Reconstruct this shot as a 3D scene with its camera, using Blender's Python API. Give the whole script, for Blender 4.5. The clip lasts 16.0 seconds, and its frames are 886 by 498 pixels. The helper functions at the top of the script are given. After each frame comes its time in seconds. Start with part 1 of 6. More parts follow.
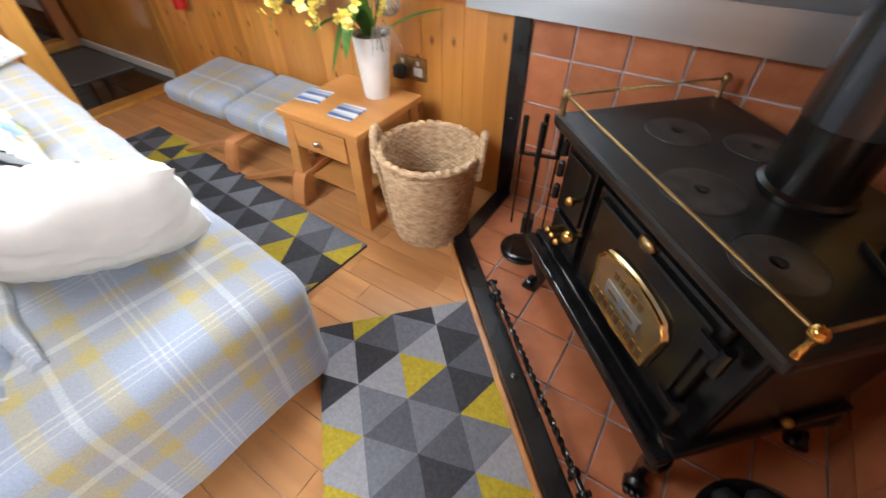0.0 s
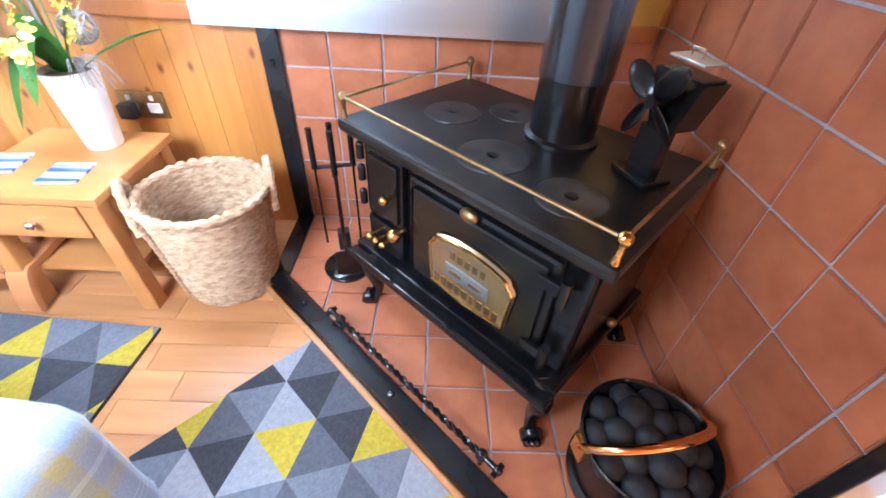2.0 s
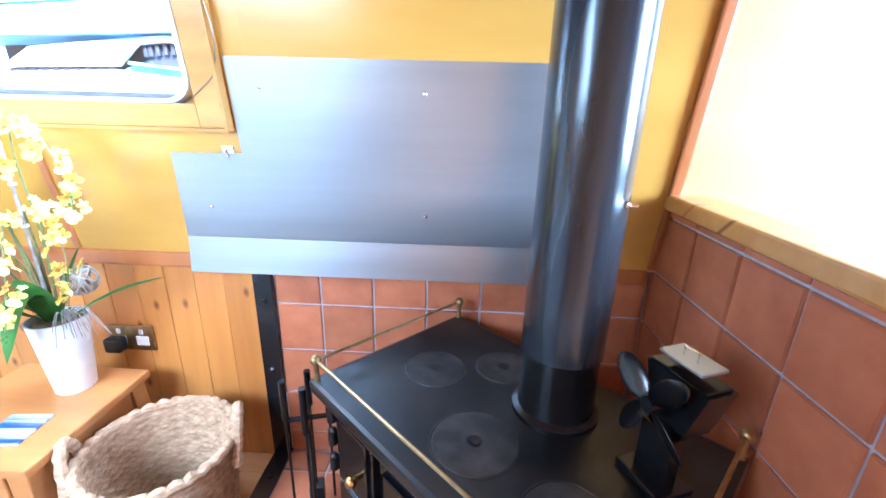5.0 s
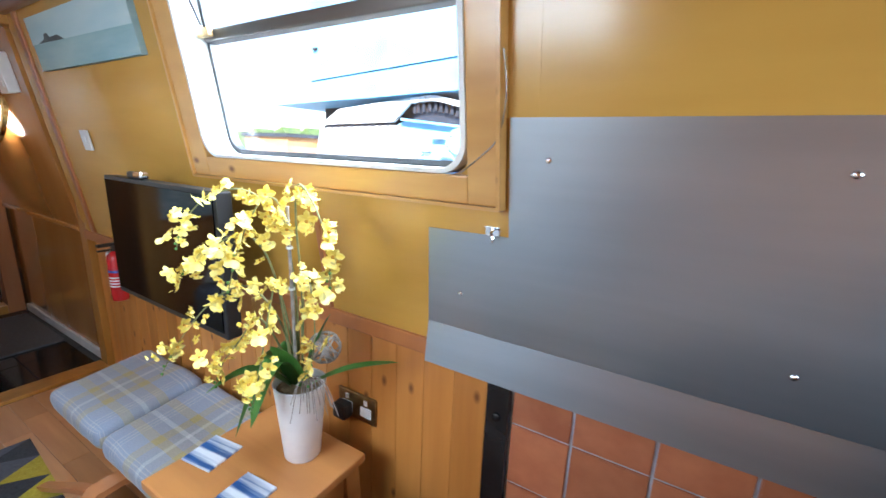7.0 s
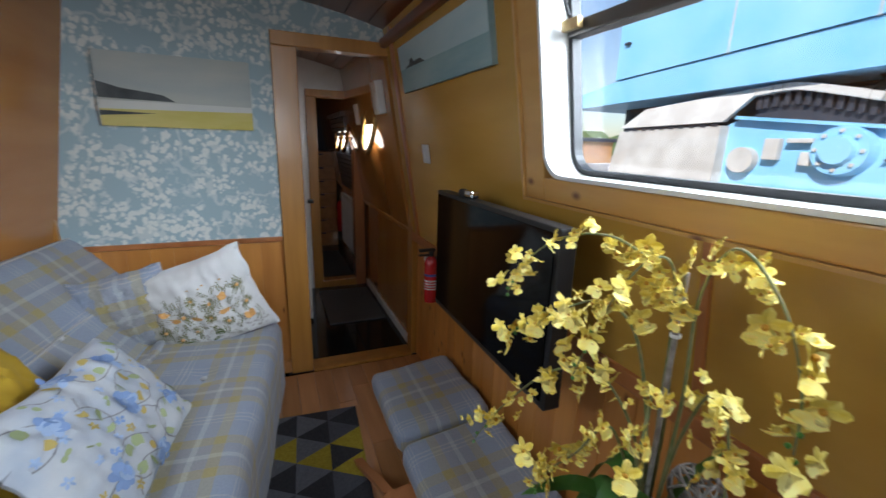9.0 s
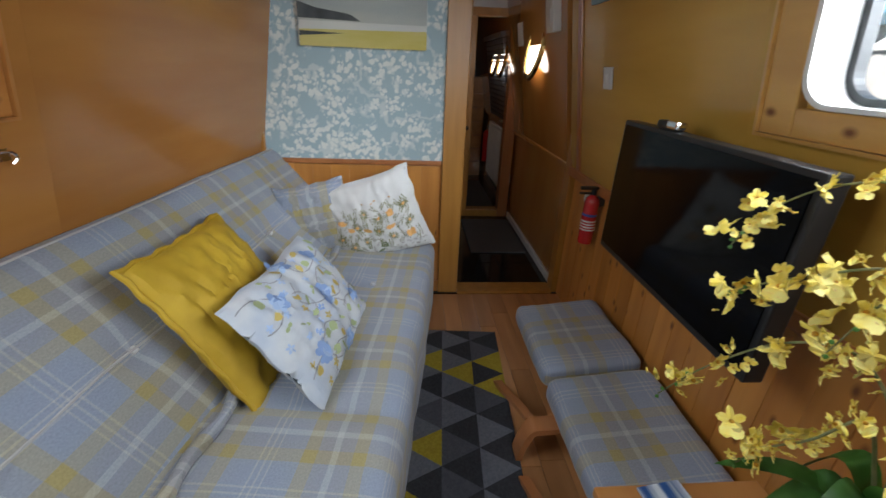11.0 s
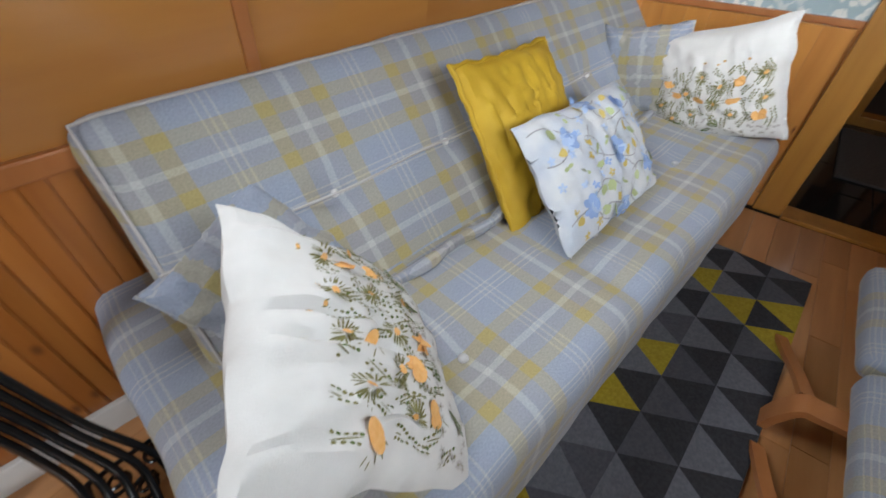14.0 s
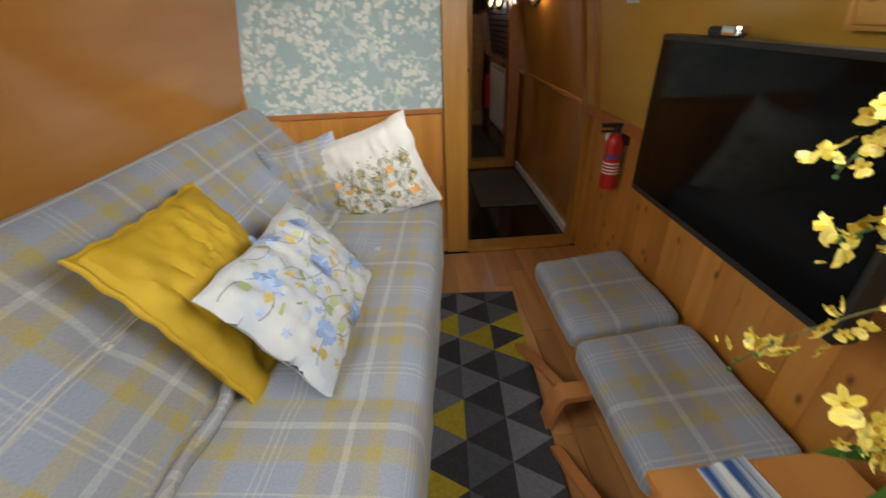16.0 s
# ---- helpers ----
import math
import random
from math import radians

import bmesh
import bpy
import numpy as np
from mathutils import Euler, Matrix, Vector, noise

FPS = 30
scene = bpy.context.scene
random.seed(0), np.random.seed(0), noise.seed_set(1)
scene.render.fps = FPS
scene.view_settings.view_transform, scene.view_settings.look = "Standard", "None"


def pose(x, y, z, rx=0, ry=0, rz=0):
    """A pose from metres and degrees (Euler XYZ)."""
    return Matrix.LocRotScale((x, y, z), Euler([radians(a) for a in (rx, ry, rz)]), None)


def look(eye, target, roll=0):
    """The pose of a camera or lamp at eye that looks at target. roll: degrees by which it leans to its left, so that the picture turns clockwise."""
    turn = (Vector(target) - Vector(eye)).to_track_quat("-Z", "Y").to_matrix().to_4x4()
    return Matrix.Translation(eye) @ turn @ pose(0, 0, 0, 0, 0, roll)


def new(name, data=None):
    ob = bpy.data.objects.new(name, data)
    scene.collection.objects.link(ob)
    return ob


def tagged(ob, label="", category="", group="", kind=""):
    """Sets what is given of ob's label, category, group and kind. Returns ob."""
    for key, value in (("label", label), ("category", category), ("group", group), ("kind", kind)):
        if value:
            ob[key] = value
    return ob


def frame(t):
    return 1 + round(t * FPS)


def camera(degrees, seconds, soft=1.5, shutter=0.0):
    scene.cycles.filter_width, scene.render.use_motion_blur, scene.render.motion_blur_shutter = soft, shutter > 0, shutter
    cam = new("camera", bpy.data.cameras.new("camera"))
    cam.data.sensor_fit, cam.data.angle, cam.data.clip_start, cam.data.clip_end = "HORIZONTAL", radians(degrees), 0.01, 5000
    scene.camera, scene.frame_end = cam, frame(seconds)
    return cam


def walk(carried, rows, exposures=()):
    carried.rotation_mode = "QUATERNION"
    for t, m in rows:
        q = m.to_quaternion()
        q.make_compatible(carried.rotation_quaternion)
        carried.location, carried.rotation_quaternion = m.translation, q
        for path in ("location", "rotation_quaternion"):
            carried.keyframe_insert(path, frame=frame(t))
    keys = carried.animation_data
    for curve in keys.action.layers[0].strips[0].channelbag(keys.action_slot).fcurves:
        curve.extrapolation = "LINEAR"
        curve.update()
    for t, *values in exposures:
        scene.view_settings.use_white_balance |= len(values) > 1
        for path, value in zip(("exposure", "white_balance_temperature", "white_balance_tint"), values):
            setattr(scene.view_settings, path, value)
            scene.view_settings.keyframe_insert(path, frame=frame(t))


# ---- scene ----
cam = camera(94.4, 16.0, shutter=0.3)
PATH = [
    (0, (0.376, -1.315, 1.051), (-0.402, -0.109, -0.341), -0.1),
    (0.5, (0.327, -1.307, 1.01), (-0.09, -0.024, -0.466), 1.2),
    (1, (0.298, -1.307, 0.997), (0.04, 0.035, -0.463), 0.2),
    (1.5, (0.299, -1.309, 0.988), (0.202, 0.112, -0.416), 1.9),
    (2, (0.328, -1.29, 0.997), (0.376, 0.223, -0.31), 3.5),
    (2.5, (0.362, -1.271, 1.015), (0.507, 0.311, -0.2), 3.2),
    (3, (0.388, -1.251, 1.038), (0.568, 0.401, -0.074), 2.9),
    (3.2, (0.404, -1.244, 1.049), (0.579, 0.433, -0.026), 3.1),
    (5.3, (0.394, -1.079, 1.157), (0.292, 0.835, 0.584), 1.2),
    (5.5, (0.366, -1.056, 1.165), (0.231, 0.864, 0.623), 1.0),
    (6, (0.292, -0.953, 1.184), (-0.145, 0.948, 0.74), 1.1),
    (6.5, (0.225, -0.856, 1.202), (-0.585, 0.923, 0.775), 1.7),
    (7, (0.144, -0.809, 1.194), (-0.859, 0.858, 0.729), 2.3),
    (7.5, (0.006, -0.786, 1.21), (-1.112, 0.82, 0.795), 0.6),
    (8, (-0.124, -0.791, 1.209), (-1.505, 0.587, 0.769), 0.4),
    (8.5, (-0.209, -0.745, 1.214), (-1.832, 0.326, 0.744), 1.0),
    (9, (-0.257, -0.736, 1.225), (-2.042, 0.016, 0.728), 1.7),
    (9.2, (-0.271, -0.741, 1.225), (-2.105, -0.12, 0.723), 1.8),
    (11.3, (-0.339, -0.865, 1.183), (-2.125, -0.859, 0.283), 1.8),
    (11.5, (-0.363, -0.86, 1.173), (-2.112, -1.0, 0.212), 1.2),
    (12, (-0.384, -0.843, 1.183), (-1.94, -1.387, 0.05), 1.0),
    (12.5, (-0.353, -0.837, 1.126), (-1.733, -1.62, -0.092), 1.4),
    (13, (-0.314, -0.861, 1.092), (-1.455, -1.773, -0.274), 0.8),
    (13.5, (-0.293, -0.876, 1.085), (-1.31, -1.826, -0.352), 0.8),
    (14, (-0.324, -0.857, 1.109), (-1.483, -1.778, -0.236), 0.3),
    (14.5, (-0.365, -0.83, 1.133), (-1.754, -1.705, -0.01), 0.4),
    (15, (-0.398, -0.816, 1.15), (-1.98, -1.545, 0.167), -0.4),
    (15.5, (-0.433, -0.837, 1.161), (-2.16, -1.212, 0.224), -2.2),
    (16, (-0.462, -0.856, 1.135), (-2.189, -0.739, 0.133), -2.0),
]
EXPOSURES = [(0, 2.5, 6700, 10), (0.5, 2.85, 6300, 10), (1.0, 3.2, 5700, 10), (3.0, 3.85, 5150, 10), (5.5, 3.25, 4750, 8), (6.5, 2.5, 5200, 8), (7.0, 2.12, 5600, 8), (8.0, 1.05, 5900, 8), (9.0, 0.4, 6050, 10), (9.2, 0.4, 6050, 10), (11.3, 0.6, 6500, 10), (12.5, 0.85, 6600, 11), (13.5, 0.95, 6500, 11), (14.5, 0.95, 7000, 11), (15.0, 1.0, 7300, 11), (16, 0.9, 7800, 10)]
walk(cam, [(t, look(eye, target, roll)) for t, eye, target, roll in PATH], EXPOSURES)

# ---- world, sun, large lights ----
world = bpy.data.worlds.new("sky")
scene.world = world
world.use_nodes = True
wn = world.node_tree
sky = wn.nodes.new("ShaderNodeTexSky")
sky.sky_type, sky.sun_disc = "NISHITA", False
sky.sun_elevation, sky.sun_rotation = radians(42), radians(35)
wn.links.new(sky.outputs[0], wn.nodes["Background"].inputs[0])
wn.nodes["Background"].inputs[1].default_value = 0.15
sun = new("sun", bpy.data.lights.new("sun", "SUN"))
sun.data.energy, sun.data.angle, sun.data.color = 4.8, radians(0.6), (1.0, 0.95, 0.87)
sun.matrix_world = look((4.0, -3.0, 6.0), (0, 4.0, 0))


def window_light(name, at, target, w, h, watts, spread=180, colour=(0.86, 0.94, 1.0)):
    data = bpy.data.lights.new(name, "AREA")
    data.shape, data.size, data.size_y, data.energy, data.color = "RECTANGLE", w, h, watts, colour
    data.spread = radians(spread)
    ob = new(name, data)
    ob.matrix_world = look(at, target)
    return ob


window_light("window_daylight", (-0.67, -0.02, 1.42), (-1.25, -1.05, 0.30), 0.8, 0.5, 7, 142)
window_light("window_daylight", (-0.70, -1.69, 1.45), (-0.95, -0.4, 0.35), 0.8, 0.5, 4.3, 140)
window_light("window_daylight", (-0.85, -0.035, 1.45), (-2.30, -1.02, 0.72), 0.6, 0.4, 2.6, 62)
for x, z in ((-2.99, 1.312), (-3.90, 1.262)):
    window_light("porthole_daylight", (x, -0.150, z), (x + 0.05, -0.9, z - 0.12), 0.22, 0.22, 0.3).data.shape = "DISK"
window_light("doorway_daylight", (2.42, -0.85, 1.35), (0.3, -0.75, 0.15), 0.75, 0.9, 10, 118)


# ---- materials ----
def mat(name, colour, rough=0.5, metal=0.0, second=None, scale=(8, 8, 8), low=0.35, high=0.65, detail=5, bump=0.0, bump_scale=80, coat=0.0, rand=0.0, island=False, space="Object", spec=0.5, rough2=None):
    m = bpy.data.materials.new(name)
    m.use_nodes = True
    nt = m.node_tree
    b = nt.nodes["Principled BSDF"]
    b.inputs["Roughness"].default_value, b.inputs["Metallic"].default_value = rough, metal
    b.inputs["Coat Weight"].default_value, b.inputs["Coat Roughness"].default_value = coat, 0.12
    b.inputs["Specular IOR Level"].default_value = spec
    tc = nt.nodes.new("ShaderNodeTexCoord")
    out = None
    if second:
        mp = nt.nodes.new("ShaderNodeMapping")
        mp.inputs["Scale"].default_value = scale
        nt.links.new(tc.outputs[space], mp.inputs[0])
        src = mp.outputs[0]
        if rand:
            oi = nt.nodes.new("ShaderNodeObjectInfo")
            ad = nt.nodes.new("ShaderNodeVectorMath")
            ad.operation = "MULTIPLY_ADD"
            nt.links.new(oi.outputs["Random"], ad.inputs[0])
            ad.inputs[1].default_value = (17, 31, 23)
            nt.links.new(src, ad.inputs[2])
            src = ad.outputs[0]
        n = nt.nodes.new("ShaderNodeTexNoise")
        n.inputs["Scale"].default_value, n.inputs["Detail"].default_value = 1.0, detail
        nt.links.new(src, n.inputs["Vector"])
        r = nt.nodes.new("ShaderNodeValToRGB")
        r.color_ramp.elements[0].position, r.color_ramp.elements[1].position = low, high
        r.color_ramp.elements[0].color, r.color_ramp.elements[1].color = (*colour, 1), (*second, 1)
        nt.links.new(n.outputs["Fac"], r.inputs[0])
        out = r.outputs[0]
        if rough2 is not None:
            mr = nt.nodes.new("ShaderNodeMapRange")
            mr.inputs[3].default_value, mr.inputs[4].default_value = rough, rough2
            nt.links.new(n.outputs["Fac"], mr.inputs[0])
            nt.links.new(mr.outputs[0], b.inputs["Roughness"])
    else:
        b.inputs["Base Color"].default_value = (*colour, 1)
    if rand and out:
        oi = nt.nodes.new("ShaderNodeObjectInfo")
        mr = nt.nodes.new("ShaderNodeMapRange")
        mr.inputs[3].default_value, mr.inputs[4].default_value = 1 - rand, 1 + rand
        nt.links.new(oi.outputs["Random"], mr.inputs[0])
        mx = nt.nodes.new("ShaderNodeVectorMath")
        mx.operation = "SCALE"
        nt.links.new(out, mx.inputs[0])
        nt.links.new(mr.outputs[0], mx.inputs["Scale"])
        out = mx.outputs[0]
    if island and out:
        ge = nt.nodes.new("ShaderNodeNewGeometry")
        mr = nt.nodes.new("ShaderNodeMapRange")
        mr.inputs[3].default_value, mr.inputs[4].default_value = 0.72, 1.25
        nt.links.new(ge.outputs["Random Per Island"], mr.inputs[0])
        mx = nt.nodes.new("ShaderNodeVectorMath")
        mx.operation = "SCALE"
        nt.links.new(out, mx.inputs[0])
        nt.links.new(mr.outputs[0], mx.inputs["Scale"])
        out = mx.outputs[0]
    if out:
        nt.links.new(out, b.inputs["Base Color"])
    if bump:
        n2 = nt.nodes.new("ShaderNodeTexNoise")
        n2.inputs["Scale"].default_value, n2.inputs["Detail"].default_value = bump_scale, 4
        nt.links.new(tc.outputs[space], n2.inputs["Vector"])
        bp = nt.nodes.new("ShaderNodeBump")
        bp.inputs["Strength"].default_value, bp.inputs["Distance"].default_value = bump, 0.004
        nt.links.new(n2.outputs["Fac"], bp.inputs["Height"])
        nt.links.new(bp.outputs[0], b.inputs["Normal"])
    return m


def wood(name, dark, light, stretch, rough=0.35, coat=0.3, knots=0.0, rand=0.1, knot_colour=(0.16, 0.05, 0.014), knot_scale=6.5):
    """Wood with grain drawn out along one axis, and a few knots."""
    m = mat(name, dark, rough, 0, light, stretch, 0.3, 0.7, 6, 0.03, 60, coat, rand)
    if knots:
        nt = m.node_tree
        b = nt.nodes["Principled BSDF"]
        tc = nt.nodes["Texture Coordinate"]
        base = b.inputs["Base Color"].links[0].from_socket
        oi = nt.nodes.new("ShaderNodeObjectInfo")
        mp = nt.nodes.new("ShaderNodeMapping")
        mp.inputs["Scale"].default_value = [1.0 if s > 4 else 0.55 for s in stretch]
        nt.links.new(tc.outputs["Object"], mp.inputs[0])
        ad = nt.nodes.new("ShaderNodeVectorMath")
        ad.operation = "MULTIPLY_ADD"
        nt.links.new(oi.outputs["Random"], ad.inputs[0])
        ad.inputs[1].default_value = (7, 13, 11)
        nt.links.new(mp.outputs[0], ad.inputs[2])
        v = nt.nodes.new("ShaderNodeTexVoronoi")
        v.voronoi_dimensions = "2D"
        v.inputs["Scale"].default_value = knot_scale
        sp, su, cb = nt.nodes.new("ShaderNodeSeparateXYZ"), nt.nodes.new("ShaderNodeMath"), nt.nodes.new("ShaderNodeCombineXYZ")
        nt.links.new(ad.outputs[0], sp.inputs[0])
        up = stretch[2] < 4
        nt.links.new(sp.outputs["X" if up else "Z"], su.inputs[0])
        nt.links.new(sp.outputs["Y"], su.inputs[1])
        nt.links.new(su.outputs[0], cb.inputs[0])
        nt.links.new(sp.outputs["Z" if up else "X"], cb.inputs[1])
        nt.links.new(cb.outputs[0], v.inputs["Vector"])
        r = nt.nodes.new("ShaderNodeValToRGB")
        r.color_ramp.elements[0].position, r.color_ramp.elements[1].position = 0.02 * knots, 0.085 * knots
        r.color_ramp.elements[0].color, r.color_ramp.elements[1].color = (1, 1, 1, 1), (0, 0, 0, 1)
        nt.links.new(v.outputs["Distance"], r.inputs[0])
        mx = nt.nodes.new("ShaderNodeMix")
        mx.data_type = "RGBA"
        nt.links.new(r.outputs[0], mx.inputs["Factor"])
        nt.links.new(base, mx.inputs["A"])
        mx.inputs["B"].default_value = (*knot_colour, 1)
        nt.links.new(mx.outputs["Result"], b.inputs["Base Color"])
    return m


PINE = wood("varnished_pine", (0.43, 0.165, 0.034), (0.60, 0.265, 0.060), (14, 14, 1.2), 0.32, 0.35, 0.9, 0.10)
PINE_DEEP = wood("deep_varnished_pine", (0.34, 0.105, 0.020), (0.48, 0.175, 0.038), (16, 16, 1.2), 0.3, 0.4, 1.0, 0.12)
PINE_X = wood("varnished_pine_rail", (0.38, 0.145, 0.034), (0.52, 0.225, 0.06), (1.2, 14, 14), 0.32, 0.35, 0.9, 0.1)
FRAME = wood("pine_window_trim", (0.48, 0.245, 0.062), (0.62, 0.355, 0.105), (2.0, 16, 16), 0.28, 0.4, 0.8, 0.05)
PLY = wood("honey_veneer", (0.45, 0.245, 0.042), (0.56, 0.325, 0.066), (1.2, 3, 7), 0.24, 0.3, 0, 0.04)
# the honey veneer again, with strong bow daylight put into its colour
PLY_DAYLIT = wood("daylit_honey_veneer", (0.52, 0.36, 0.16), (0.62, 0.45, 0.22), (1.2, 3, 7), 0.30, 0.22, 0, 0.04)
PLY_B = wood("amber_veneer", (0.37, 0.148, 0.034), (0.47, 0.210, 0.054), (1.2, 3, 7), 0.24, 0.45, 0, 0.04)
VARN = wood("gloss_varnished_panel", (0.42, 0.175, 0.040), (0.54, 0.25, 0.062), (4, 4, 1.0), 0.10, 0.6, 0, 0.05)
OAK = wood("oak_door_frame", (0.36, 0.155, 0.026), (0.50, 0.235, 0.045), (16, 16, 1.3), 0.35, 0.3, 0, 0.08)
BATTEN = wood("red_brown_batten", (0.33, 0.11, 0.03), (0.45, 0.17, 0.05), (10, 10, 1.2), 0.35, 0.3, 0, 0.08)
CEIL = wood("dark_stained_boards", (0.10, 0.026, 0.010), (0.19, 0.055, 0.018), (1.0, 16, 16), 0.3, 0.4, 0, 0.1)
FLOOR = wood("laminate_plank", (0.42, 0.185, 0.066), (0.58, 0.285, 0.115), (1.5, 16, 16), 0.3, 0.25, 0, 0.13)
TABLE = wood("beech_table", (0.42, 0.175, 0.050), (0.53, 0.245, 0.075), (1.5, 14, 14), 0.4, 0.15, 0, 0.05)
BENT = wood("bentwood_birch", (0.42, 0.16, 0.055), (0.52, 0.22, 0.08), (2, 12, 12), 0.35, 0.2, 0, 0.03)
TILE = mat("quarry_tile", (0.37, 0.118, 0.052), 0.42, 0, (0.50, 0.190, 0.088), (14, 14, 14), 0.3, 0.75, 6, 0.06, 120, 0.1, 0.14)
GROUT = mat("blue_grey_grout", (0.36, 0.38, 0.44), 0.9, 0, (0.50, 0.52, 0.58), (40, 40, 40), bump=0.2, bump_scale=300)
IRON = mat("black_lead_iron", (0.0035, 0.0036, 0.0042), 0.16, 0, (0.008, 0.008, 0.009), (9, 9, 9), bump=0.05, bump_scale=160, spec=0.5, rough2=0.30)
HOB = mat("worn_hob_iron", (0.005, 0.005, 0.0055), 0.36, 0, (0.030, 0.027, 0.026), (6, 6, 6), 0.46, 0.78, 7, 0.05, 140, 0, 0, rough2=0.3)
TRIMBLACK = mat("black_steel_angle", (0.004, 0.004, 0.005), 0.22, 0, (0.02, 0.02, 0.022), (6, 6, 6), bump=0.02)
FLUE = mat("satin_flue_enamel", (0.028, 0.036, 0.048), 0.22, 0.55, (0.045, 0.055, 0.068), (9, 9, 1.5), bump=0.01, coat=0.3)
BRASS = mat("polished_brass", (0.72, 0.47, 0.16), 0.2, 1.0, (0.60, 0.36, 0.11), (30, 30, 30), bump=0.03)
OLDBRASS = mat("dull_brass", (0.42, 0.31, 0.15), 0.38, 1.0, (0.30, 0.20, 0.09), (40, 40, 40), bump=0.06)
WORNBRASS = mat("worn_brass_plate", (0.64, 0.50, 0.26), 0.24, 1.0, (0.46, 0.42, 0.34), (22, 22, 22), 0.4, 0.7, 5, 0.05, 120, rough2=0.38)
COPPER = mat("copper_handle", (0.80, 0.42, 0.16), 0.16, 1.0, (0.70, 0.34, 0.12), (20, 20, 20))
CHROME = mat("chrome", (0.75, 0.76, 0.78), 0.12, 1.0)
STEEL = mat("brushed_steel_sheet", (0.34, 0.38, 0.42), 0.28, 0.80, (0.44, 0.48, 0.52), (0.8, 4, 9), 0.3, 0.7, 7, 0.02, 30, rough2=0.4)
HOBLID = mat("polished_hob_lid", (0.014, 0.013, 0.013), 0.30, 0, (0.075, 0.070, 0.068), (14, 14, 14), 0.42, 0.75, 7, 0.05, 140, rough2=0.42)
COAL = mat("smokeless_coal", (0.006, 0.007, 0.009), 0.7, 0, (0.020, 0.021, 0.025), (30, 30, 30), bump=0.3, bump_scale=120)
WHITE = mat("white_gloss_paint", (0.78, 0.78, 0.76), 0.35, 0, (0.70, 0.70, 0.68), (12, 12, 12), bump=0.02)
PLANTER = mat("white_ceramic", (0.80, 0.80, 0.80), 0.35, 0, (0.74, 0.74, 0.75), (20, 20, 20), bump=0.08, bump_scale=200)
BLACKPL = mat("black_plastic", (0.012, 0.012, 0.013), 0.4)
SCREEN = mat("dark_glossy_screen", (0.002, 0.002, 0.0025), 0.08, spec=0.12)
RUBBER = mat("black_window_rubber", (0.015, 0.016, 0.018), 0.5)
ALU = mat("anodised_aluminium", (0.20, 0.19, 0.18), 0.35, 0.9)
BASKET = mat("seagrass_weave", (0.36, 0.22, 0.12), 0.85, 0, (0.64, 0.46, 0.29), (38, 38, 110), 0.32, 0.66, 6, 0.8, 300)
SOIL = mat("dry_moss", (0.10, 0.065, 0.03), 0.95, 0, (0.24, 0.17, 0.08), (60, 60, 60), bump=0.5, bump_scale=200)
LEAF = mat("orchid_leaf", (0.05, 0.17, 0.025), 0.4, 0, (0.12, 0.30, 0.06), (10, 10, 10), bump=0.05)
STEM = mat("green_brown_stem", (0.13, 0.16, 0.05), 0.6, 0, (0.22, 0.20, 0.09), (60, 60, 60))
PETAL = mat("yellow_silk_petal", (0.80, 0.60, 0.05), 0.55, 0, (0.88, 0.78, 0.28), (30, 30, 30), island=True)
PETALC = mat("ochre_petal_heart", (0.52, 0.26, 0.015), 0.6)
TWIG = mat("grey_wicker", (0.20, 0.17, 0.15), 0.8, 0, (0.34, 0.31, 0.28), (60, 60, 60))
RED = mat("red_enamel", (0.50, 0.018, 0.02), 0.25, coat=0.4)
LABELW = mat("white_label", (0.75, 0.75, 0.74), 0.5)
LABELB = mat("blue_label", (0.04, 0.07, 0.30), 0.5)
GLOSSTILE = mat("black_gloss_tile", (0.012, 0.012, 0.013), 0.09, 0, (0.03, 0.028, 0.026), (6, 6, 6), 0.5, 0.8)
MATGREY = mat("grey_door_mat", (0.075, 0.075, 0.08), 0.95, 0, (0.11, 0.11, 0.115), (90, 90, 90), bump=0.5, bump_scale=400)
C_CREAM = mat("cream_cotton", (0.57, 0.565, 0.555), 0.9, 0, (0.65, 0.645, 0.635), (10, 10, 10), bump=0.25, bump_scale=500)
C_YELLOW = mat("mustard_velvet", (0.41, 0.25, 0.010), 0.7, 0, (0.60, 0.39, 0.028), (7, 7, 7), 0.3, 0.7, 4, 0.15, 300)
C_PALE = mat("pale_linen", (0.44, 0.49, 0.57), 0.9, 0, (0.56, 0.58, 0.60), (12, 12, 12), bump=0.25, bump_scale=500)
T_ORANGE = mat("orange_thread", (0.74, 0.38, 0.12), 0.8, 0, (0.80, 0.46, 0.18), (120, 120, 120))
T_OLIVE = mat("olive_thread", (0.18, 0.17, 0.065), 0.8)
T_GREEN = mat("sage_print", (0.36, 0.42, 0.22), 0.85)
T_BLUE = mat("cornflower_print", (0.24, 0.35, 0.60), 0.85)
T_LBLUE = mat("pale_blue_print", (0.38, 0.50, 0.70), 0.85)
T_GOLD = mat("gold_print", (0.52, 0.40, 0.12), 0.85)
T_PALE = mat("pale_grey_thread", (0.46, 0.44, 0.43), 0.85)
T_GREY = mat("grey_stem_print", (0.30, 0.30, 0.32), 0.85)
R_CHAR = mat("rug_charcoal", (0.030, 0.031, 0.038), 0.95, 0, (0.045, 0.046, 0.054), (120, 120, 120), bump=0.6, bump_scale=500)
R_DARK = mat("rug_slate", (0.075, 0.080, 0.10), 0.95, 0, (0.10, 0.105, 0.125), (120, 120, 120), bump=0.6, bump_scale=500)
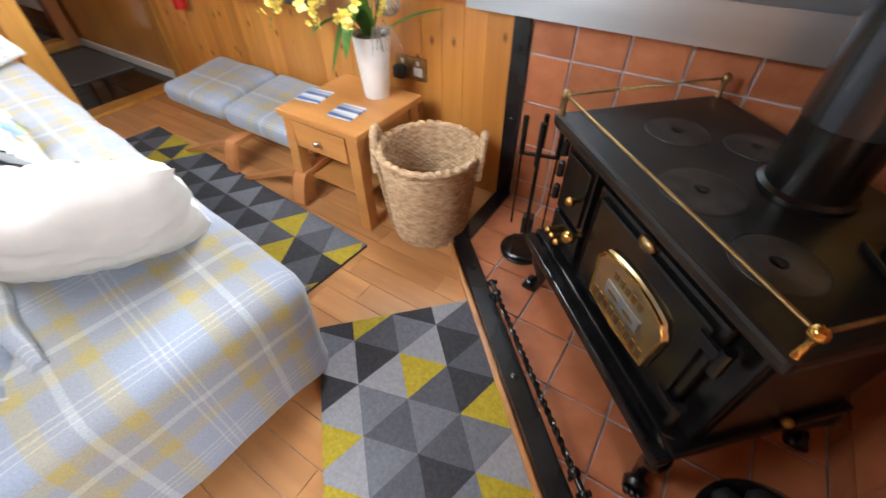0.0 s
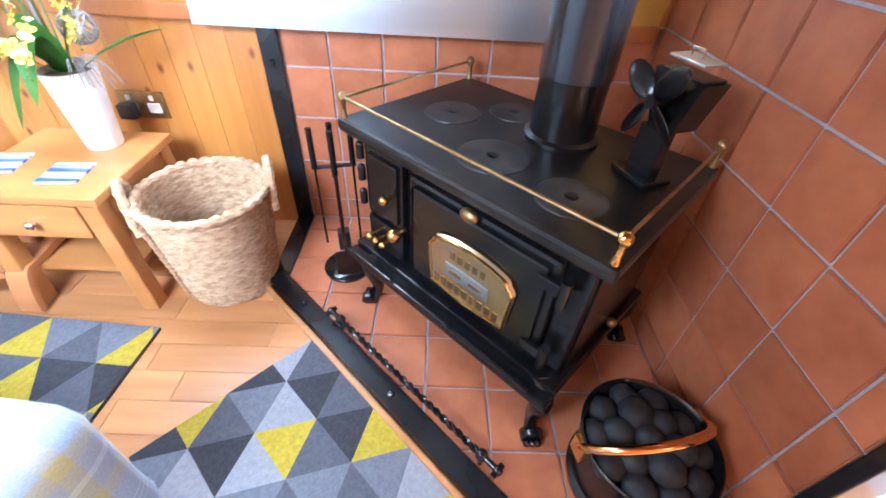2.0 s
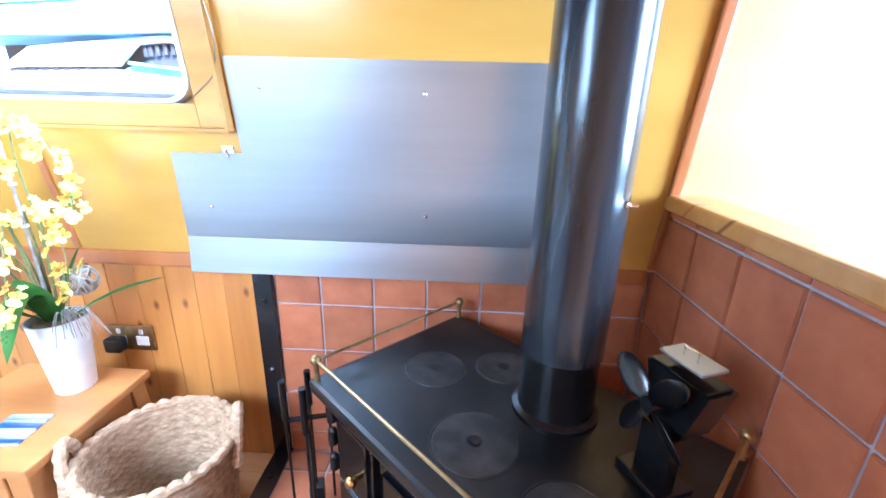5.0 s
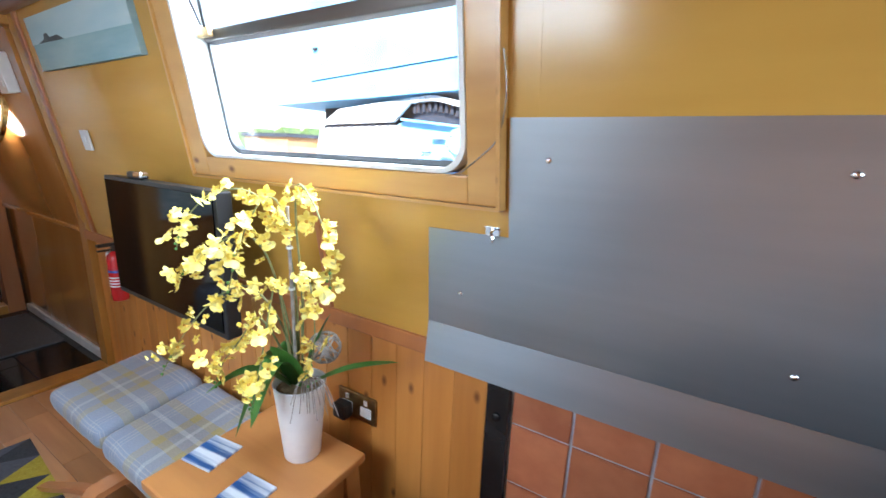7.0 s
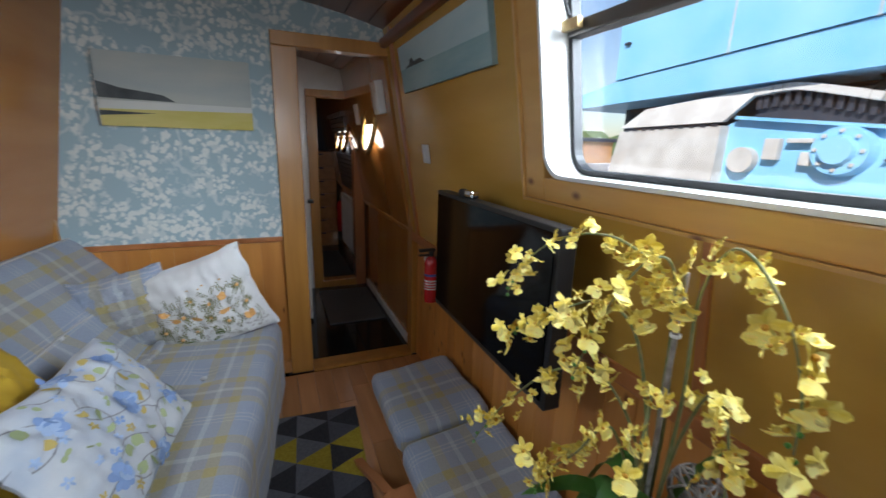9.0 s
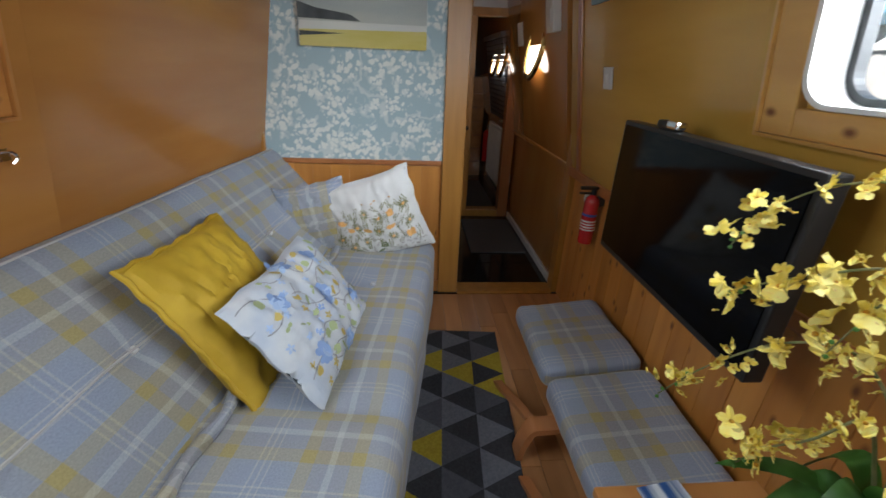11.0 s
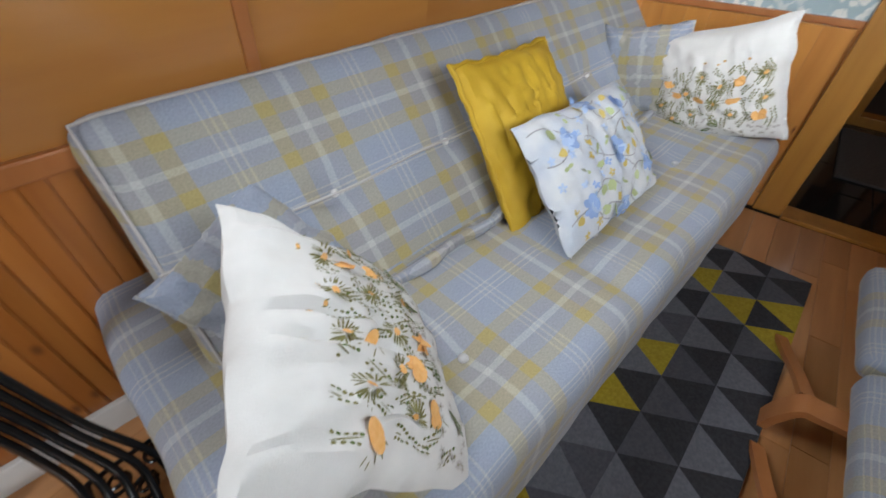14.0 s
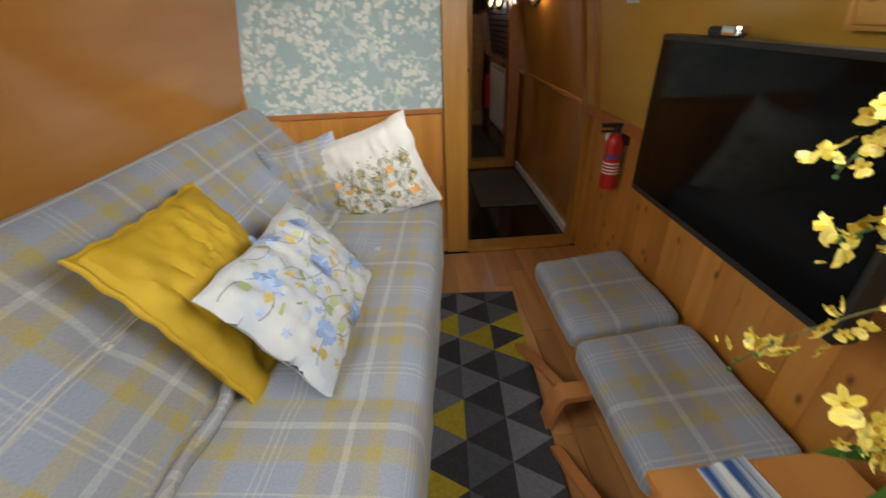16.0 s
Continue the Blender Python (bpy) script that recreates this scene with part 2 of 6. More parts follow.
R_MID = mat("rug_mid_grey", (0.13, 0.137, 0.165), 0.95, 0, (0.17, 0.178, 0.21), (120, 120, 120), bump=0.6, bump_scale=500)
R_LIGHT = mat("rug_light_grey", (0.25, 0.255, 0.285), 0.95, 0, (0.31, 0.315, 0.345), (120, 120, 120), bump=0.6, bump_scale=500)
R_GOLD = mat("rug_mustard", (0.36, 0.27, 0.02), 0.95, 0, (0.46, 0.36, 0.035), (120, 120, 120), bump=0.6, bump_scale=500)
MBLUE = mat("machine_blue_paint", (0.20, 0.49, 0.78), 0.5, 0, (0.30, 0.58, 0.84), (2, 2, 2), bump=0.05)
MTRACK = mat("dusty_steel_track", (0.48, 0.45, 0.42), 0.7, 0, (0.62, 0.60, 0.57), (5, 5, 5), bump=0.2)
# near-black for dark parts, and for shade put in as colour
MDARK = mat("near_black_parts_and_shade", (0.03, 0.03, 0.04), 0.7)
MDEEP = mat("deep_blue_paint", (0.10, 0.22, 0.46), 0.45, 0, (0.15, 0.29, 0.54), (3, 3, 3), bump=0.05)
MRUST = mat("orange_brown_boards", (0.42, 0.20, 0.07), 0.8, 0, (0.55, 0.30, 0.12), (3, 3, 12), bump=0.2)
GRASS = mat("grass_bank", (0.05, 0.09, 0.02), 0.95, 0, (0.13, 0.17, 0.05), (3, 3, 3), bump=0.6, bump_scale=30)
GROUND = mat("gravel_yard", (0.24, 0.22, 0.20), 0.95, 0, (0.36, 0.33, 0.30), (4, 4, 4), bump=0.5, bump_scale=40)
HULL = mat("outer_hull_paint", (0.05, 0.08, 0.06), 0.4)
BLIND = mat("slatted_blind", (0.10, 0.11, 0.14), 0.6)


def glass():
    m = bpy.data.materials.new("window_glass")
    m.use_nodes = True
    nt = m.node_tree
    nt.nodes.remove(nt.nodes["Principled BSDF"])
    t, g, mx = (nt.nodes.new("ShaderNodeBsdfTransparent"), nt.nodes.new("ShaderNodeBsdfGlossy"), nt.nodes.new("ShaderNodeMixShader"))
    g.inputs["Roughness"].default_value = 0.02
    mx.inputs[0].default_value = 0.05
    nt.links.new(t.outputs[0], mx.inputs[1])
    nt.links.new(g.outputs[0], mx.inputs[2])
    nt.links.new(mx.outputs[0], nt.nodes["Material Output"].inputs[0])
    return m


GLASS = glass()


def plaid():
    """Woven check: grey and blue ground, mustard bands, fine white lines; UV in metres."""
    m = bpy.data.materials.new("grey_mustard_plaid_wool")
    m.use_nodes = True
    nt = m.node_tree
    b = nt.nodes["Principled BSDF"]
    b.inputs["Roughness"].default_value = 0.95
    b.inputs["Sheen Weight"].default_value = 0.25
    uv = nt.nodes.new("ShaderNodeUVMap")
    sep = nt.nodes.new("ShaderNodeSeparateXYZ")
    nt.links.new(uv.outputs[0], sep.inputs[0])
    grey, blue, gold, white = (0.265, 0.268, 0.285), (0.265, 0.305, 0.39), (0.36, 0.295, 0.125), (0.43, 0.43, 0.43)
    stops = [(0.0, white), (0.05, grey), (0.165, gold), (0.27, blue), (0.468, white), (0.483, blue), (0.517, white), (0.533, blue), (0.567, white), (0.582, blue), (0.78, gold), (0.885, grey)]
    cols = []
    for axis, period, shift in (("X", 0.33, 0.025), ("Y", 0.30, 0.025)):
        a = nt.nodes.new("ShaderNodeMath")
        a.operation = "MULTIPLY_ADD"
        a.inputs[1].default_value, a.inputs[2].default_value = 1 / period, shift
        nt.links.new(sep.outputs[axis], a.inputs[0])
        fr = nt.nodes.new("ShaderNodeMath")
        fr.operation = "FRACT"
        nt.links.new(a.outputs[0], fr.inputs[0])
        r = nt.nodes.new("ShaderNodeValToRGB")
        r.color_ramp.interpolation = "CONSTANT"
        while len(r.color_ramp.elements) < len(stops):
            r.color_ramp.elements.new(0.5)
        for e, (p, c) in zip(r.color_ramp.elements, stops):
            e.position = p
        for e, (p, c) in zip(r.color_ramp.elements, stops):
            e.color = (*c, 1)
        nt.links.new(fr.outputs[0], r.inputs[0])
        cols.append(r.outputs[0])
    mx = nt.nodes.new("ShaderNodeMix")
    mx.data_type = "RGBA"
    mx.inputs["Factor"].default_value = 0.5
    nt.links.new(cols[0], mx.inputs["A"])
    nt.links.new(cols[1], mx.inputs["B"])
    n = nt.nodes.new("ShaderNodeTexNoise")
    n.inputs["Scale"].default_value, n.inputs["Detail"].default_value = 220, 3
    nt.links.new(uv.outputs[0], n.inputs["Vector"])
    mr = nt.nodes.new("ShaderNodeMapRange")
    mr.inputs[3].default_value, mr.inputs[4].default_value = 0.72, 1.28
    nt.links.new(n.outputs["Fac"], mr.inputs[0])
    sc = nt.nodes.new("ShaderNodeVectorMath")
    sc.operation = "SCALE"
    nt.links.new(mx.outputs["Result"], sc.inputs[0])
    nt.links.new(mr.outputs[0], sc.inputs["Scale"])
    nt.links.new(sc.outputs[0], b.inputs["Base Color"])
    bp = nt.nodes.new("ShaderNodeBump")
    bp.inputs["Strength"].default_value, bp.inputs["Distance"].default_value = 0.35, 0.003
    nt.links.new(n.outputs["Fac"], bp.inputs["Height"])
    nt.links.new(bp.outputs[0], b.inputs["Normal"])
    return m


PLAID = plaid()


def wallpaper():
    """Blue-grey paper with white blossom and fine branches; object space, the wall lies in y and z."""
    m = bpy.data.materials.new("blossom_wallpaper")
    m.use_nodes = True
    nt = m.node_tree
    L = nt.links.new
    b = nt.nodes["Principled BSDF"]
    b.inputs["Roughness"].default_value = 0.75
    tc = nt.nodes.new("ShaderNodeTexCoord")
    warp = nt.nodes.new("ShaderNodeTexNoise")
    warp.inputs["Scale"].default_value = 30
    L(tc.outputs["Object"], warp.inputs["Vector"])
    wv = nt.nodes.new("ShaderNodeVectorMath")
    wv.operation = "MULTIPLY_ADD"
    wv.inputs[1].default_value = (0.034, 0.034, 0.034)
    L(warp.outputs["Color"], wv.inputs[0])
    L(tc.outputs["Object"], wv.inputs[2])
    v = nt.nodes.new("ShaderNodeTexVoronoi")
    v.inputs["Scale"].default_value = 42
    L(wv.outputs[0], v.inputs["Vector"])
    flower = nt.nodes.new("ShaderNodeValToRGB")
    flower.color_ramp.elements[0].position, flower.color_ramp.elements[1].position = 0.42, 0.56
    flower.color_ramp.elements[0].color, flower.color_ramp.elements[1].color = (1, 1, 1, 1), (0, 0, 0, 1)
    L(v.outputs["Distance"], flower.inputs[0])
    cl = nt.nodes.new("ShaderNodeTexNoise")
    cl.inputs["Scale"].default_value, cl.inputs["Detail"].default_value = 7.0, 3
    L(tc.outputs["Object"], cl.inputs["Vector"])
    clus = nt.nodes.new("ShaderNodeValToRGB")
    clus.color_ramp.elements[0].position, clus.color_ramp.elements[1].position = 0.42, 0.49
    L(cl.outputs["Fac"], clus.inputs[0])
    mul = nt.nodes.new("ShaderNodeMath")
    mul.operation = "MULTIPLY"
    L(flower.outputs[0], mul.inputs[0])
    L(clus.outputs[0], mul.inputs[1])
    br = nt.nodes.new("ShaderNodeTexNoise")
    br.inputs["Scale"].default_value, br.inputs["Detail"].default_value = 4.5, 2
    L(wv.outputs[0], br.inputs["Vector"])
    sub = nt.nodes.new("ShaderNodeMath")
    sub.operation = "SUBTRACT"
    sub.inputs[1].default_value = 0.5
    L(br.outputs["Fac"], sub.inputs[0])
    ab = nt.nodes.new("ShaderNodeMath")
    ab.operation = "ABSOLUTE"
    L(sub.outputs[0], ab.inputs[0])
    line = nt.nodes.new("ShaderNodeValToRGB")
    line.color_ramp.elements[0].position, line.color_ramp.elements[1].position = 0.009, 0.020
    line.color_ramp.elements[0].color, line.color_ramp.elements[1].color = (0.55, 0.55, 0.55, 1), (0, 0, 0, 1)
    L(ab.outputs[0], line.inputs[0])
    mxm = nt.nodes.new("ShaderNodeMath")
    mxm.operation = "MAXIMUM"
    L(mul.outputs[0], mxm.inputs[0])
    L(line.outputs[0], mxm.inputs[1])
    mx = nt.nodes.new("ShaderNodeMix")
    mx.data_type = "RGBA"
    mx.inputs["A"].default_value, mx.inputs["B"].default_value = (0.33, 0.43, 0.47, 1), (0.64, 0.66, 0.62, 1)
    L(mxm.outputs[0], mx.inputs["Factor"])
    L(mx.outputs["Result"], b.inputs["Base Color"])
    return m


PAPER = wallpaper()


# ---- helpers for building ----
def part(name, bm, material, parent=None, label="", smooth=False):
    me = bpy.data.meshes.new(name)
    bm.normal_update()
    bm.to_mesh(me)
    bm.free()
    for mm in material if isinstance(material, (list, tuple)) else [material]:
        me.materials.append(mm)
    if smooth:
        me.shade_smooth()
        me.set_sharp_from_angle(angle=radians(40))
    ob = new(name, me)
    if parent:
        ob.parent = parent
    if label:
        ob["label"] = label
    return ob


def thing(name, label, category, m=None, group="", kind=""):
    ob = new(name)
    ob.empty_display_size = 0.05
    if m is not None:
        ob.matrix_basis = m
    return tagged(ob, label, category, group, kind)


def box(bm, x0, x1, y0, y1, z0, z1, bevel=0.0, m=None):
    g = bmesh.ops.create_cube(bm, size=1.0)["verts"]
    for v in g:
        v.co = Vector((x0 + (v.co.x + 0.5) * (x1 - x0), y0 + (v.co.y + 0.5) * (y1 - y0), z0 + (v.co.z + 0.5) * (z1 - z0)))
    if bevel:
        es = list({e for v in g for e in v.link_edges})
        r = bmesh.ops.bevel(bm, geom=es, offset=bevel, segments=2, affect="EDGES", profile=0.6)
        g = list({v for f in r["faces"] for v in f.verts} | {v for v in g if v.is_valid})
    if m is not None:
        bmesh.ops.transform(bm, matrix=m, verts=[v for v in g if v.is_valid])
    return bm


def bx(*a, **k):
    return box(bmesh.new(), *a, **k)


def rod(bm, a, b, r0, r1=None, n=12):
    a, b = Vector(a), Vector(b)
    d = b - a
    m = Matrix.Translation((a + b) / 2) @ d.to_track_quat("Z", "Y").to_matrix().to_4x4()
    bmesh.ops.create_cone(bm, cap_ends=True, segments=n, radius1=r0, radius2=r0 if r1 is None else r1, depth=d.length, matrix=m)
    return bm


def tube(bm, pts, radii, n=8, flat=1.0, cap=True):
    """A tube along a line of points; flat squeezes it sideways."""
    pts = [Vector(p) for p in pts]
    if not isinstance(radii, (list, tuple)):
        radii = [radii] * len(pts)
    rings, up = [], None
    for i, p in enumerate(pts):
        d = (pts[min(i + 1, len(pts) - 1)] - pts[max(i - 1, 0)]).normalized()
        if up is None:
            up = d.orthogonal().normalized()
        up = (up - d * up.dot(d)).normalized()
        side = d.cross(up)
        rings.append([bm.verts.new(p + radii[i] * (math.cos(2 * math.pi * k / n) * up + flat * math.sin(2 * math.pi * k / n) * side)) for k in range(n)])
    for a, b in zip(rings, rings[1:]):
        for k in range(n):
            bm.faces.new((a[k], a[(k + 1) % n], b[(k + 1) % n], b[k]))
    if cap:
        bm.faces.new(rings[0][::-1])
        bm.faces.new(rings[-1])
    return bm


def turned(bm, profile, n=32, centre=(0, 0, 0), wobble=None, cap=False):
    """A profile of (radius, height) turned round the upright axis."""
    rings = []
    for j, (r, z) in enumerate(profile):
        ring = []
        for k in range(n):
            a = 2 * math.pi * k / n
            rr = r + (wobble(a, j) if wobble else 0)
            ring.append(bm.verts.new((centre[0] + rr * math.cos(a), centre[1] + rr * math.sin(a), centre[2] + z)))
        rings.append(ring)
    for a, b in zip(rings, rings[1:]):
        for k in range(n):
            bm.faces.new((a[k], a[(k + 1) % n], b[(k + 1) % n], b[k]))
    if cap:
        bm.faces.new(rings[-1])
        bm.faces.new(rings[0][::-1])
    return bm


def ball(bm, c, r, seg=12, scale=(1, 1, 1)):
    bmesh.ops.create_uvsphere(bm, u_segments=seg, v_segments=max(6, seg // 2), radius=1, matrix=Matrix.Translation(c) @ Matrix.Diagonal((r * scale[0], r * scale[1], r * scale[2], 1)))
    return bm


def prism(bm, pts, z0, z1):
    lo = [bm.verts.new((x, y, z0)) for x, y in pts]
    hi = [bm.verts.new((x, y, z1)) for x, y in pts]
    bm.faces.new(lo[::-1])
    bm.faces.new(hi)
    for i in range(len(pts)):
        j = (i + 1) % len(pts)
        bm.faces.new((lo[i], lo[j], hi[j], hi[i]))
    return bm


def clip_poly(poly, a, b, c):
    """Keeps the side a*x + b*y + c >= 0."""
    out = []
    for i, p in enumerate(poly):
        q = poly[(i + 1) % len(poly)]
        dp, dq = a * p[0] + b * p[1] + c, a * q[0] + b * q[1] + c
        if dp >= 0:
            out.append(p)
        if dp * dq < 0:
            t = dp / (dp - dq)
            out.append((p[0] + t * (q[0] - p[0]), p[1] + t * (q[1] - p[1])))
    return out


def rrect(x0, x1, z0, z1, r, n=6):
    out = []
    for cx, cz, a0 in ((x1 - r, z1 - r, 0), (x0 + r, z1 - r, 90), (x0 + r, z0 + r, 180), (x1 - r, z0 + r, 270)):
        out += [(cx + r * math.cos(radians(a0 + 90 * k / n)), cz + r * math.sin(radians(a0 + 90 * k / n))) for k in range(n + 1)]
    return out


def ring(bm, outer, inner, y0, y1):
    """A frame in the x-z plane between two outlines, from y0 to y1."""
    vs = [[bm.verts.new((x, y, z)) for x, z in o] for y in (y0, y1) for o in (outer, inner)]
    n = len(outer)
    for i in range(n):
        j = (i + 1) % n
        for a, b in ((vs[0], vs[1]), (vs[1], vs[3]), (vs[3], vs[2]), (vs[2], vs[0])):
            bm.faces.new((a[i], a[j], b[j], b[i]))
    bmesh.ops.recalc_face_normals(bm, faces=bm.faces)
    return bm


def shear(bm, slope, z0):
    for v in bm.verts:
        v.co.y += slope * (v.co.z - z0)
    return bm


def axes(c, x, n):
    x, n = Vector(x).normalized(), Vector(n).normalized()
    y = n.cross(x).normalized()
    x = y.cross(n)
    m = Matrix((x, y, n)).transposed().to_4x4()
    m.translation = c
    return m


def spline(pts, n=8):
    """A smooth line through points."""
    pts = [Vector(p) for p in pts]
    out = []
    for i in range(len(pts) - 1):
        p0, p1, p2, p3 = pts[max(i - 1, 0)], pts[i], pts[i + 1], pts[min(i + 2, len(pts) - 1)]
        for k in range(n):
            t = k / n
            out.append(0.5 * ((2 * p1) + (p2 - p0) * t + (2 * p0 - 5 * p1 + 4 * p2 - p3) * t * t + (3 * p1 - p0 - 3 * p2 + p3) * t**3))
    return out + [pts[-1]]


def cushion(w, h, d, pinch=0.06, n=26, seed=0, wrinkle=0.006, fold=0.0, fold_side=0):
    """A stuffed pillow with pinched corners; returns its mesh and the place and normal on its front at (u, v)."""
    off = Vector((seed * 3.1, seed * 1.7, 0))

    def at(u, v, s):
        x = w / 2 * u * (1 - pinch * (1 - v * v))
        y = h / 2 * v * (1 - pinch * (1 - u * u))
        t = (max(0, 1 - abs(u) ** 2.6) * max(0, 1 - abs(v) ** 2.6)) ** 0.55
        z = s * (d / 2 * t + 0.004)
        q = Vector((u * 2.2, v * 2.2, 0)) + off
        z += s * wrinkle * t ** 0.5 * (noise.noise(q * 2) + 0.6 * noise.noise(q * 5))
        if fold and s > 0:
            k = noise.noise(Vector((u * 7.5 + 0.8 * v + seed, v * 1.3, 3))) + 0.5 * noise.noise(Vector((u * 17 + v + seed, v * 2.2, 9)))
            z += s * fold * min(1, 2 * t) * k * (min(1, max(0, 0.75 + fold_side * v)) if fold_side else 1)
        x += 0.012 * noise.noise(q * 1.3 + Vector((5, 0, 0)))
        y += 0.012 * noise.noise(q * 1.3 + Vector((0, 7, 0)))
        return Vector((x, y, z))

    bm = bmesh.new()
    lay = bm.loops.layers.uv.new("UVMap")
    for s in (1, -1):
        g = [[bm.verts.new(at(-1 + 2 * i / n, -1 + 2 * j / n, s)) for j in range(n + 1)] for i in range(n + 1)]
        for i in range(n):
            for j in range(n):
                q = (g[i][j], g[i + 1][j], g[i + 1][j + 1], g[i][j + 1])
                f = bm.faces.new(q if s > 0 else q[::-1])
                for l in f.loops:
                    l[lay].uv = (l.vert.co.x, l.vert.co.y)
    bmesh.ops.remove_doubles(bm, verts=bm.verts, dist=0.0085)

    def front(u, v):
        p = at(u, v, 1)
        a, b = at(u + 0.02, v, 1) - p, at(u, v + 0.02, 1) - p
        return p, a.cross(b).normalized(), a.normalized()

    return bm, front


def dab(bm, front, u, v, shape, size, turn, lift=0.0015, mi=0):
    """A small flat stitched shape on the front of a cushion; shape: points in the unit disc."""
    p, n, a = front(u, v)
    b = n.cross(a)
    c, s = math.cos(turn), math.sin(turn)
    vs = []
    for x, y in shape:
        X, Y = size * (x * c - y * s), size * (x * s + y * c)
        vs.append(bm.verts.new(p + n * lift + a * X + b * Y))
    f = bm.faces.new(vs)
    f.material_index = mi


def star(k, r=0.35):
    return [((1 if i % 2 == 0 else r) * math.cos(math.pi * i / k), (1 if i % 2 == 0 else r) * math.sin(math.pi * i / k)) for i in range(2 * k)]


def oval(f=0.5, n=8):
    return [(math.cos(2 * math.pi * i / n), f * math.sin(2 * math.pi * i / n)) for i in range(n)]


# ---- the large structure ----
LEAN_A, LEAN_B, DADO = -0.16, 0.17, 0.74
WB = pose(-2.4, -1.60, 0, 0, 0, -6.8)

floor = tagged(part("floor", bx(-2.36, 2.5, -2.25, 0.06, -0.06, -0.006), GROUT), "warm laminate plank floor on a dark base", "floor", kind="structure")

# wall beside the stove, window and television
wall_n = thing("wall_north", "pine-boarded lower wall with leaning honey veneer above", "wall", kind="structure")
part("lower_backing", bx(-2.4, 2.5, 0.014, 0.06, 0, DADO), PINE_X, wall_n)
WX0, WX1, WZ0, WZ1 = -1.095, -0.240, 1.160, 1.690
part("upper_panel", shear(ring(bmesh.new(), rrect(-1.25, -0.10, DADO, 1.76, 0.0005), rrect(WX0 - 0.012, WX1 + 0.012, WZ0 - 0.012, WZ1 + 0.012, 0.06), -0.02, 0.06), LEAN_A, 0.72), PLY, wall_n)
part("upper_panel", shear(bx(-2.4, -1.2502, -0.02, 0.06, DADO, 1.80), LEAN_A, 0.72), PLY, wall_n)
part("upper_panel", shear(bx(-0.0998, 0.9298, -0.02, 0.06, DADO, 1.80), LEAN_A, 0.72), PLY, wall_n)
# same veneer as its neighbours, coloured paler to stand in for daylight
part("upper_panel", shear(bx(0.9302, 2.5, -0.02, 0.06, DADO, 1.80), LEAN_A, 0.72), PLY_DAYLIT, wall_n, "honey veneer beyond the tiled partition, lightened for the bow daylight")
part("upper_panel", shear(bx(-1.25, -0.1, -0.02, 0.06, 1.7605, 1.80), LEAN_A, 0.72), PLY, wall_n)
part("dado_rail", bx(-2.4, -0.358, -0.034, 0.002, DADO - 0.038, DADO + 0.006, bevel=0.006), BATTEN, wall_n, "rounded red-brown rail")
part("dado_rail", bx(0.688, 0.925, -0.034, 0.002, DADO - 0.038, DADO + 0.006, bevel=0.006), BATTEN, wall_n, "rounded red-brown rail")
part("cover_strip", shear(bx(-0.70, -0.682, -0.028, -0.018, DADO + 0.008, 1.09, bevel=0.003), LEAN_A, 0.72), BATTEN, wall_n)
part("cover_strip", shear(bx(0.925, 0.957, -0.032, -0.018, DADO + 0.008, 1.76, bevel=0.006), LEAN_A, 0.72), BATTEN, wall_n)
part("cover_strip", shear(bx(-2.30, -2.262, -0.030, -0.018, DADO + 0.008, 1.74, bevel=0.004), LEAN_A, 0.72), BATTEN, wall_n)
part("cornice", shear(bx(-2.4, 2.5, -0.05, -0.0205, 1.665, 1.705, bevel=0.008), LEAN_A, 0.72), CEIL, wall_n)

# wall behind the sofa, in its own frame (x along it, room at +y)
wall_s = thing("wall_south", "pine-boarded lower wall with leaning honey veneer above", "wall", WB, kind="structure")
part("lower_backing", bx(-0.1, 5.2, -0.06, -0.014, 0, DADO), PINE_X, wall_s)
BX0, BX1, BZ0, BZ1 = 1.27, 2.15, 1.14, 1.69
part("upper_panel", shear(ring(bmesh.new(), rrect(1.10, 2.30, DADO, 1.76, 0.0005), rrect(BX0 - 0.012, BX1 + 0.012, BZ0 - 0.012, BZ1 + 0.012, 0.06), -0.06, 0.02), LEAN_B, 0.75), PLY_B, wall_s)
part("upper_panel", shear(bx(-0.1, 1.0998, -0.06, 0.02, DADO, 1.80), LEAN_B, 0.75), PLY_B, wall_s)
part("upper_panel", shear(bx(2.3002, 5.2, -0.06, 0.02, DADO, 1.80), LEAN_B, 0.75), PLY_B, wall_s)
part("upper_panel", shear(bx(1.10, 2.30, -0.06, 0.02, 1.7605, 1.80), LEAN_B, 0.75), PLY_B, wall_s)
part("dado_rail", bx(0.0, 5.2, -0.004, 0.034, DADO - 0.038, DADO + 0.006, bevel=0.006), BATTEN, wall_s, "rounded red-brown rail")
part("cover_strip", shear(bx(1.60, 1.63, 0.018, 0.028, DADO + 0.008, 1.064, bevel=0.003), LEAN_B, 0.75), BATTEN, wall_s)
part("baseboard", bx(1.6, 5.2, 0.0, 0.018, 0, 0.085, bevel=0.004), WHITE, wall_s, "white painted skirting board")

# bulkhead with the doorway
wall_w = thing("wall_west", "papered bulkhead above pine boards, with an open doorway", "wall", kind="structure")
part("papered_panel", bx(-2.44, -2.4, -1.70, -0.665, DADO + 0.01, 1.95), PAPER, wall_w, "blue-grey paper with white blossom")
part("papered_panel", bx(-2.44, -2.4, -0.6645, 0.06, 1.675, 1.95), PAPER, wall_w, "blue-grey paper with white blossom")
part("lower_backing", bx(-2.44, -2.414, -1.70, -0.665, 0, DADO + 0.0095), PINE, wall_w)
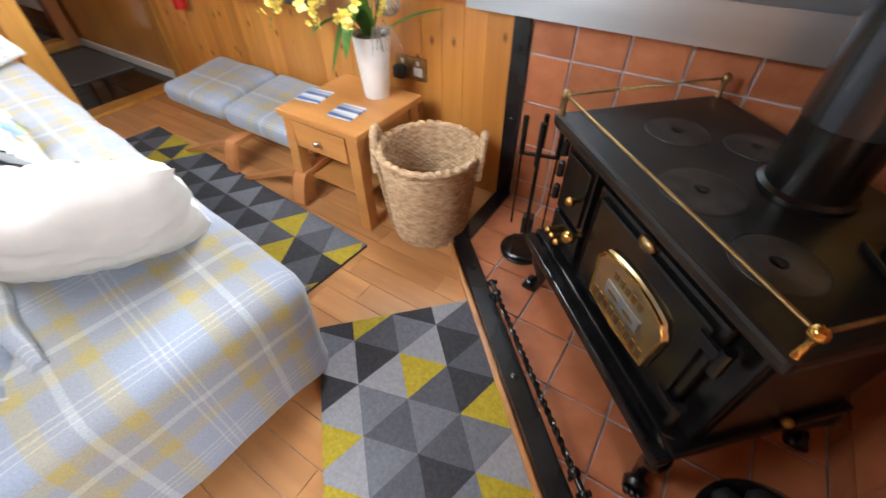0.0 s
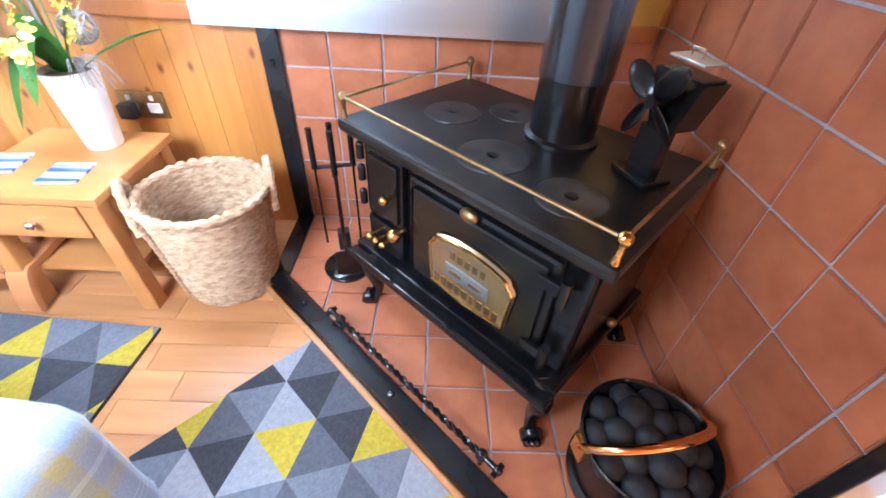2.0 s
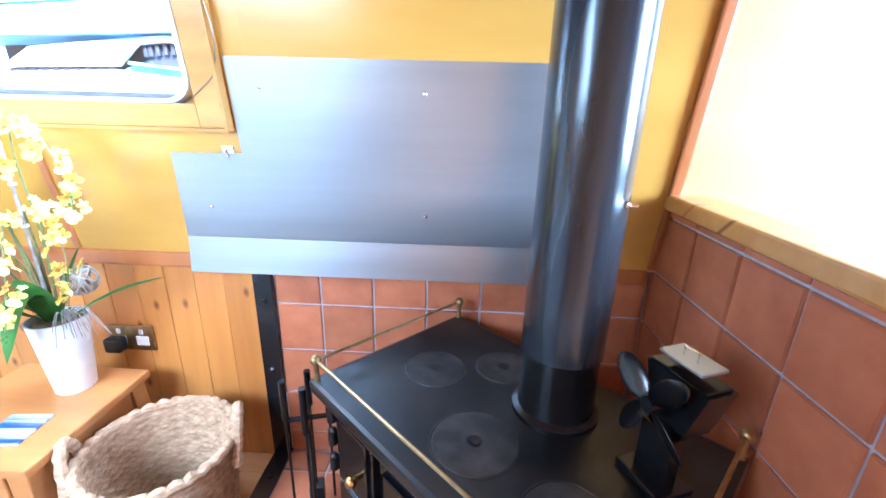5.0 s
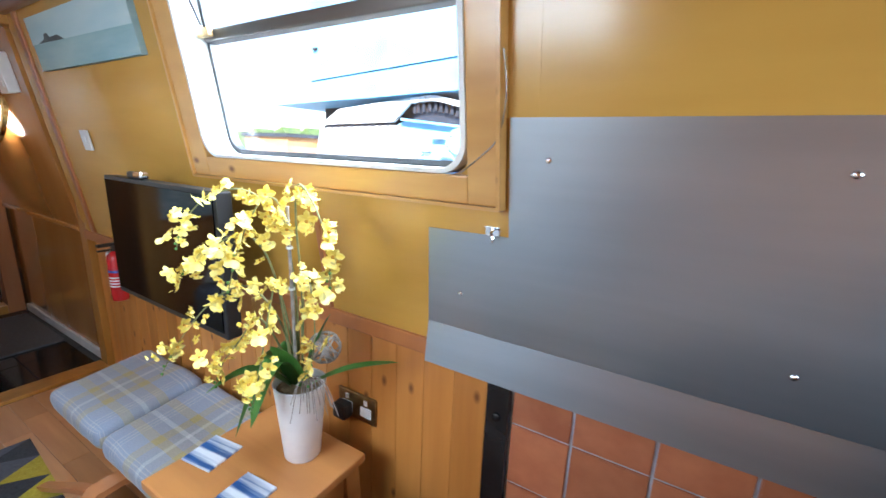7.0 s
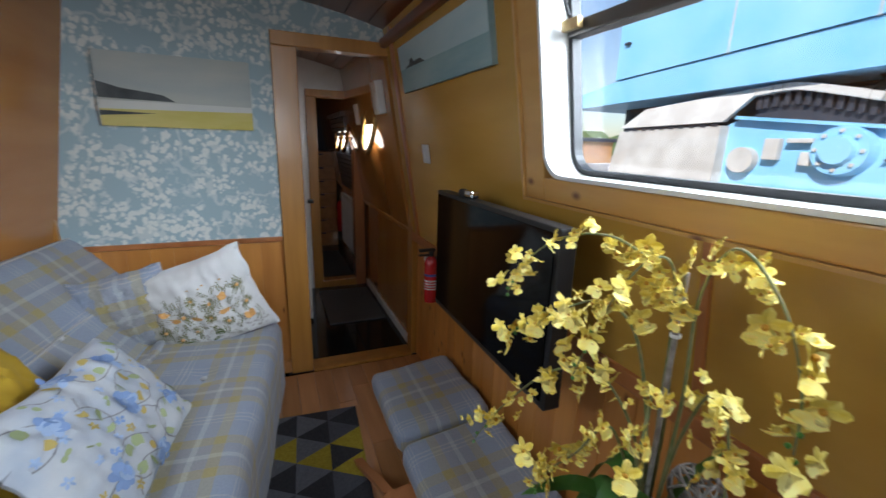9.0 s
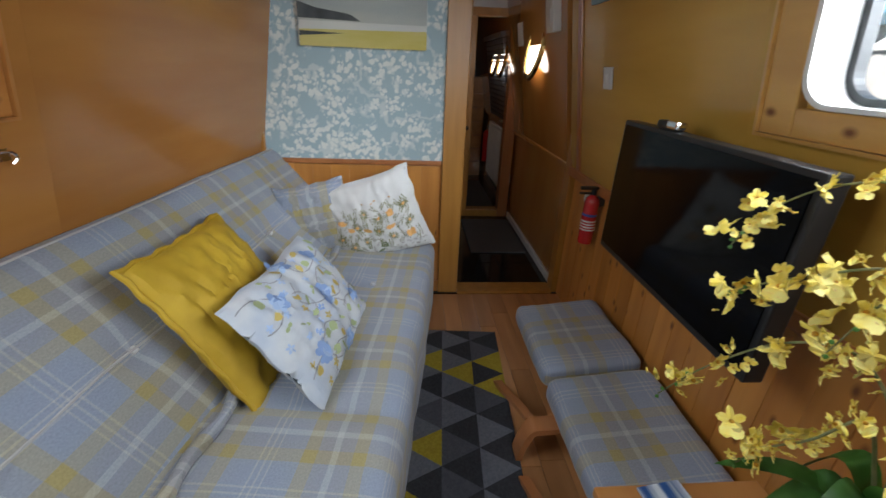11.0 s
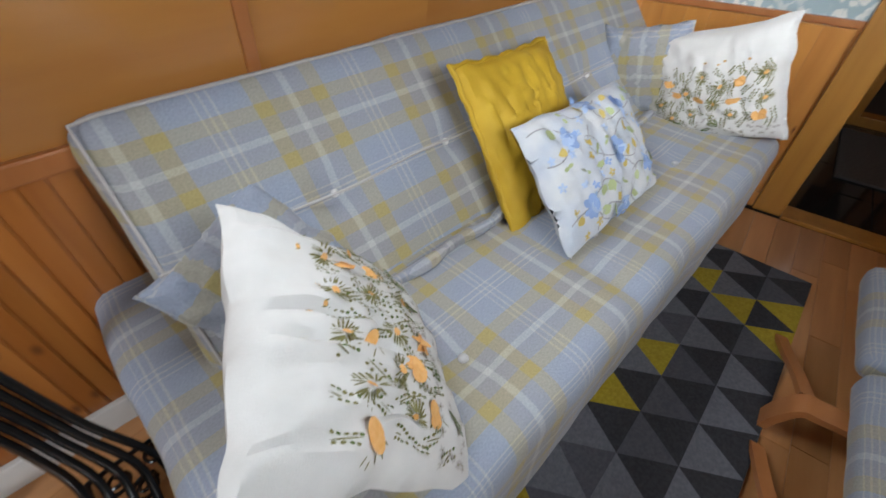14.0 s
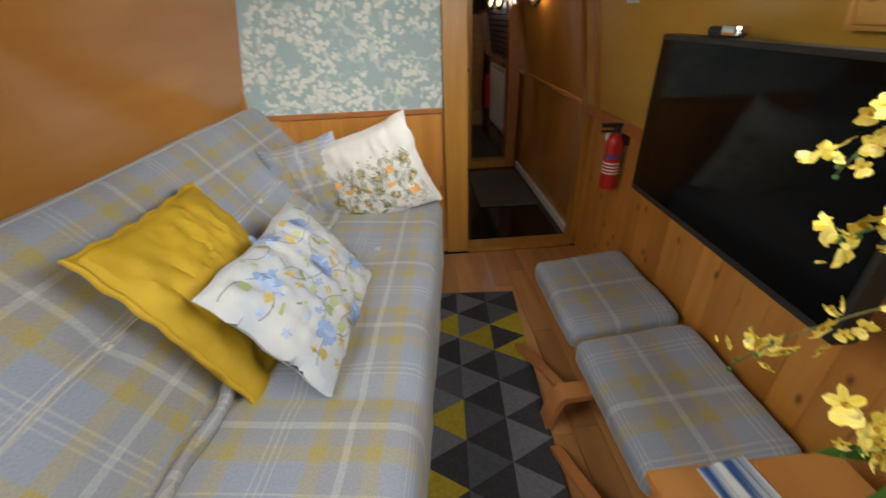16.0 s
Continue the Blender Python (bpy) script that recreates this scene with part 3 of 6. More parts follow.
part("dado_rail", bx(-2.416, -2.392, -1.62, -0.701, DADO - 0.008, DADO + 0.016, bevel=0.004), BATTEN, wall_w)
part("baseboard", bx(-2.414, -2.394, -1.62, -0.701, 0, 0.07, bevel=0.004), PINE_X, wall_w)
part("corner_post", bx(-2.399, -2.375, -1.615, -1.56, DADO, 1.75, bevel=0.004), OAK, wall_w)
door_1 = thing("door_1", "oak-framed open doorway to a narrow passage", "doorway", kind="structure")
part("jamb", bx(-2.46, -2.378, -0.700, -0.590, 0, 1.63, bevel=0.005), OAK, door_1)
part("jamb", shear(bx(-2.46, -2.378, -0.030, 0.012, 0, 1.63, bevel=0.005), 0, 0), OAK, door_1)
part("head", bx(-2.46, -2.378, -0.700, 0.012, 1.6305, 1.69, bevel=0.005), OAK, door_1)
part("threshold", bx(-2.47, -2.36, -0.589, -0.031, 0, 0.018, bevel=0.004), OAK, door_1)
wall_e = thing("wall_east", "plain veneered end wall round an open doorway", "wall", kind="structure")
part("panel", bx(2.5, 2.56, -2.4, -1.25, 0, 1.95), PLY, wall_e)
part("panel", bx(2.5, 2.56, -0.45, 0.1, 0, 1.95), PLY, wall_e)
part("panel", bx(2.5, 2.56, -1.25, -0.45, 1.8, 1.95), PLY, wall_e)

# arched boarded ceiling
bm = bmesh.new()
N = 22
for i in range(N):
    def arch(t):
        y = -2.35 + 2.42 * t
        c = (y + 0.86) / 0.86
        return y, 1.845 - 0.150 * c * c
    a, b = arch(i / N + 0.0008), arch((i + 1) / N - 0.0008)
    vs = [bm.verts.new(p) for p in ((-5.6, a[0], a[1]), (2.56, a[0], a[1]), (2.56, b[0], b[1]), (-5.6, b[0], b[1]))]
    up = [bm.verts.new(v.co + Vector((0, 0, 0.03))) for v in vs]
    bm.faces.new(vs)
    bm.faces.new(up[::-1])
    for k in range(4):
        bm.faces.new((vs[k], up[k], up[(k + 1) % 4], vs[(k + 1) % 4]))
bmesh.ops.recalc_face_normals(bm, faces=bm.faces)
tagged(part("ceiling", bm, CEIL), "arched ceiling of dark stained boards", "ceiling", kind="structure")
tagged(part("roof", bx(-5.6, 2.6, -2.5, 0.3, 1.93, 1.97), HULL), "painted steel roof", "roof", kind="structure")


def window(name, m, x0, x1, z0, z1, slope, zz, side, timber=None):
    """A rounded hopper window in a pine surround; side: where the room is, -1 or 1."""
    w = thing(name, "rounded hopper window in a knotty pine surround", "window", m, kind="structure")
    s, timber = side, timber or FRAME
    y = lambda a, b: (min(s * a, s * b), max(s * a, s * b))
    for bxs in ((x0 - 0.092, x0 - 0.012, z0 - 0.065, z1 + 0.02), (x1 + 0.012, x1 + 0.074, z0 - 0.065, z1 + 0.02), (x0 - 0.0118, x1 + 0.0118, z0 - 0.065, z0 - 0.010)):
        part("surround", shear(bx(bxs[0], bxs[1], *y(0.02, 0.045), bxs[2], bxs[3], bevel=0.004), slope, zz), timber, w)
    part("surround_edge", shear(ring(bmesh.new(), rrect(x0 - 0.1, x1 + 0.082, z0 - 0.073, z1 + 0.03, 0.004), rrect(x0 - 0.0925, x1 + 0.0745, z0 - 0.0655, z1 + 0.0225, 0.002), *y(0.02, 0.052)), slope, zz), timber, w)
    part("liner", shear(ring(bmesh.new(), rrect(x0 - 0.011, x1 + 0.011, z0 - 0.009, z1 + 0.011, 0.06), rrect(x0, x1, z0, z1, 0.055), *y(-0.06, 0.046)), slope, zz), WHITE, w, "white reveal with round corners")
    part("window_frame", shear(ring(bmesh.new(), rrect(x0 + 0.0005, x1 - 0.0005, z0 + 0.0005, z1 - 0.0005, 0.054), rrect(x0 + 0.014, x1 - 0.014, z0 + 0.014, z1 - 0.014, 0.045), *y(-0.055, -0.03)), slope, zz), RUBBER, w, "black rubber-edged frame")
    zb = z0 + 0.317
    part("transom", shear(bx(x0 + 0.006, x1 - 0.006, *y(-0.056, -0.020), zb - 0.015, zb + 0.015, bevel=0.004), slope, zz), ALU, w, "dark aluminium glazing bar")
    part("catch", shear(bx(x0 + 0.015, x0 + 0.07, *y(-0.012, 0.003), zb - 0.008, zb + 0.014, bevel=0.003), slope, zz), OLDBRASS, w)
    bm = bmesh.new()
    rod(bm, (x0 + 0.04, s * 0.0, zb + 0.02), (x0 - 0.0, s * 0.02, zb + 0.18), 0.004)
    part("stay", shear(bm, slope, zz), BLACKPL, w)
    for za, zc in ((z0 + 0.012, zb - 0.013), (zb + 0.013, z1 - 0.012)):
        p = part("pane", shear(bx(x0 + 0.012, x1 - 0.012, *y(-0.045, -0.041), za, zc), slope, zz), GLASS, w)
        p.visible_shadow = False
    return w


window("window_1", None, WX0, WX1, WZ0, WZ1, LEAN_A, 0.72, -1)
window("window_2", WB, BX0, BX1, BZ0, BZ1, LEAN_B, 0.75, 1, PINE_X)

# tiled low partition
part_wall = thing("partition", "low partition faced in terracotta quarry tiles with a pine cap", "partition", kind="structure")
part("grout_bed", bx(0.950, 1.00, -1.04, -0.0005, 0.03, 0.925), GROUT, part_wall)
part("cap", bx(0.925, 1.03, -1.085, -0.048, 0.9255, 0.965, bevel=0.006), FRAME, part_wall, "pale pine capping")
part("end_strip", bx(0.938, 1.004, -1.066, -1.0405, 0.037, 0.925, bevel=0.003), TRIMBLACK, part_wall, "black steel edge strip")
part("back_panel", bx(1.0045, 1.02, -1.04, -0.0005, 0.0, 0.925), PLY, part_wall)

# hearth slab, wall bed and black steel edge
hearth = thing("hearth", "corner hearth of terracotta quarry tiles edged in black steel", "hearth", kind="structure")
HP = [(-0.165, -0.001), (-0.165, -0.345), (0.545, -1.045), (0.949, -1.045), (0.949, -0.001)]
part("grout_bed", prism(bmesh.new(), HP, 0.0, 0.024), GROUT, hearth)
part("wall_bed", bx(-0.165, 0.9495, -0.0005, 0.0135, 0.0245, 0.735), GROUT, hearth)


def bar(bm, a, b, w, z0, z1):
    a, b = Vector(a), Vector(b)
    d = (b - a).normalized()
    s = Vector((-d.y, d.x)) * w / 2
    return prism(bm, [a + s, a - s, b - s, b + s], z0, z1)


part("steel_edge", bar(bmesh.new(), (-0.165, -0.0015), (-0.165, -0.34), 0.055, 0.003, 0.036), TRIMBLACK, hearth)
part("steel_edge", bar(bmesh.new(), (-0.178, -0.337), (0.565, -1.071), 0.055, 0.003, 0.0365), TRIMBLACK, hearth)
part("steel_edge", bar(bmesh.new(), (0.55, -1.052), (1.004, -1.052), 0.055, 0.003, 0.0360), TRIMBLACK, hearth)
part("steel_edge", bx(-0.195, -0.140, -0.022, -0.0012, 0.037, 0.71, bevel=0.002), TRIMBLACK, hearth)
bm = bmesh.new()
bar(bm, (-0.215, -0.362), (0.552, -1.118), 0.012, 0.0, 0.022)
part("wood_lip", bm, FLOOR, hearth, "thin oak lip along the steel edge")
bm0 = bmesh.new()
turned(bm0, [(0.011, 0), (0.0105, 0.004), (0.006, 0.007), (0.0, 0.008)], 12)
bolt = part("bolt", bm0, IRON, hearth)
bolt.location = (-0.165, -0.12, 0.036)
for p in ((-0.150, -0.325, 0.0365), (-0.058, -0.455, 0.0365), (0.236, -0.745, 0.0365), (0.52, -1.026, 0.0365)):
    o = bpy.data.objects.new("bolt", bolt.data)
    scene.collection.objects.link(o)
    o.parent, o.location = hearth, p
for z in (0.60, 0.36):
    o = bpy.data.objects.new("bolt", bolt.data)
    scene.collection.objects.link(o)
    o.parent, o.location, o.rotation_euler = hearth, (-0.168, -0.022, z), (radians(90), 0, 0)

# passage beyond the doorway
passage = thing("passage", "narrow passage with black gloss floor tiles and varnished panelling", "corridor", kind="structure")
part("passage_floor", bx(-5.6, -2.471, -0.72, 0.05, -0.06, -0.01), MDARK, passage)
part("side_wall", bx(-5.6, -2.461, 0.002, 0.05, 0, DADO), VARN, passage)
part("side_wall", shear(bx(-5.6, -2.461, -0.02, 0.05, DADO, 1.80), LEAN_A, 0.72), VARN, passage)
part("dado_rail", bx(-3.70, -2.461, -0.032, 0.0, DADO - 0.012, DADO + 0.012, bevel=0.005), VARN, passage)
part("baseboard", bx(-3.70, -2.461, -0.014, 0.0015, 0, 0.05, bevel=0.004), WHITE, passage)
part("inner_wall", bx(-5.6, -2.461, -0.73, -0.68, 0, 1.9), VARN, passage)
# plain near-black end closing the passage
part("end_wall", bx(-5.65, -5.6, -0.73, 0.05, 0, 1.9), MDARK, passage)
part("bulkhead", bx(-3.80, -3.72, -0.679, -0.455, 0, 1.9), WHITE, passage)
part("bulkhead", bx(-3.80, -3.72, -0.4545, -0.0, 1.60, 1.9), WHITE, passage)
part("jamb", bx(-3.81, -3.71, -0.4545, -0.375, 0, 1.545, bevel=0.005), OAK, passage)
part("jamb", bx(-3.81, -3.71, -0.10, -0.015, 0, 1.545, bevel=0.005), BATTEN, passage)
part("head", bx(-3.81, -3.71, -0.4545, -0.06, 1.5455, 1.60, bevel=0.005), OAK, passage)
part("threshold", bx(-3.81, -3.71, -0.3945, -0.1005, 0, 0.06, bevel=0.005), OAK, passage)
inner_door = thing("passage_door", "white painted door folded back beside the second doorway", "door", pose(-3.66, -0.515, 0.02))
part("leaf", bx(0, 0.62, -0.05, -0.012, 0, 1.52, bevel=0.003), WHITE, inner_door)
part("handle", bx(0.54, 0.60, -0.0115, 0.03, 0.80, 0.822, bevel=0.006), BLACKPL, inner_door, "black lever handle")
tagged(part("door_mat", bx(-3.60, -2.93, -0.43, -0.04, 0.0, 0.012, bevel=0.004), MATGREY), "grey ribbed mat on the passage floor", "mat")
tagged(part("door_mat", bx(-4.9, -3.86, -0.42, -0.08, 0.0, 0.012, bevel=0.004), MATGREY), "grey ribbed mat beyond the second doorway", "mat")
chest = thing("chest_of_drawers", "tall pine chest of drawers at the end of the passage", "drawers", pose(-5.35, -0.30, 0))
part("carcass", bx(-0.2, 0.14, -0.16, 0.27, 0, 1.1, bevel=0.005), PINE_X, chest)
for i in range(7):
    d = part("drawer", bx(0.1405, 0.16, -0.15, 0.26, 0.035 + i * 0.152, 0.168 + i * 0.152, bevel=0.004), PINE_X, chest)
    # a raised near-black strip stands in for the shade inside each groove
    part("groove_shade", bx(0.1605, 0.168, -0.03, 0.13, 0.15 + i * 0.152, 0.164 + i * 0.152), MDARK, d, "dark strip painted as the shade of a finger groove")
rad = thing("radiator", "white panel radiator on the passage wall", "radiator", pose(-4.16, -0.002, 0.22))
part("panel", bx(-0.34, 0.30, -0.085, -0.05, 0, 0.50, bevel=0.008), WHITE, rad)
for i in range(9):
    part("rib", bx(-0.31 + i * 0.068, -0.28 + i * 0.068, -0.091, -0.0855, 0.03, 0.47, bevel=0.002), WHITE, rad)
part("bracket", bx(-0.05, 0.05, -0.0495, 0.003, 0.2, 0.3), WHITE, rad)
ext2 = thing("fire_extinguisher", "small red extinguisher at the end of the radiator", "extinguisher", pose(-4.62, -0.07, 0.30))
part("cylinder", turned(bmesh.new(), [(0, 0), (0.045, 0), (0.048, 0.01), (0.048, 0.28), (0.03, 0.31), (0.012, 0.32), (0, 0.32)], 20), RED, ext2, smooth=True)
part("valve", bx(-0.015, 0.03, -0.012, 0.012, 0.3205, 0.37, bevel=0.003), BLACKPL, ext2)
bl = thing("blind", "dark slatted blind on the passage wall", "blind", pose(-4.22, -0.045, 0.79, 9.09, 0, 0))
for i in range(16):
    part("slat", bx(-0.39, 0.39, -0.012, 0.010, i * 0.040, 0.034 + i * 0.040, bevel=0.002), BLIND, bl)
part("headrail", bx(-0.40, 0.40, -0.03, 0.012, 0.645, 0.68), BLIND, bl)
fx = thing("wall_box", "white painted control box on the passage wall", "box", pose(-2.60, -0.139, 1.462, 9.09, 0, 0))
part("body", bx(-0.055, 0.055, -0.045, 0.0, -0.085, 0.085, bevel=0.006), WHITE, fx)
part("cover", bx(-0.040, 0.040, -0.050, -0.0455, -0.06, 0.02, bevel=0.002), LABELW, fx)
fx = thing("notice", "small white notice beside the second doorway", "sign", pose(-3.36, -0.1315, 1.41, 9.09, 0, 0))
part("card", bx(-0.06, 0.06, -0.006, 0.0, -0.07, 0.07, bevel=0.001), LABELW, fx)


def porthole(at, r, material, label, pane=None):
    p = thing("porthole", label, "window", pose(*at, 90 + math.degrees(math.atan(LEAN_A)), 0, 0), group="portholes", kind="structure")
    part("bezel", turned(bmesh.new(), [(r * 0.80, 0.0), (r * 0.80, 0.018), (r * 0.86, 0.024), (r * 0.97, 0.018), (r, 0.0)], 40), material, p, smooth=True)
    bm = bmesh.new()
    bmesh.ops.create_circle(bm, cap_ends=True, segments=40, radius=r * 0.81, matrix=Matrix.Translation((0, 0, 0.004)))
    return part("pane", bm, pane or GLOW, p, "bright daylit glass")


GLOW = bpy.data.materials.new("daylit_glass")
GLOW.use_nodes = True
GLOW.node_tree.nodes["Principled BSDF"].inputs["Base Color"].default_value = (0.8, 0.8, 0.8, 1)
GLOW.node_tree.nodes["Principled BSDF"].inputs["Emission Color"].default_value = (1.0, 0.92, 0.8, 1)
GLOW.node_tree.nodes["Principled BSDF"].inputs["Emission Strength"].default_value = 3.5
for x, y, z, r in ((-2.99, -0.117, 1.312, 0.18), (-3.90, -0.122, 1.262, 0.14), (-4.22, -0.122, 1.262, 0.14)):
    porthole((x, y, z), r, BRASS, "round brass porthole on the passage wall")
porthole((0.20, -0.156, 1.555), 0.125, ALU, "round grey porthole over the steel heat shield", LABELW)

# outside
tagged(part("ground", bx(-60, 60, 1.2, 80, -0.4, 0.70), GROUND), "pale gravel boatyard", "ground", kind="structure")
tagged(part("ground", bx(-60, 60, -80, -2.6, -0.6, -0.3), GRASS), "grass bank beyond the boat", "ground", kind="structure")
crane = thing("tracked_crane", "blue tracked crane parked beside the boat", "crane", pose(0, 2.6, 0))


def slab(pts, y0, y1):
    """An outline in x and z, from y0 to y1."""
    bm = bmesh.new()
    prism(bm, pts, y0, y1)
    for v in bm.verts:
        v.co = Vector((v.co.x, v.co.z, v.co.y))
    bmesh.ops.recalc_face_normals(bm, faces=bm.faces)
    return bm


part("lower_skirt", slab([(-4.40, 1.655), (-1.30, 1.755), (-1.30, 2.05), (-3.75, 1.895), (-4.30, 1.80)], 0.02, 2.6), MBLUE, crane, "light blue steel skirt")
part("body", slab([(-3.75, 1.902), (-1.297, 2.056), (-1.297, 1.755), (-0.93, 1.765), (-0.93, 3.6), (-3.75, 3.6)], 0.0, 2.6), MBLUE, crane, "light blue steel bodywork")
for x in (-2.62, -1.75):
    part("panel_joint", bx(x, x + 0.012, -0.006, -0.0005, 2.02 + 0.063 * (x + 1.75), 3.5), MTRACK, crane)
part("door_handle", bx(-3.66, -3.60, -0.03, -0.0005, 2.21, 2.235, bevel=0.004), MDARK, crane)
part("counterweight", slab([(-0.92, 1.69), (-0.46, 1.64), (-0.46, 3.4), (-0.92, 3.4)], -0.03, 1.8), MDEEP, crane, "deep blue counterweight with white stripes")
for k in range(3):
    z = 1.66 + 0.42 * k
    part("hazard_stripe", slab([(-0.90, z + 0.28), (-0.90, z + 0.48), (-0.48, z + 0.19), (-0.48, z - 0.0)], -0.036, -0.031), WHITE, crane, "white diagonal stripe")
# shade of the gap under the body is put into this block's colour
part("underframe", bx(-4.1, -0.95, 0.55, 2.5, 1.40, 1.86), MDARK, crane, "underframe coloured near-black for the shaded gap")
part("underframe_rail", bx(-2.3, -0.35, 0.30, 0.42, 1.60, 1.67, bevel=0.01), MDARK, crane)
for i, x in enumerate((-1.95, -1.55, -1.2, -0.8)):
    part("hose", tube(bmesh.new(), spline([(x - 0.25, 0.33, 1.76), (x - 0.1, 0.28, 1.60 + 0.02 * i), (x + 0.1, 0.30, 1.64), (x + 0.28, 0.33, 1.75)], 6), 0.022, 6), BLACKPL, crane)
part("bracket", bx(-1.52, -1.46, 0.10, 0.5, 1.62, 1.745, bevel=0.006), MTRACK, crane)
# side frame of the near track
part("track_frame", slab([(-2.62, 0.95), (-0.75, 0.95), (-0.79, 1.285), (-1.6, 1.385), (-2.46, 1.47), (-2.62, 1.40)], 0.06, 0.50), MBLUE, crane, "blue side frame")
part("frame_lip", slab([(-2.46, 1.472), (-1.6, 1.387), (-0.79, 1.287), (-0.79, 1.310), (-1.6, 1.410), (-2.46, 1.497)], 0.0, 0.50), MBLUE, crane)
part("drive_hub", rod(bmesh.new(), (-1.76, -0.03, 1.255), (-1.76, 0.059, 1.255), 0.150, 0.165, 28), MBLUE, crane)
part("hub_cap", rod(bmesh.new(), (-1.76, -0.075, 1.255), (-1.76, -0.0305, 1.255), 0.085, 0.095, 20), MBLUE, crane)
for k in range(8):
    a = math.pi * k / 4
    part("hub_bolt", rod(bmesh.new(), (-1.76 + 0.122 * math.cos(a), -0.045, 1.255 + 0.122 * math.sin(a)), (-1.76 + 0.122 * math.cos(a), -0.0305, 1.255 + 0.122 * math.sin(a)), 0.013, n=6), MTRACK, crane)
part("idler_roller", rod(bmesh.new(), (-2.36, -0.02, 1.17), (-2.36, 0.059, 1.17), 0.095, n=22), MTRACK, crane)
for x, z, w, h in ((-2.22, 1.18, 0.10, 0.15), (-2.08, 1.30, 0.16, 0.03), (-1.98, 1.15, 0.07, 0.09), (-1.42, 1.30, 0.03, 0.10), (-1.10, 1.17, 0.30, 0.05), (-1.02, 1.23, 0.24, 0.04), (-0.90, 1.05, 0.12, 0.12)):
    part("fitting", bx(x, x + w, 0.0, 0.0595, z, z + h, bevel=0.008), MTRACK if w < 0.2 else WHITE, crane)
part("pipe", tube(bmesh.new(), spline([(-1.55, 0.03, 1.20), (-1.45, 0.02, 1.26), (-1.33, 0.02, 1.24)], 6), 0.012, 6), MDARK, crane)
# pale plates over the idler end
part("guard_plate", slab([(-3.66, 0.95), (-2.53, 0.95), (-2.53, 1.425), (-3.55, 1.395)], -0.05, 0.5), MTRACK, crane, "pale dusty steel guard plate")
bm = bmesh.new()
lo = [(-3.55, -0.05, 1.425), (-2.53, -0.05, 1.455), (-2.36, 0.10, 1.705), (-3.36, 0.10, 1.60)]
prism(bm, [(p[0], p[2]) for p in lo], 0.0, 0.04)
for v in bm.verts:
    v.co = Vector((v.co.x, -0.05 + v.co.z + 0.55 * (v.co.y - 1.42), v.co.y))
bmesh.ops.recalc_face_normals(bm, faces=bm.faces)
part("sloping_plate", bm, MTRACK, crane, "sloping pale steel cover plate")
for i in range(10):
    part("plate_notch", bx(-3.48 + i * 0.098, -3.435 + i * 0.098, -0.056, -0.0505, 1.390 + 0.003 * i, 1.412 + 0.003 * i), MDARK, crane)
# belt of track pads dropping to the far end
crest = spline([(-2.40, 0.1, 1.675), (-2.15, 0.1, 1.695), (-1.90, 0.1, 1.645), (-1.656, 0.1, 1.585), (-1.3, 0.1, 1.50), (-1.0, 0.1, 1.43), (-0.74, 0.1, 1.36), (-0.62, 0.1, 1.27), (-0.60, 0.1, 1.12), (-0.66, 0.1, 0.98)], 4)
pad = None
for p, q in zip(crest, crest[1:]):
    d = q - p
    m = Matrix.Translation((p + q) / 2) @ Matrix.Rotation(math.atan2(-d.z, d.x), 4, "Y")
    if pad is None:
        pad = part("track_pad", box(bmesh.new(), -0.032, 0.032, -0.02, 0.62, -0.035, 0.018, bevel=0.006), MTRACK, crane)
        o = pad
    else:
        o = bpy.data.objects.new("track_pad", pad.data)
        scene.collection.objects.link(o)
        o.parent = crane
    o.matrix_basis = m
    if p.x < -0.8:
        part("track_link", bx(p.x, p.x + 0.035, 0.12, 0.50, p.z - 0.13, p.z - 0.036, bevel=0.006), MDARK, crane, "near-black track link")
# dark slab added as the shade beneath the track pads
part("belt_shadow_side", slab([(-2.42, 1.50), (-0.80, 1.315), (-0.80, 1.36), (-1.65, 1.54), (-2.36, 1.62)], 0.16, 0.5), MDARK, crane)
part("lower_track", bx(-3.5, -0.8, -0.02, 0.6, 0.70, 0.949, bevel=0.05), MTRACK, crane)
hedge = tagged(part("far_hedge", slab([(-60, 0.7), (60, 0.7), (60, 2.0)] + [(x, 2.1 + 0.5 * math.sin(x * 1.7) + 0.3 * math.sin(x * 4.1)) for x in range(59, -60, -1)] + [(-60, 2.0)], 24.0, 26.0), GRASS), "far green hedge beyond the yard", "hedge", kind="structure")
shed = thing("brick_hut", "low orange and brown hut across the yard", "hut", pose(-13.5, 9.0, 0.70))
part("wall", bx(-1.2, 1.2, 0, 2, 0, 0.75), MRUST, shed)
part("roof", bx(-1.3, 1.3, -0.1, 2.1, 0.75, 0.88), MDARK, shed)


# ---- stove corner ----
stove = thing("range_stove", "black cast-iron cooking stove with brass rail standing on the tiled hearth", "stove", pose(0.505, -0.452, 0.03, 0, 0, -44))
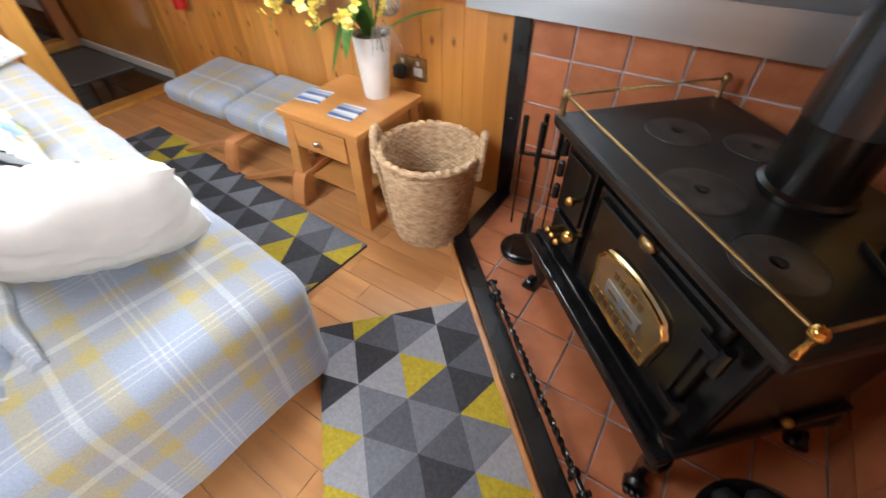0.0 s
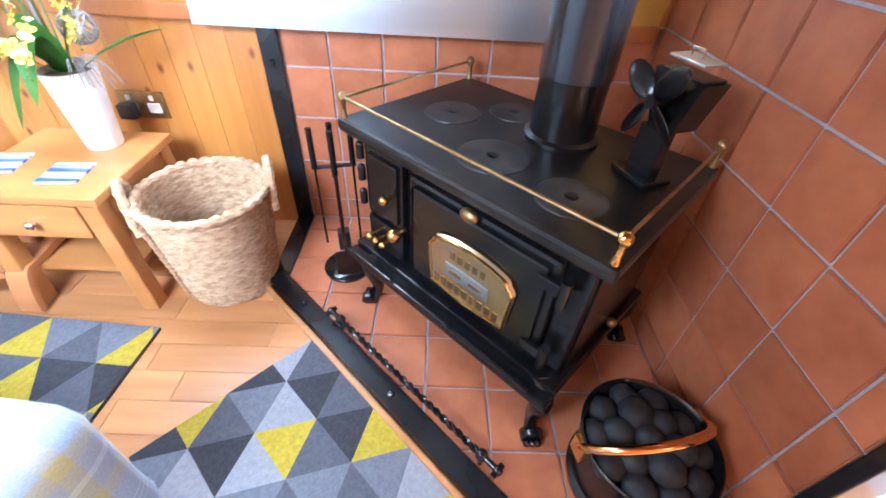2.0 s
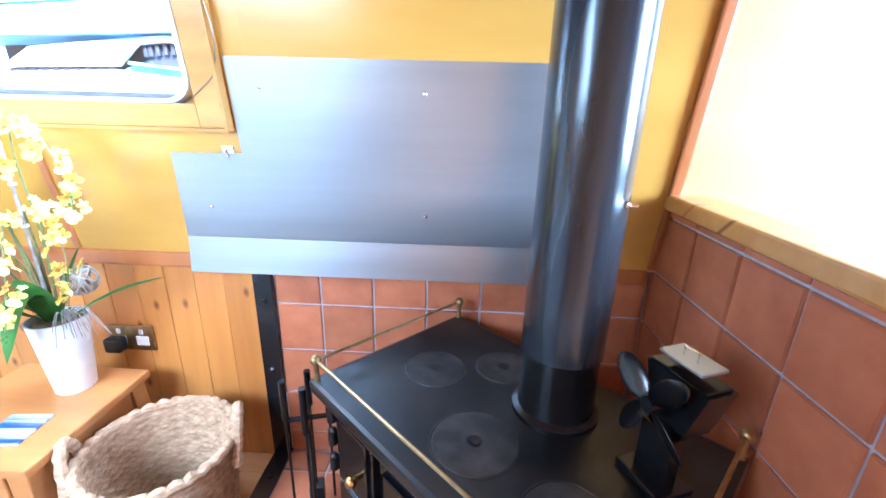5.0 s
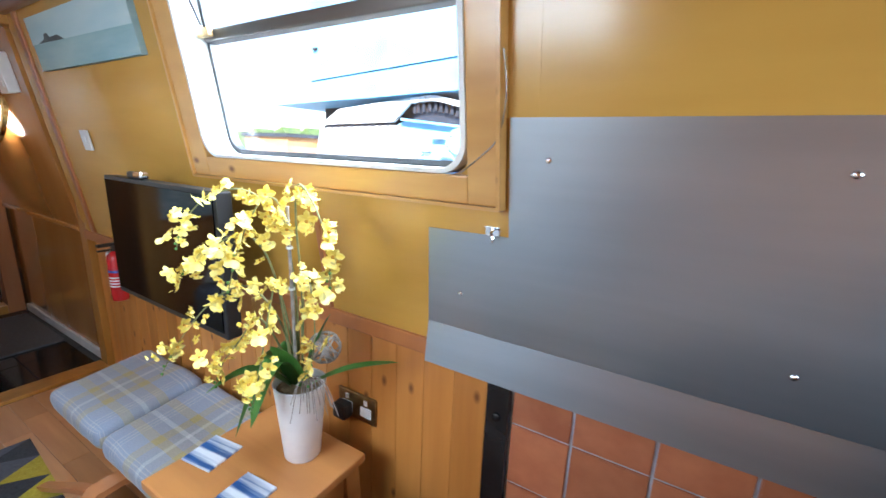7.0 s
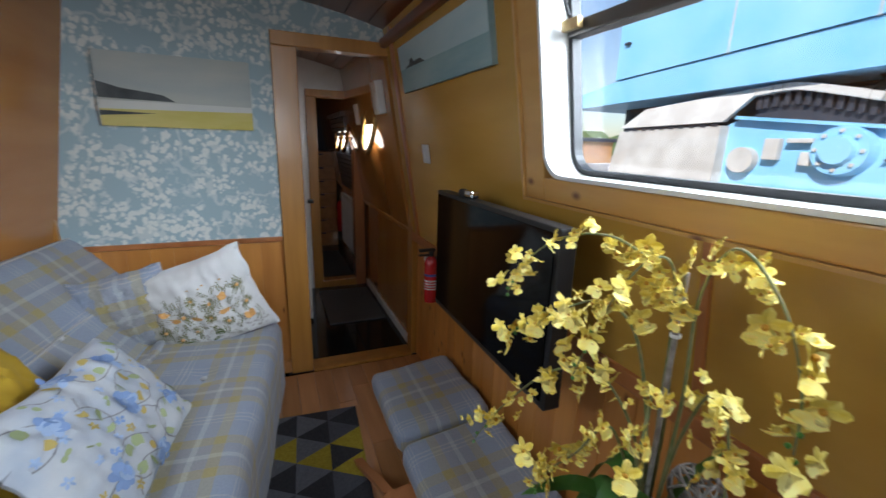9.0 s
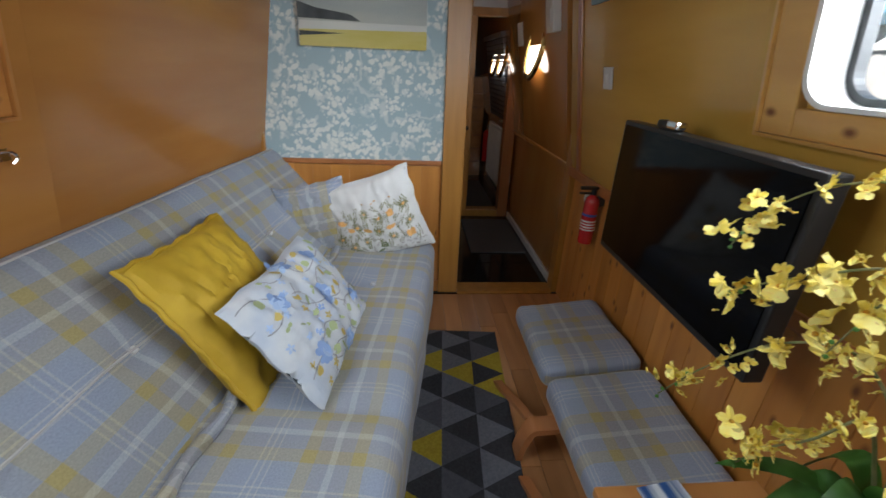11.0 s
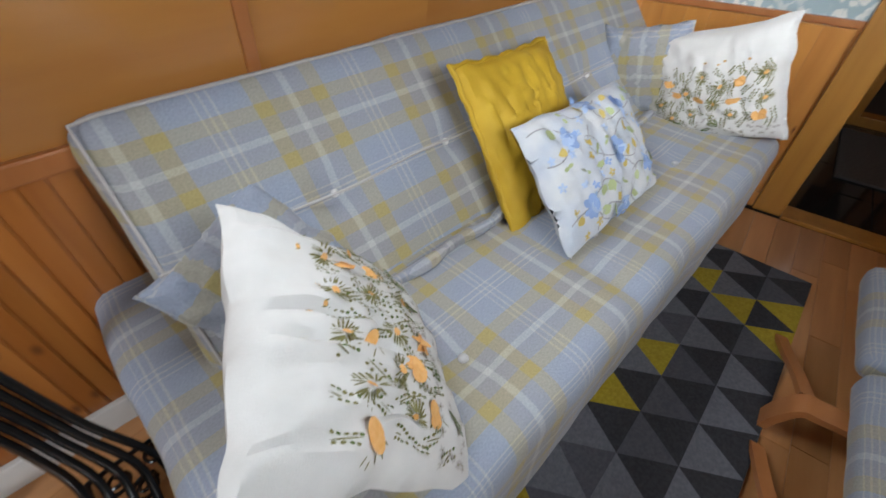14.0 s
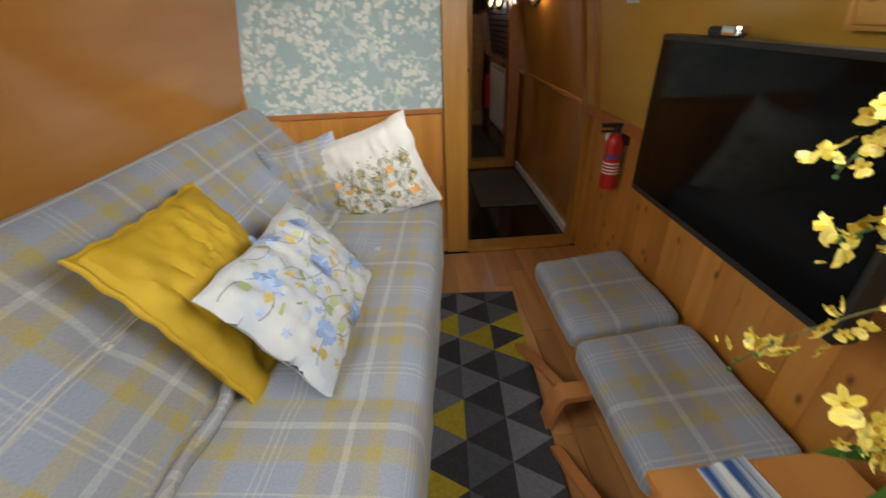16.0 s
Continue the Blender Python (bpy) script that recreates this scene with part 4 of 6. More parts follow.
# local frame: x along the front, y to the back, z up; centre of the top
body = part("body", bx(-0.315, 0.315, -0.185, 0.185, 0.205, 0.535, bevel=0.008), IRON, stove)
top = part("top_plate", bx(-0.352, 0.352, -0.232, 0.232, 0.535, 0.566, bevel=0.010), HOB, stove, "worn dark hob plate")
part("lower_flange", bx(-0.335, 0.335, -0.225, 0.195, 0.180, 0.205, bevel=0.006), IRON, stove)
part("front_ledge", bx(-0.335, 0.335, -0.260, -0.2255, 0.168, 0.192, bevel=0.006), IRON, stove)
for cx, cy, r in ((-0.20, 0.0, 0.068), (0.008, -0.098, 0.076), (-0.10, 0.12, 0.062), (0.20, -0.11, 0.068)):
    bm = bmesh.new()
    turned(bm, [(r, 0.5655), (r - 0.001, 0.5675), (r - 0.006, 0.5680), (0.014, 0.5682)], 40, (cx, cy, 0), cap=False)
    bm2 = bm
    lid = part("hob_lid", bm2, HOBLID, top, smooth=True)
    part("lid_notch", bx(cx - 0.009, cx + 0.009, cy - 0.005, cy + 0.005, 0.5683, 0.5695), BLACKPL, lid)
    part("lid_ring", turned(bmesh.new(), [(r + 0.004, 0.5662), (r + 0.003, 0.5668), (r + 0.001, 0.5668), (r + 0.0005, 0.5662)], 40, (cx, cy, 0)), BLACKPL, top)
# doors on the front
fd = part("firebox_door", bx(-0.292, -0.155, -0.204, -0.1855, 0.325, 0.515, bevel=0.006), IRON, stove)
part("door_field", bx(-0.278, -0.168, -0.211, -0.2045, 0.340, 0.500, bevel=0.006), IRON, fd)
bm = bmesh.new()
rod(bm, (-0.185, -0.212, 0.42), (-0.185, -0.228, 0.42), 0.006)
ball(bm, (-0.185, -0.236, 0.42), 0.013)
part("knob", bm, BRASS, fd, "polished brass knob", True)
for z in (0.36, 0.43, 0.49):
    bm = bmesh.new()
    rod(bm, (-0.303, -0.208, z - 0.016), (-0.303, -0.208, z + 0.016), 0.010)
    ball(bm, (-0.303, -0.208, z + 0.018), 0.010, 8)
    part("hinge", bm, IRON, fd, smooth=True)
ad = part("ash_door", bx(-0.292, -0.155, -0.206, -0.1855, 0.222, 0.314, bevel=0.006), IRON, stove)
for i, x in enumerate((-0.265, -0.238, -0.211)):
    bm = bmesh.new()
    rod(bm, (x, -0.206, 0.262), (x, -0.222, 0.262), 0.006)
    ball(bm, (x, -0.228, 0.262), 0.011)
    part("damper_knob", bm, BRASS, ad, "small brass damper knob", True)
od = part("oven_door", bx(-0.128, 0.262, -0.208, -0.1855, 0.222, 0.505, bevel=0.010), IRON, stove)
part("door_field", bx(-0.110, 0.244, -0.216, -0.2085, 0.240, 0.487, bevel=0.008), IRON, od)
bm = bmesh.new()
out = []
for i in range(41):
    a = -1 + 2 * i / 40
    out.append((0.075 + 0.118 * a, 0.390 + 0.035 * (1 - a * a) ** 0.5 - (0.010 if abs(a) > 0.86 else 0)))
for i in range(41):
    a = 1 - 2 * i / 40
    out.append((0.075 + 0.108 * a, 0.275 - 0.012 * (1 - abs(a))))
f1 = [bm.verts.new((x, -0.2165, z)) for x, z in out]
f2 = [bm.verts.new((0.075 + (x - 0.075) * 0.95, -0.226, 0.333 + (z - 0.333) * 0.94)) for x, z in out]
bm.faces.new(f2[::-1])
for i in range(len(out)):
    j = (i + 1) % len(out)
    bm.faces.new((f1[i], f1[j], f2[j], f2[i]))
bmesh.ops.recalc_face_normals(bm, faces=bm.faces)
plaque = part("plaque", bm, WORNBRASS, od, "shaped brass plate with a raised centre panel")
part("polished_rim", tube(bmesh.new(), [(0.075 + (x - 0.075) * 0.96, -0.2262, 0.333 + (z - 0.333) * 0.95) for x, z in out + out[:1]], 0.0042, 6), BRASS, plaque, "bright raised brass rim", True)
part("centre_panel", bx(0.015, 0.135, -0.231, -0.2265, 0.325, 0.360, bevel=0.002), STEEL, plaque, "silvery centre panel")
for i in range(9):
    x = -0.018 + i * 0.0215
    part("raised_mark", bx(x, x + 0.013, -0.2295, -0.2262, 0.284, 0.308, bevel=0.001), OLDBRASS, plaque)
for i in range(5):
    x = 0.026 + i * 0.021
    part("raised_mark", bx(x, x + 0.012, -0.2295, -0.2262, 0.376, 0.396, bevel=0.001), OLDBRASS, plaque)
for x in (0.045, 0.10):
    part("panel_mark", bx(x - 0.015, x + 0.02, -0.2335, -0.2312, 0.339, 0.346), OLDBRASS, plaque)
bm = bmesh.new()
rod(bm, (-0.142, -0.208, 0.345), (-0.142, -0.235, 0.345), 0.007)
ball(bm, (-0.142, -0.244, 0.345), 0.018, 14)
part("latch_knob", bm, BRASS, od, "round brass latch knob", True)
bm = bmesh.new()
ball(bm, (0.055, -0.214, 0.497), 0.018, 14, (1.3, 0.7, 0.8))
part("thermometer_boss", bm, OLDBRASS, od, smooth=True)
for z in (0.270, 0.455):
    bm = bmesh.new()
    box(bm, 0.225, 0.285, -0.222, -0.209, z - 0.014, z + 0.014, bevel=0.004)
    rod(bm, (0.282, -0.218, z - 0.030), (0.282, -0.218, z + 0.030), 0.011)
    part("hinge", bm, IRON, od)
for x0, x1 in ((-0.30, -0.145), (-0.135, 0.06), (0.07, 0.29)):
    part("ledge_bead", bx(x0, x1, -0.262, -0.250, 0.1925, 0.202, bevel=0.004), IRON, stove)
part("side_seam", bx(0.3155, 0.319, -0.16, 0.16, 0.21, 0.52), IRON, stove)
bm = bmesh.new()
ball(bm, (0.33, 0.02, 0.22), 0.012)
part("side_knob", bm, OLDBRASS, stove, smooth=True)
for sx in (-1, 1):
    for sy in (-1, 1):
        bm = bmesh.new()
        cx, cy = (sx * 0.285 if sx > 0 else -0.245), (0.165 if sy > 0 else -0.200)
        pts = spline([(cx, cy, 0.18), (cx + sx * 0.030, cy + sy * 0.026, 0.145), (cx + sx * 0.018, cy + sy * 0.014, 0.070), (cx + sx * 0.026, cy + sy * 0.022, 0.022), (cx + sx * 0.046, cy + sy * 0.040, 0.016)], 5)
        tube(bm, pts, [0.034 - 0.019 * min(1, i / 12) + (0.012 if i > 15 else 0) for i in range(len(pts))], 10)
        for k in (-1, 0, 1):
            ball(bm, (cx + sx * 0.050 + k * 0.009, cy + sy * 0.044 - sx * sy * k * 0.009, 0.009), 0.010, 8)
        part("leg", bm, IRON, stove, smooth=True)
# brass rail on posts
P = {"fl": (-0.338, -0.217), "fr": (0.338, -0.217), "br": (0.338, 0.217), "bl": (-0.338, 0.217)}
for k, (x, y) in P.items():
    bm = bmesh.new()
    turned(bm, [(0.008, 0.566), (0.007, 0.572), (0.0058, 0.576), (0.0058, 0.598), (0.0075, 0.602), (0.0075, 0.606)], 14, (x, y, 0))
    ball(bm, (x, y, 0.613), 0.0125, 12)
    part("rail_post", bm, BRASS if k == "fr" else OLDBRASS, stove, "turned brass post", True)
for a, b in (("bl", "fl"), ("fl", "fr"), ("fr", "br")):
    part("rail", rod(bmesh.new(), (*P[a], 0.613), (*P[b], 0.613), 0.0035, n=8), OLDBRASS, stove, "thin brass rail")

flue = thing("flue_pipe", "dark blue-black enamelled stove pipe rising to the ceiling", "stove pipe", pose(0.602, -0.428, 0.598))
part("collar", turned(bmesh.new(), [(0.082, 0.0), (0.082, 0.010), (0.072, 0.016), (0.0705, 0.10), (0.0715, 0.135)], 48), IRON, flue, smooth=True)
part("pipe", turned(bmesh.new(), [(0.0715, 0.1352), (0.0745, 0.137), (0.0745, 1.25)], 64), FLUE, flue, smooth=True)
bm = bmesh.new()
ball(bm, (0.055, -0.052, 0.42), 0.006, 8)
rod(bm, (0.058, -0.055, 0.42), (0.070, -0.056, 0.42), 0.004)
part("screw", bm, CHROME, flue)

fan = thing("stove_fan", "black heat-powered stove fan on the hob", "fan", pose(0.725, -0.585, 0.598, 0, 0, 110))
part("base", bx(-0.045, 0.045, -0.035, 0.035, 0, 0.012, bevel=0.003), IRON, fan)
part("column", bx(-0.030, 0.030, -0.012, 0.012, 0.012, 0.10, bevel=0.002), IRON, fan)
bm = bmesh.new()
prism(bm, [(-0.03, 0), (0.03, 0), (0.055, 0.09), (-0.055, 0.09)], -0.02, 0.035)
bmesh.ops.transform(bm, matrix=Matrix.Translation((0, -0.02, 0.10)) @ Matrix.Rotation(radians(90), 4, "X"), verts=bm.verts)
part("cooling_block", bm, IRON, fan)
for i in range(2):
    part("cooling_fin", bx(-0.050 + 0.012 * i, 0.050 - 0.012 * i, -0.050, 0.000, 0.190 + 0.022 * i, 0.195 + 0.022 * i, bevel=0.002), STEEL if i else IRON, fan)
bm = bmesh.new()
tube(bm, [(-0.012, -0.02, 0.215), (-0.012, -0.02, 0.232), (0.012, -0.02, 0.232), (0.012, -0.02, 0.215)], 0.0016, 6)
part("carry_loop", bm, CHROME, fan)
part("hub", rod(bmesh.new(), (0, 0.016, 0.15), (0, 0.045, 0.15), 0.012), IRON, fan)
for i in range(4):
    bm = bmesh.new()
    a = radians(90 * i + 35)
    c = Vector((0.045 * math.cos(a), 0.04, 0.15 + 0.045 * math.sin(a)))
    m = Matrix.Translation(c) @ Matrix.Rotation(-a, 4, "Y") @ Matrix.Rotation(radians(28), 4, "X") @ Matrix.Diagonal((0.038, 0.004, 0.021, 1))
    bmesh.ops.create_uvsphere(bm, u_segments=16, v_segments=8, radius=1, matrix=m)
    part("blade", bm, IRON, fan, smooth=True)

shield = thing("heat_shield", "brushed steel heat shield sheet screwed to the wall", "steel sheet")
bm = bmesh.new()
prism(bm, [(-0.352, 0.80), (0.68, 0.80), (0.68, 1.255), (-0.150, 1.255), (-0.150, 1.035), (-0.335, 1.032)], 0.0, 0.003)
for v in bm.verts:
    v.co = Vector((v.co.x, -0.0225 - v.co.z - 0.16 * (v.co.y - 0.72), v.co.y))
bmesh.ops.recalc_face_normals(bm, faces=bm.faces)
part("sheet", bm, STEEL, shield)
bm = bmesh.new()
prism(bm, [(-0.352, 0.698), (0.68, 0.698), (0.68, 0.7995), (-0.352, 0.7995)], 0.0, 0.003)
for v in bm.verts:
    v.co = Vector((v.co.x, -0.0225 - v.co.z - 0.16 * 0.08 - 0.12 * (0.7995 - v.co.y), v.co.y))
bmesh.ops.recalc_face_normals(bm, faces=bm.faces)
part("folded_skirt", bm, STEEL, shield, "lighter folded lower strip of steel")
for x, z in ((-0.078, 1.185), (0.312, 1.185), (-0.262, 0.890), (0.314, 0.882)):
    bm = bmesh.new()
    ball(bm, (x, -0.0255 - 0.16 * (z - 0.72), z), 0.006, 10, (1, 0.6, 1))
    part("screw", bm, CHROME, shield, smooth=True)

bucket = thing("coal_bucket", "black coal scuttle with a copper carrying handle on the hearth", "coal bucket", pose(0.765, -0.925, 0.03, 0, 0, 12))
part("shell", turned(bmesh.new(), [(0.120, 0.0), (0.122, 0.02), (0.112, 0.03), (0.128, 0.175), (0.133, 0.185), (0.130, 0.188), (0.122, 0.178), (0.104, 0.035), (0.0, 0.032)], 48), IRON, bucket, smooth=True)
bm = bmesh.new()
pts = [(0.135 * math.cos(a), 0.02, 0.165 + 0.085 * math.sin(a)) for a in [math.pi * i / 20 for i in range(21)]]
tube(bm, [(x, 0.02 - 0.06 * math.sin(math.pi * i / 20), z) for i, (x, _, z) in enumerate(pts)], 0.0095, 10)
part("carry_handle", bm, COPPER, bucket, "polished copper handle", True)
for s in (-1, 1):
    part("handle_lug", bx(s * 0.134 - 0.006, s * 0.134 + 0.006, 0.0, 0.04, 0.135, 0.185, bevel=0.003), BRASS, bucket)
bm = bmesh.new()
tube(bm, spline([(-0.03, -0.125, 0.10), (-0.02, -0.150, 0.085), (0.02, -0.150, 0.085), (0.03, -0.125, 0.10)], 5), 0.005, 8)
part("tipping_handle", bm, BRASS, bucket, smooth=True)
rng = random.Random(4)
k = 0
for rr, cnt, z in ((0.0, 1, 0.185), (0.056, 6, 0.178), (0.098, 10, 0.160), (0.045, 5, 0.150)):
    for i in range(cnt):
        a = 2 * math.pi * i / max(1, cnt) + rr * 9
        bm = bmesh.new()
        ball(bm, (rr * math.cos(a), rr * math.sin(a), z + rng.uniform(-0.008, 0.008)), 0.034, 10, (rng.uniform(0.85, 1.1), rng.uniform(0.85, 1.1), 0.72))
        part("coal_lump", bm, COAL, bucket, smooth=True)

fender = thing("twisted_fender_bar", "black twisted iron fender bar resting on the hearth edge", "fender")
a, b = Vector((0.075, -0.545, 0.074)), Vector((0.452, -0.905, 0.074))
d = (b - a).normalized()
sd = Vector((-d.y, d.x, 0))
for ph in (0, math.pi):
    pts = []
    for i in range(90):
        t = i / 89
        an = ph + t * 2 * math.pi * 11
        pts.append(a.lerp(b, t) + 0.0045 * (math.cos(an) * sd + math.sin(an) * Vector((0, 0, 1))))
    part("twisted_rod", tube(bmesh.new(), pts, 0.0048, 6), IRON, fender, smooth=True)
for e, s in ((a, -1), (b, 1)):
    bm = bmesh.new()
    tip = e + s * d * 0.045
    rod(bm, e - s * d * 0.005, tip, 0.0075)
    ball(bm, e, 0.015, 10)
    ball(bm, tip, 0.012, 10)
    rod(bm, e, (e.x, e.y, 0.03), 0.006)
    rod(bm, tip - sd * 0.016, tip + sd * 0.016, 0.007)
    part("end_post", bm, IRON, fender, smooth=True)

tools = thing("fire_tools", "black iron companion set with shovel and poker on the hearth", "fire tools", pose(0.045, -0.285, 0.03, 0, 0, 15))
part("base", turned(bmesh.new(), [(0.0, 0.0), (0.075, 0.0), (0.077, 0.012), (0.070, 0.018), (0.0, 0.020)], 32), IRON, tools, smooth=True)
part("stem", rod(bmesh.new(), (0, 0, 0.02), (0, 0, 0.40), 0.006), IRON, tools)
bm = bmesh.new()
for k in range(2):
    box(bm, -0.06, 0.06, -0.005, 0.005, 0.382 + 0.0005 * k, 0.390 + 0.0005 * k, m=Matrix.Rotation(radians(90 * k), 4, "Z"))
part("cross_hook", bm, IRON, tools)
for i, (x, y) in enumerate(((0.052, 0), (0, 0.052), (-0.052, 0), (0, -0.052))):
    bm = bmesh.new()
    rod(bm, (x, y, 0.12), (x, y, 0.40), 0.0035, n=8)
    rod(bm, (x, y, 0.385), (x, y, 0.475 + 0.012 * i), 0.0085, n=10)
    tool = part("tool_rod", bm, IRON, tools)
    if i == 3:
        part("shovel_blade", bx(x - 0.034, x + 0.034, y - 0.012, y - 0.006, 0.030, 0.125, bevel=0.003), IRON, tool)
    if i == 1:
        part("brush_head", bx(x - 0.02, x + 0.02, y - 0.02, y + 0.02, 0.05, 0.12, bevel=0.006), BLACKPL, tool)


# ---- along the window wall ----
table = thing("side_table", "small beech side table with one drawer and a low shelf", "side table", pose(-0.688, -0.285, 0))
part("tabletop", bx(-0.19, 0.19, -0.185, 0.185, 0.375, 0.40, bevel=0.006), TABLE, table)
for sx in (-1, 1):
    for sy in (-1, 1):
        bm = bx(sx * 0.15 - 0.024, sx * 0.15 + 0.024, sy * 0.15 - 0.024, sy * 0.15 + 0.024, 0, 0.3745, bevel=0.004)
        for v in bm.verts:
            k = 1 - v.co.z / 0.3745
            v.co.x += sx * 0.018 * k
            v.co.y += sy * 0.012 * k
        part("leg", bm, TABLE, table)
part("apron", bx(-0.125, 0.125, 0.155, 0.17, 0.26, 0.3745), TABLE, table)
for sx in (-1, 1):
    part("apron", bx(sx * 0.160 - 0.008, sx * 0.160 + 0.008, -0.125, 0.125, 0.26, 0.3745), TABLE, table)
dr = part("drawer", bx(-0.123, 0.123, -0.178, -0.10, 0.268, 0.368, bevel=0.004), TABLE, table)
bm = bmesh.new()
rod(bm, (0, -0.178, 0.318), (0, -0.190, 0.318), 0.006)
ball(bm, (0, -0.196, 0.318), 0.012, 12, (1.1, 0.7, 1))
part("knob", bm, CHROME, dr, "small chrome knob", True)
part("shelf", bx(-0.145, 0.145, -0.135, 0.135, 0.105, 0.122, bevel=0.003), TABLE, table)


def coaster_material():
    m = mat("seascape_coaster", (0.03, 0.10, 0.30), 0.3, 0, (0.72, 0.76, 0.80), (2, 34, 2), 0.42, 0.60, 4, 0, 0, 0.4)
    return m


SEA = coaster_material()
for x, y, r in ((-0.805, -0.310, 8), (-0.615, -0.345, 5)):
    tagged(part("coaster", bx(-0.05, 0.05, -0.05, 0.05, 0, 0.006, bevel=0.002), SEA), "square coaster with a blue and white seascape print", "coaster", group="coasters on the side table").matrix_basis = pose(x - 0.02, y - 0.015, 0.40, 0, 0, r)

plant = thing("potted_orchid", "artificial yellow orchid in a white ceramic pot on the side table", "plant", pose(-0.638, -0.19, 0.40))
part("pot", turned(bmesh.new(), [(0.0, 0.0), (0.043, 0.0), (0.046, 0.004), (0.064, 0.205), (0.066, 0.212), (0.062, 0.212), (0.058, 0.19), (0.0, 0.185)], 48), PLANTER, plant, "tapered white ceramic pot", True)
bm = bmesh.new()
turned(bm, [(0.059, 0.190), (0.045, 0.204), (0.02, 0.208), (0.0, 0.206)], 24, wobble=lambda a, j: 0.004 * math.sin(7 * a + j))
part("moss", bm, SOIL, plant)
rng = random.Random(11)


def leaf(bm, base, tip, sag, w):
    base, tip = Vector(base), Vector(tip)
    side = (tip - base).cross(Vector((0, 0, 1))).normalized()
    rows = []
    for i in range(13):
        t = i / 12
        p = base.lerp(tip, t) + Vector((0, 0, sag * math.sin(math.pi * t) * (1 - 0.3 * t)))
        ww = w * (math.sin(math.pi * min(1, 0.12 + 0.88 * t) ** 0.8) ** 0.6 if t < 1 else 0.02)
        rows.append([bm.verts.new(p - side * ww + Vector((0, 0, 0.3 * ww))), bm.verts.new(p), bm.verts.new(p + side * ww + Vector((0, 0, 0.3 * ww)))])
    for a, b in zip(rows, rows[1:]):
        for k in (0, 1):
            bm.faces.new((a[k], a[k + 1], b[k + 1], b[k]))
    r = bmesh.ops.solidify(bm, geom=bm.faces[:], thickness=0.0016)
    return bm


for tip, sag, w in (((-0.083, -0.129, 0.225), 0.06, 0.016), ((0.176, 0.073, 0.295), 0.02, 0.014), ((-0.055, -0.10, 0.10), 0.12, 0.026), ((0.03, -0.075, 0.36), 0.02, 0.024), ((-0.09, -0.02, 0.17), 0.12, 0.024), ((0.055, 0.03, 0.40), 0.02, 0.022), ((0.01, -0.11, 0.17), 0.13, 0.024)):
    part("leaf", leaf(bmesh.new(), (tip[0] * 0.12, tip[1] * 0.12, 0.20), (tip[0] * 1.35, tip[1] * 1.35, tip[2]), sag, w * 1.25), LEAF, plant, smooth=True)


def blossom_mesh(seed):
    r = random.Random(seed)
    bm = bmesh.new()
    for i in range(5):
        a = 2 * math.pi * i / 5 + r.uniform(-0.2, 0.2) + math.pi / 2
        L, W = r.uniform(0.016, 0.023), r.uniform(0.0052, 0.0082)
        c, s = math.cos(a), math.sin(a)
        cup = r.uniform(0.002, 0.009)
        row = [(0.002, 0.002, 0.0), (0.45, W, cup * 0.5), (0.78, W * 0.85, cup), (1.0, W * 0.15, cup * 0.7)]
        prev = None
        for t, w, z in row:
            cur = [bm.verts.new((L * t * c - k * w * s, L * t * s + k * w * c, z + abs(k) * 0.002)) for k in (-1, 0, 1)]
            if prev:
                for k in (0, 1):
                    bm.faces.new((prev[k], prev[k + 1], cur[k + 1], cur[k]))
            prev = cur
    n = len(bm.faces)
    lip = [(0, 0, 0.004), (0.008, -0.007, 0.009), (0.016, -0.013, 0.007), (0.015, -0.022, 0.003), (0.006, -0.027, 0.004), (0, -0.024, 0.007), (-0.006, -0.027, 0.004), (-0.015, -0.022, 0.003), (-0.016, -0.013, 0.007), (-0.008, -0.007, 0.009)]
    f = bm.faces.new([bm.verts.new(p) for p in lip])
    f.material_index = 0
    ball(bm, (0, -0.002, 0.005), 0.004, 8)
    bm.faces.ensure_lookup_table()
    for f in bm.faces[n + 1:]:
        f.material_index = 1
    me = bpy.data.meshes.new("blossom")
    bm.to_mesh(me)
    bm.free()
    me.materials.append(PETAL)
    me.materials.append(PETALC)
    return me


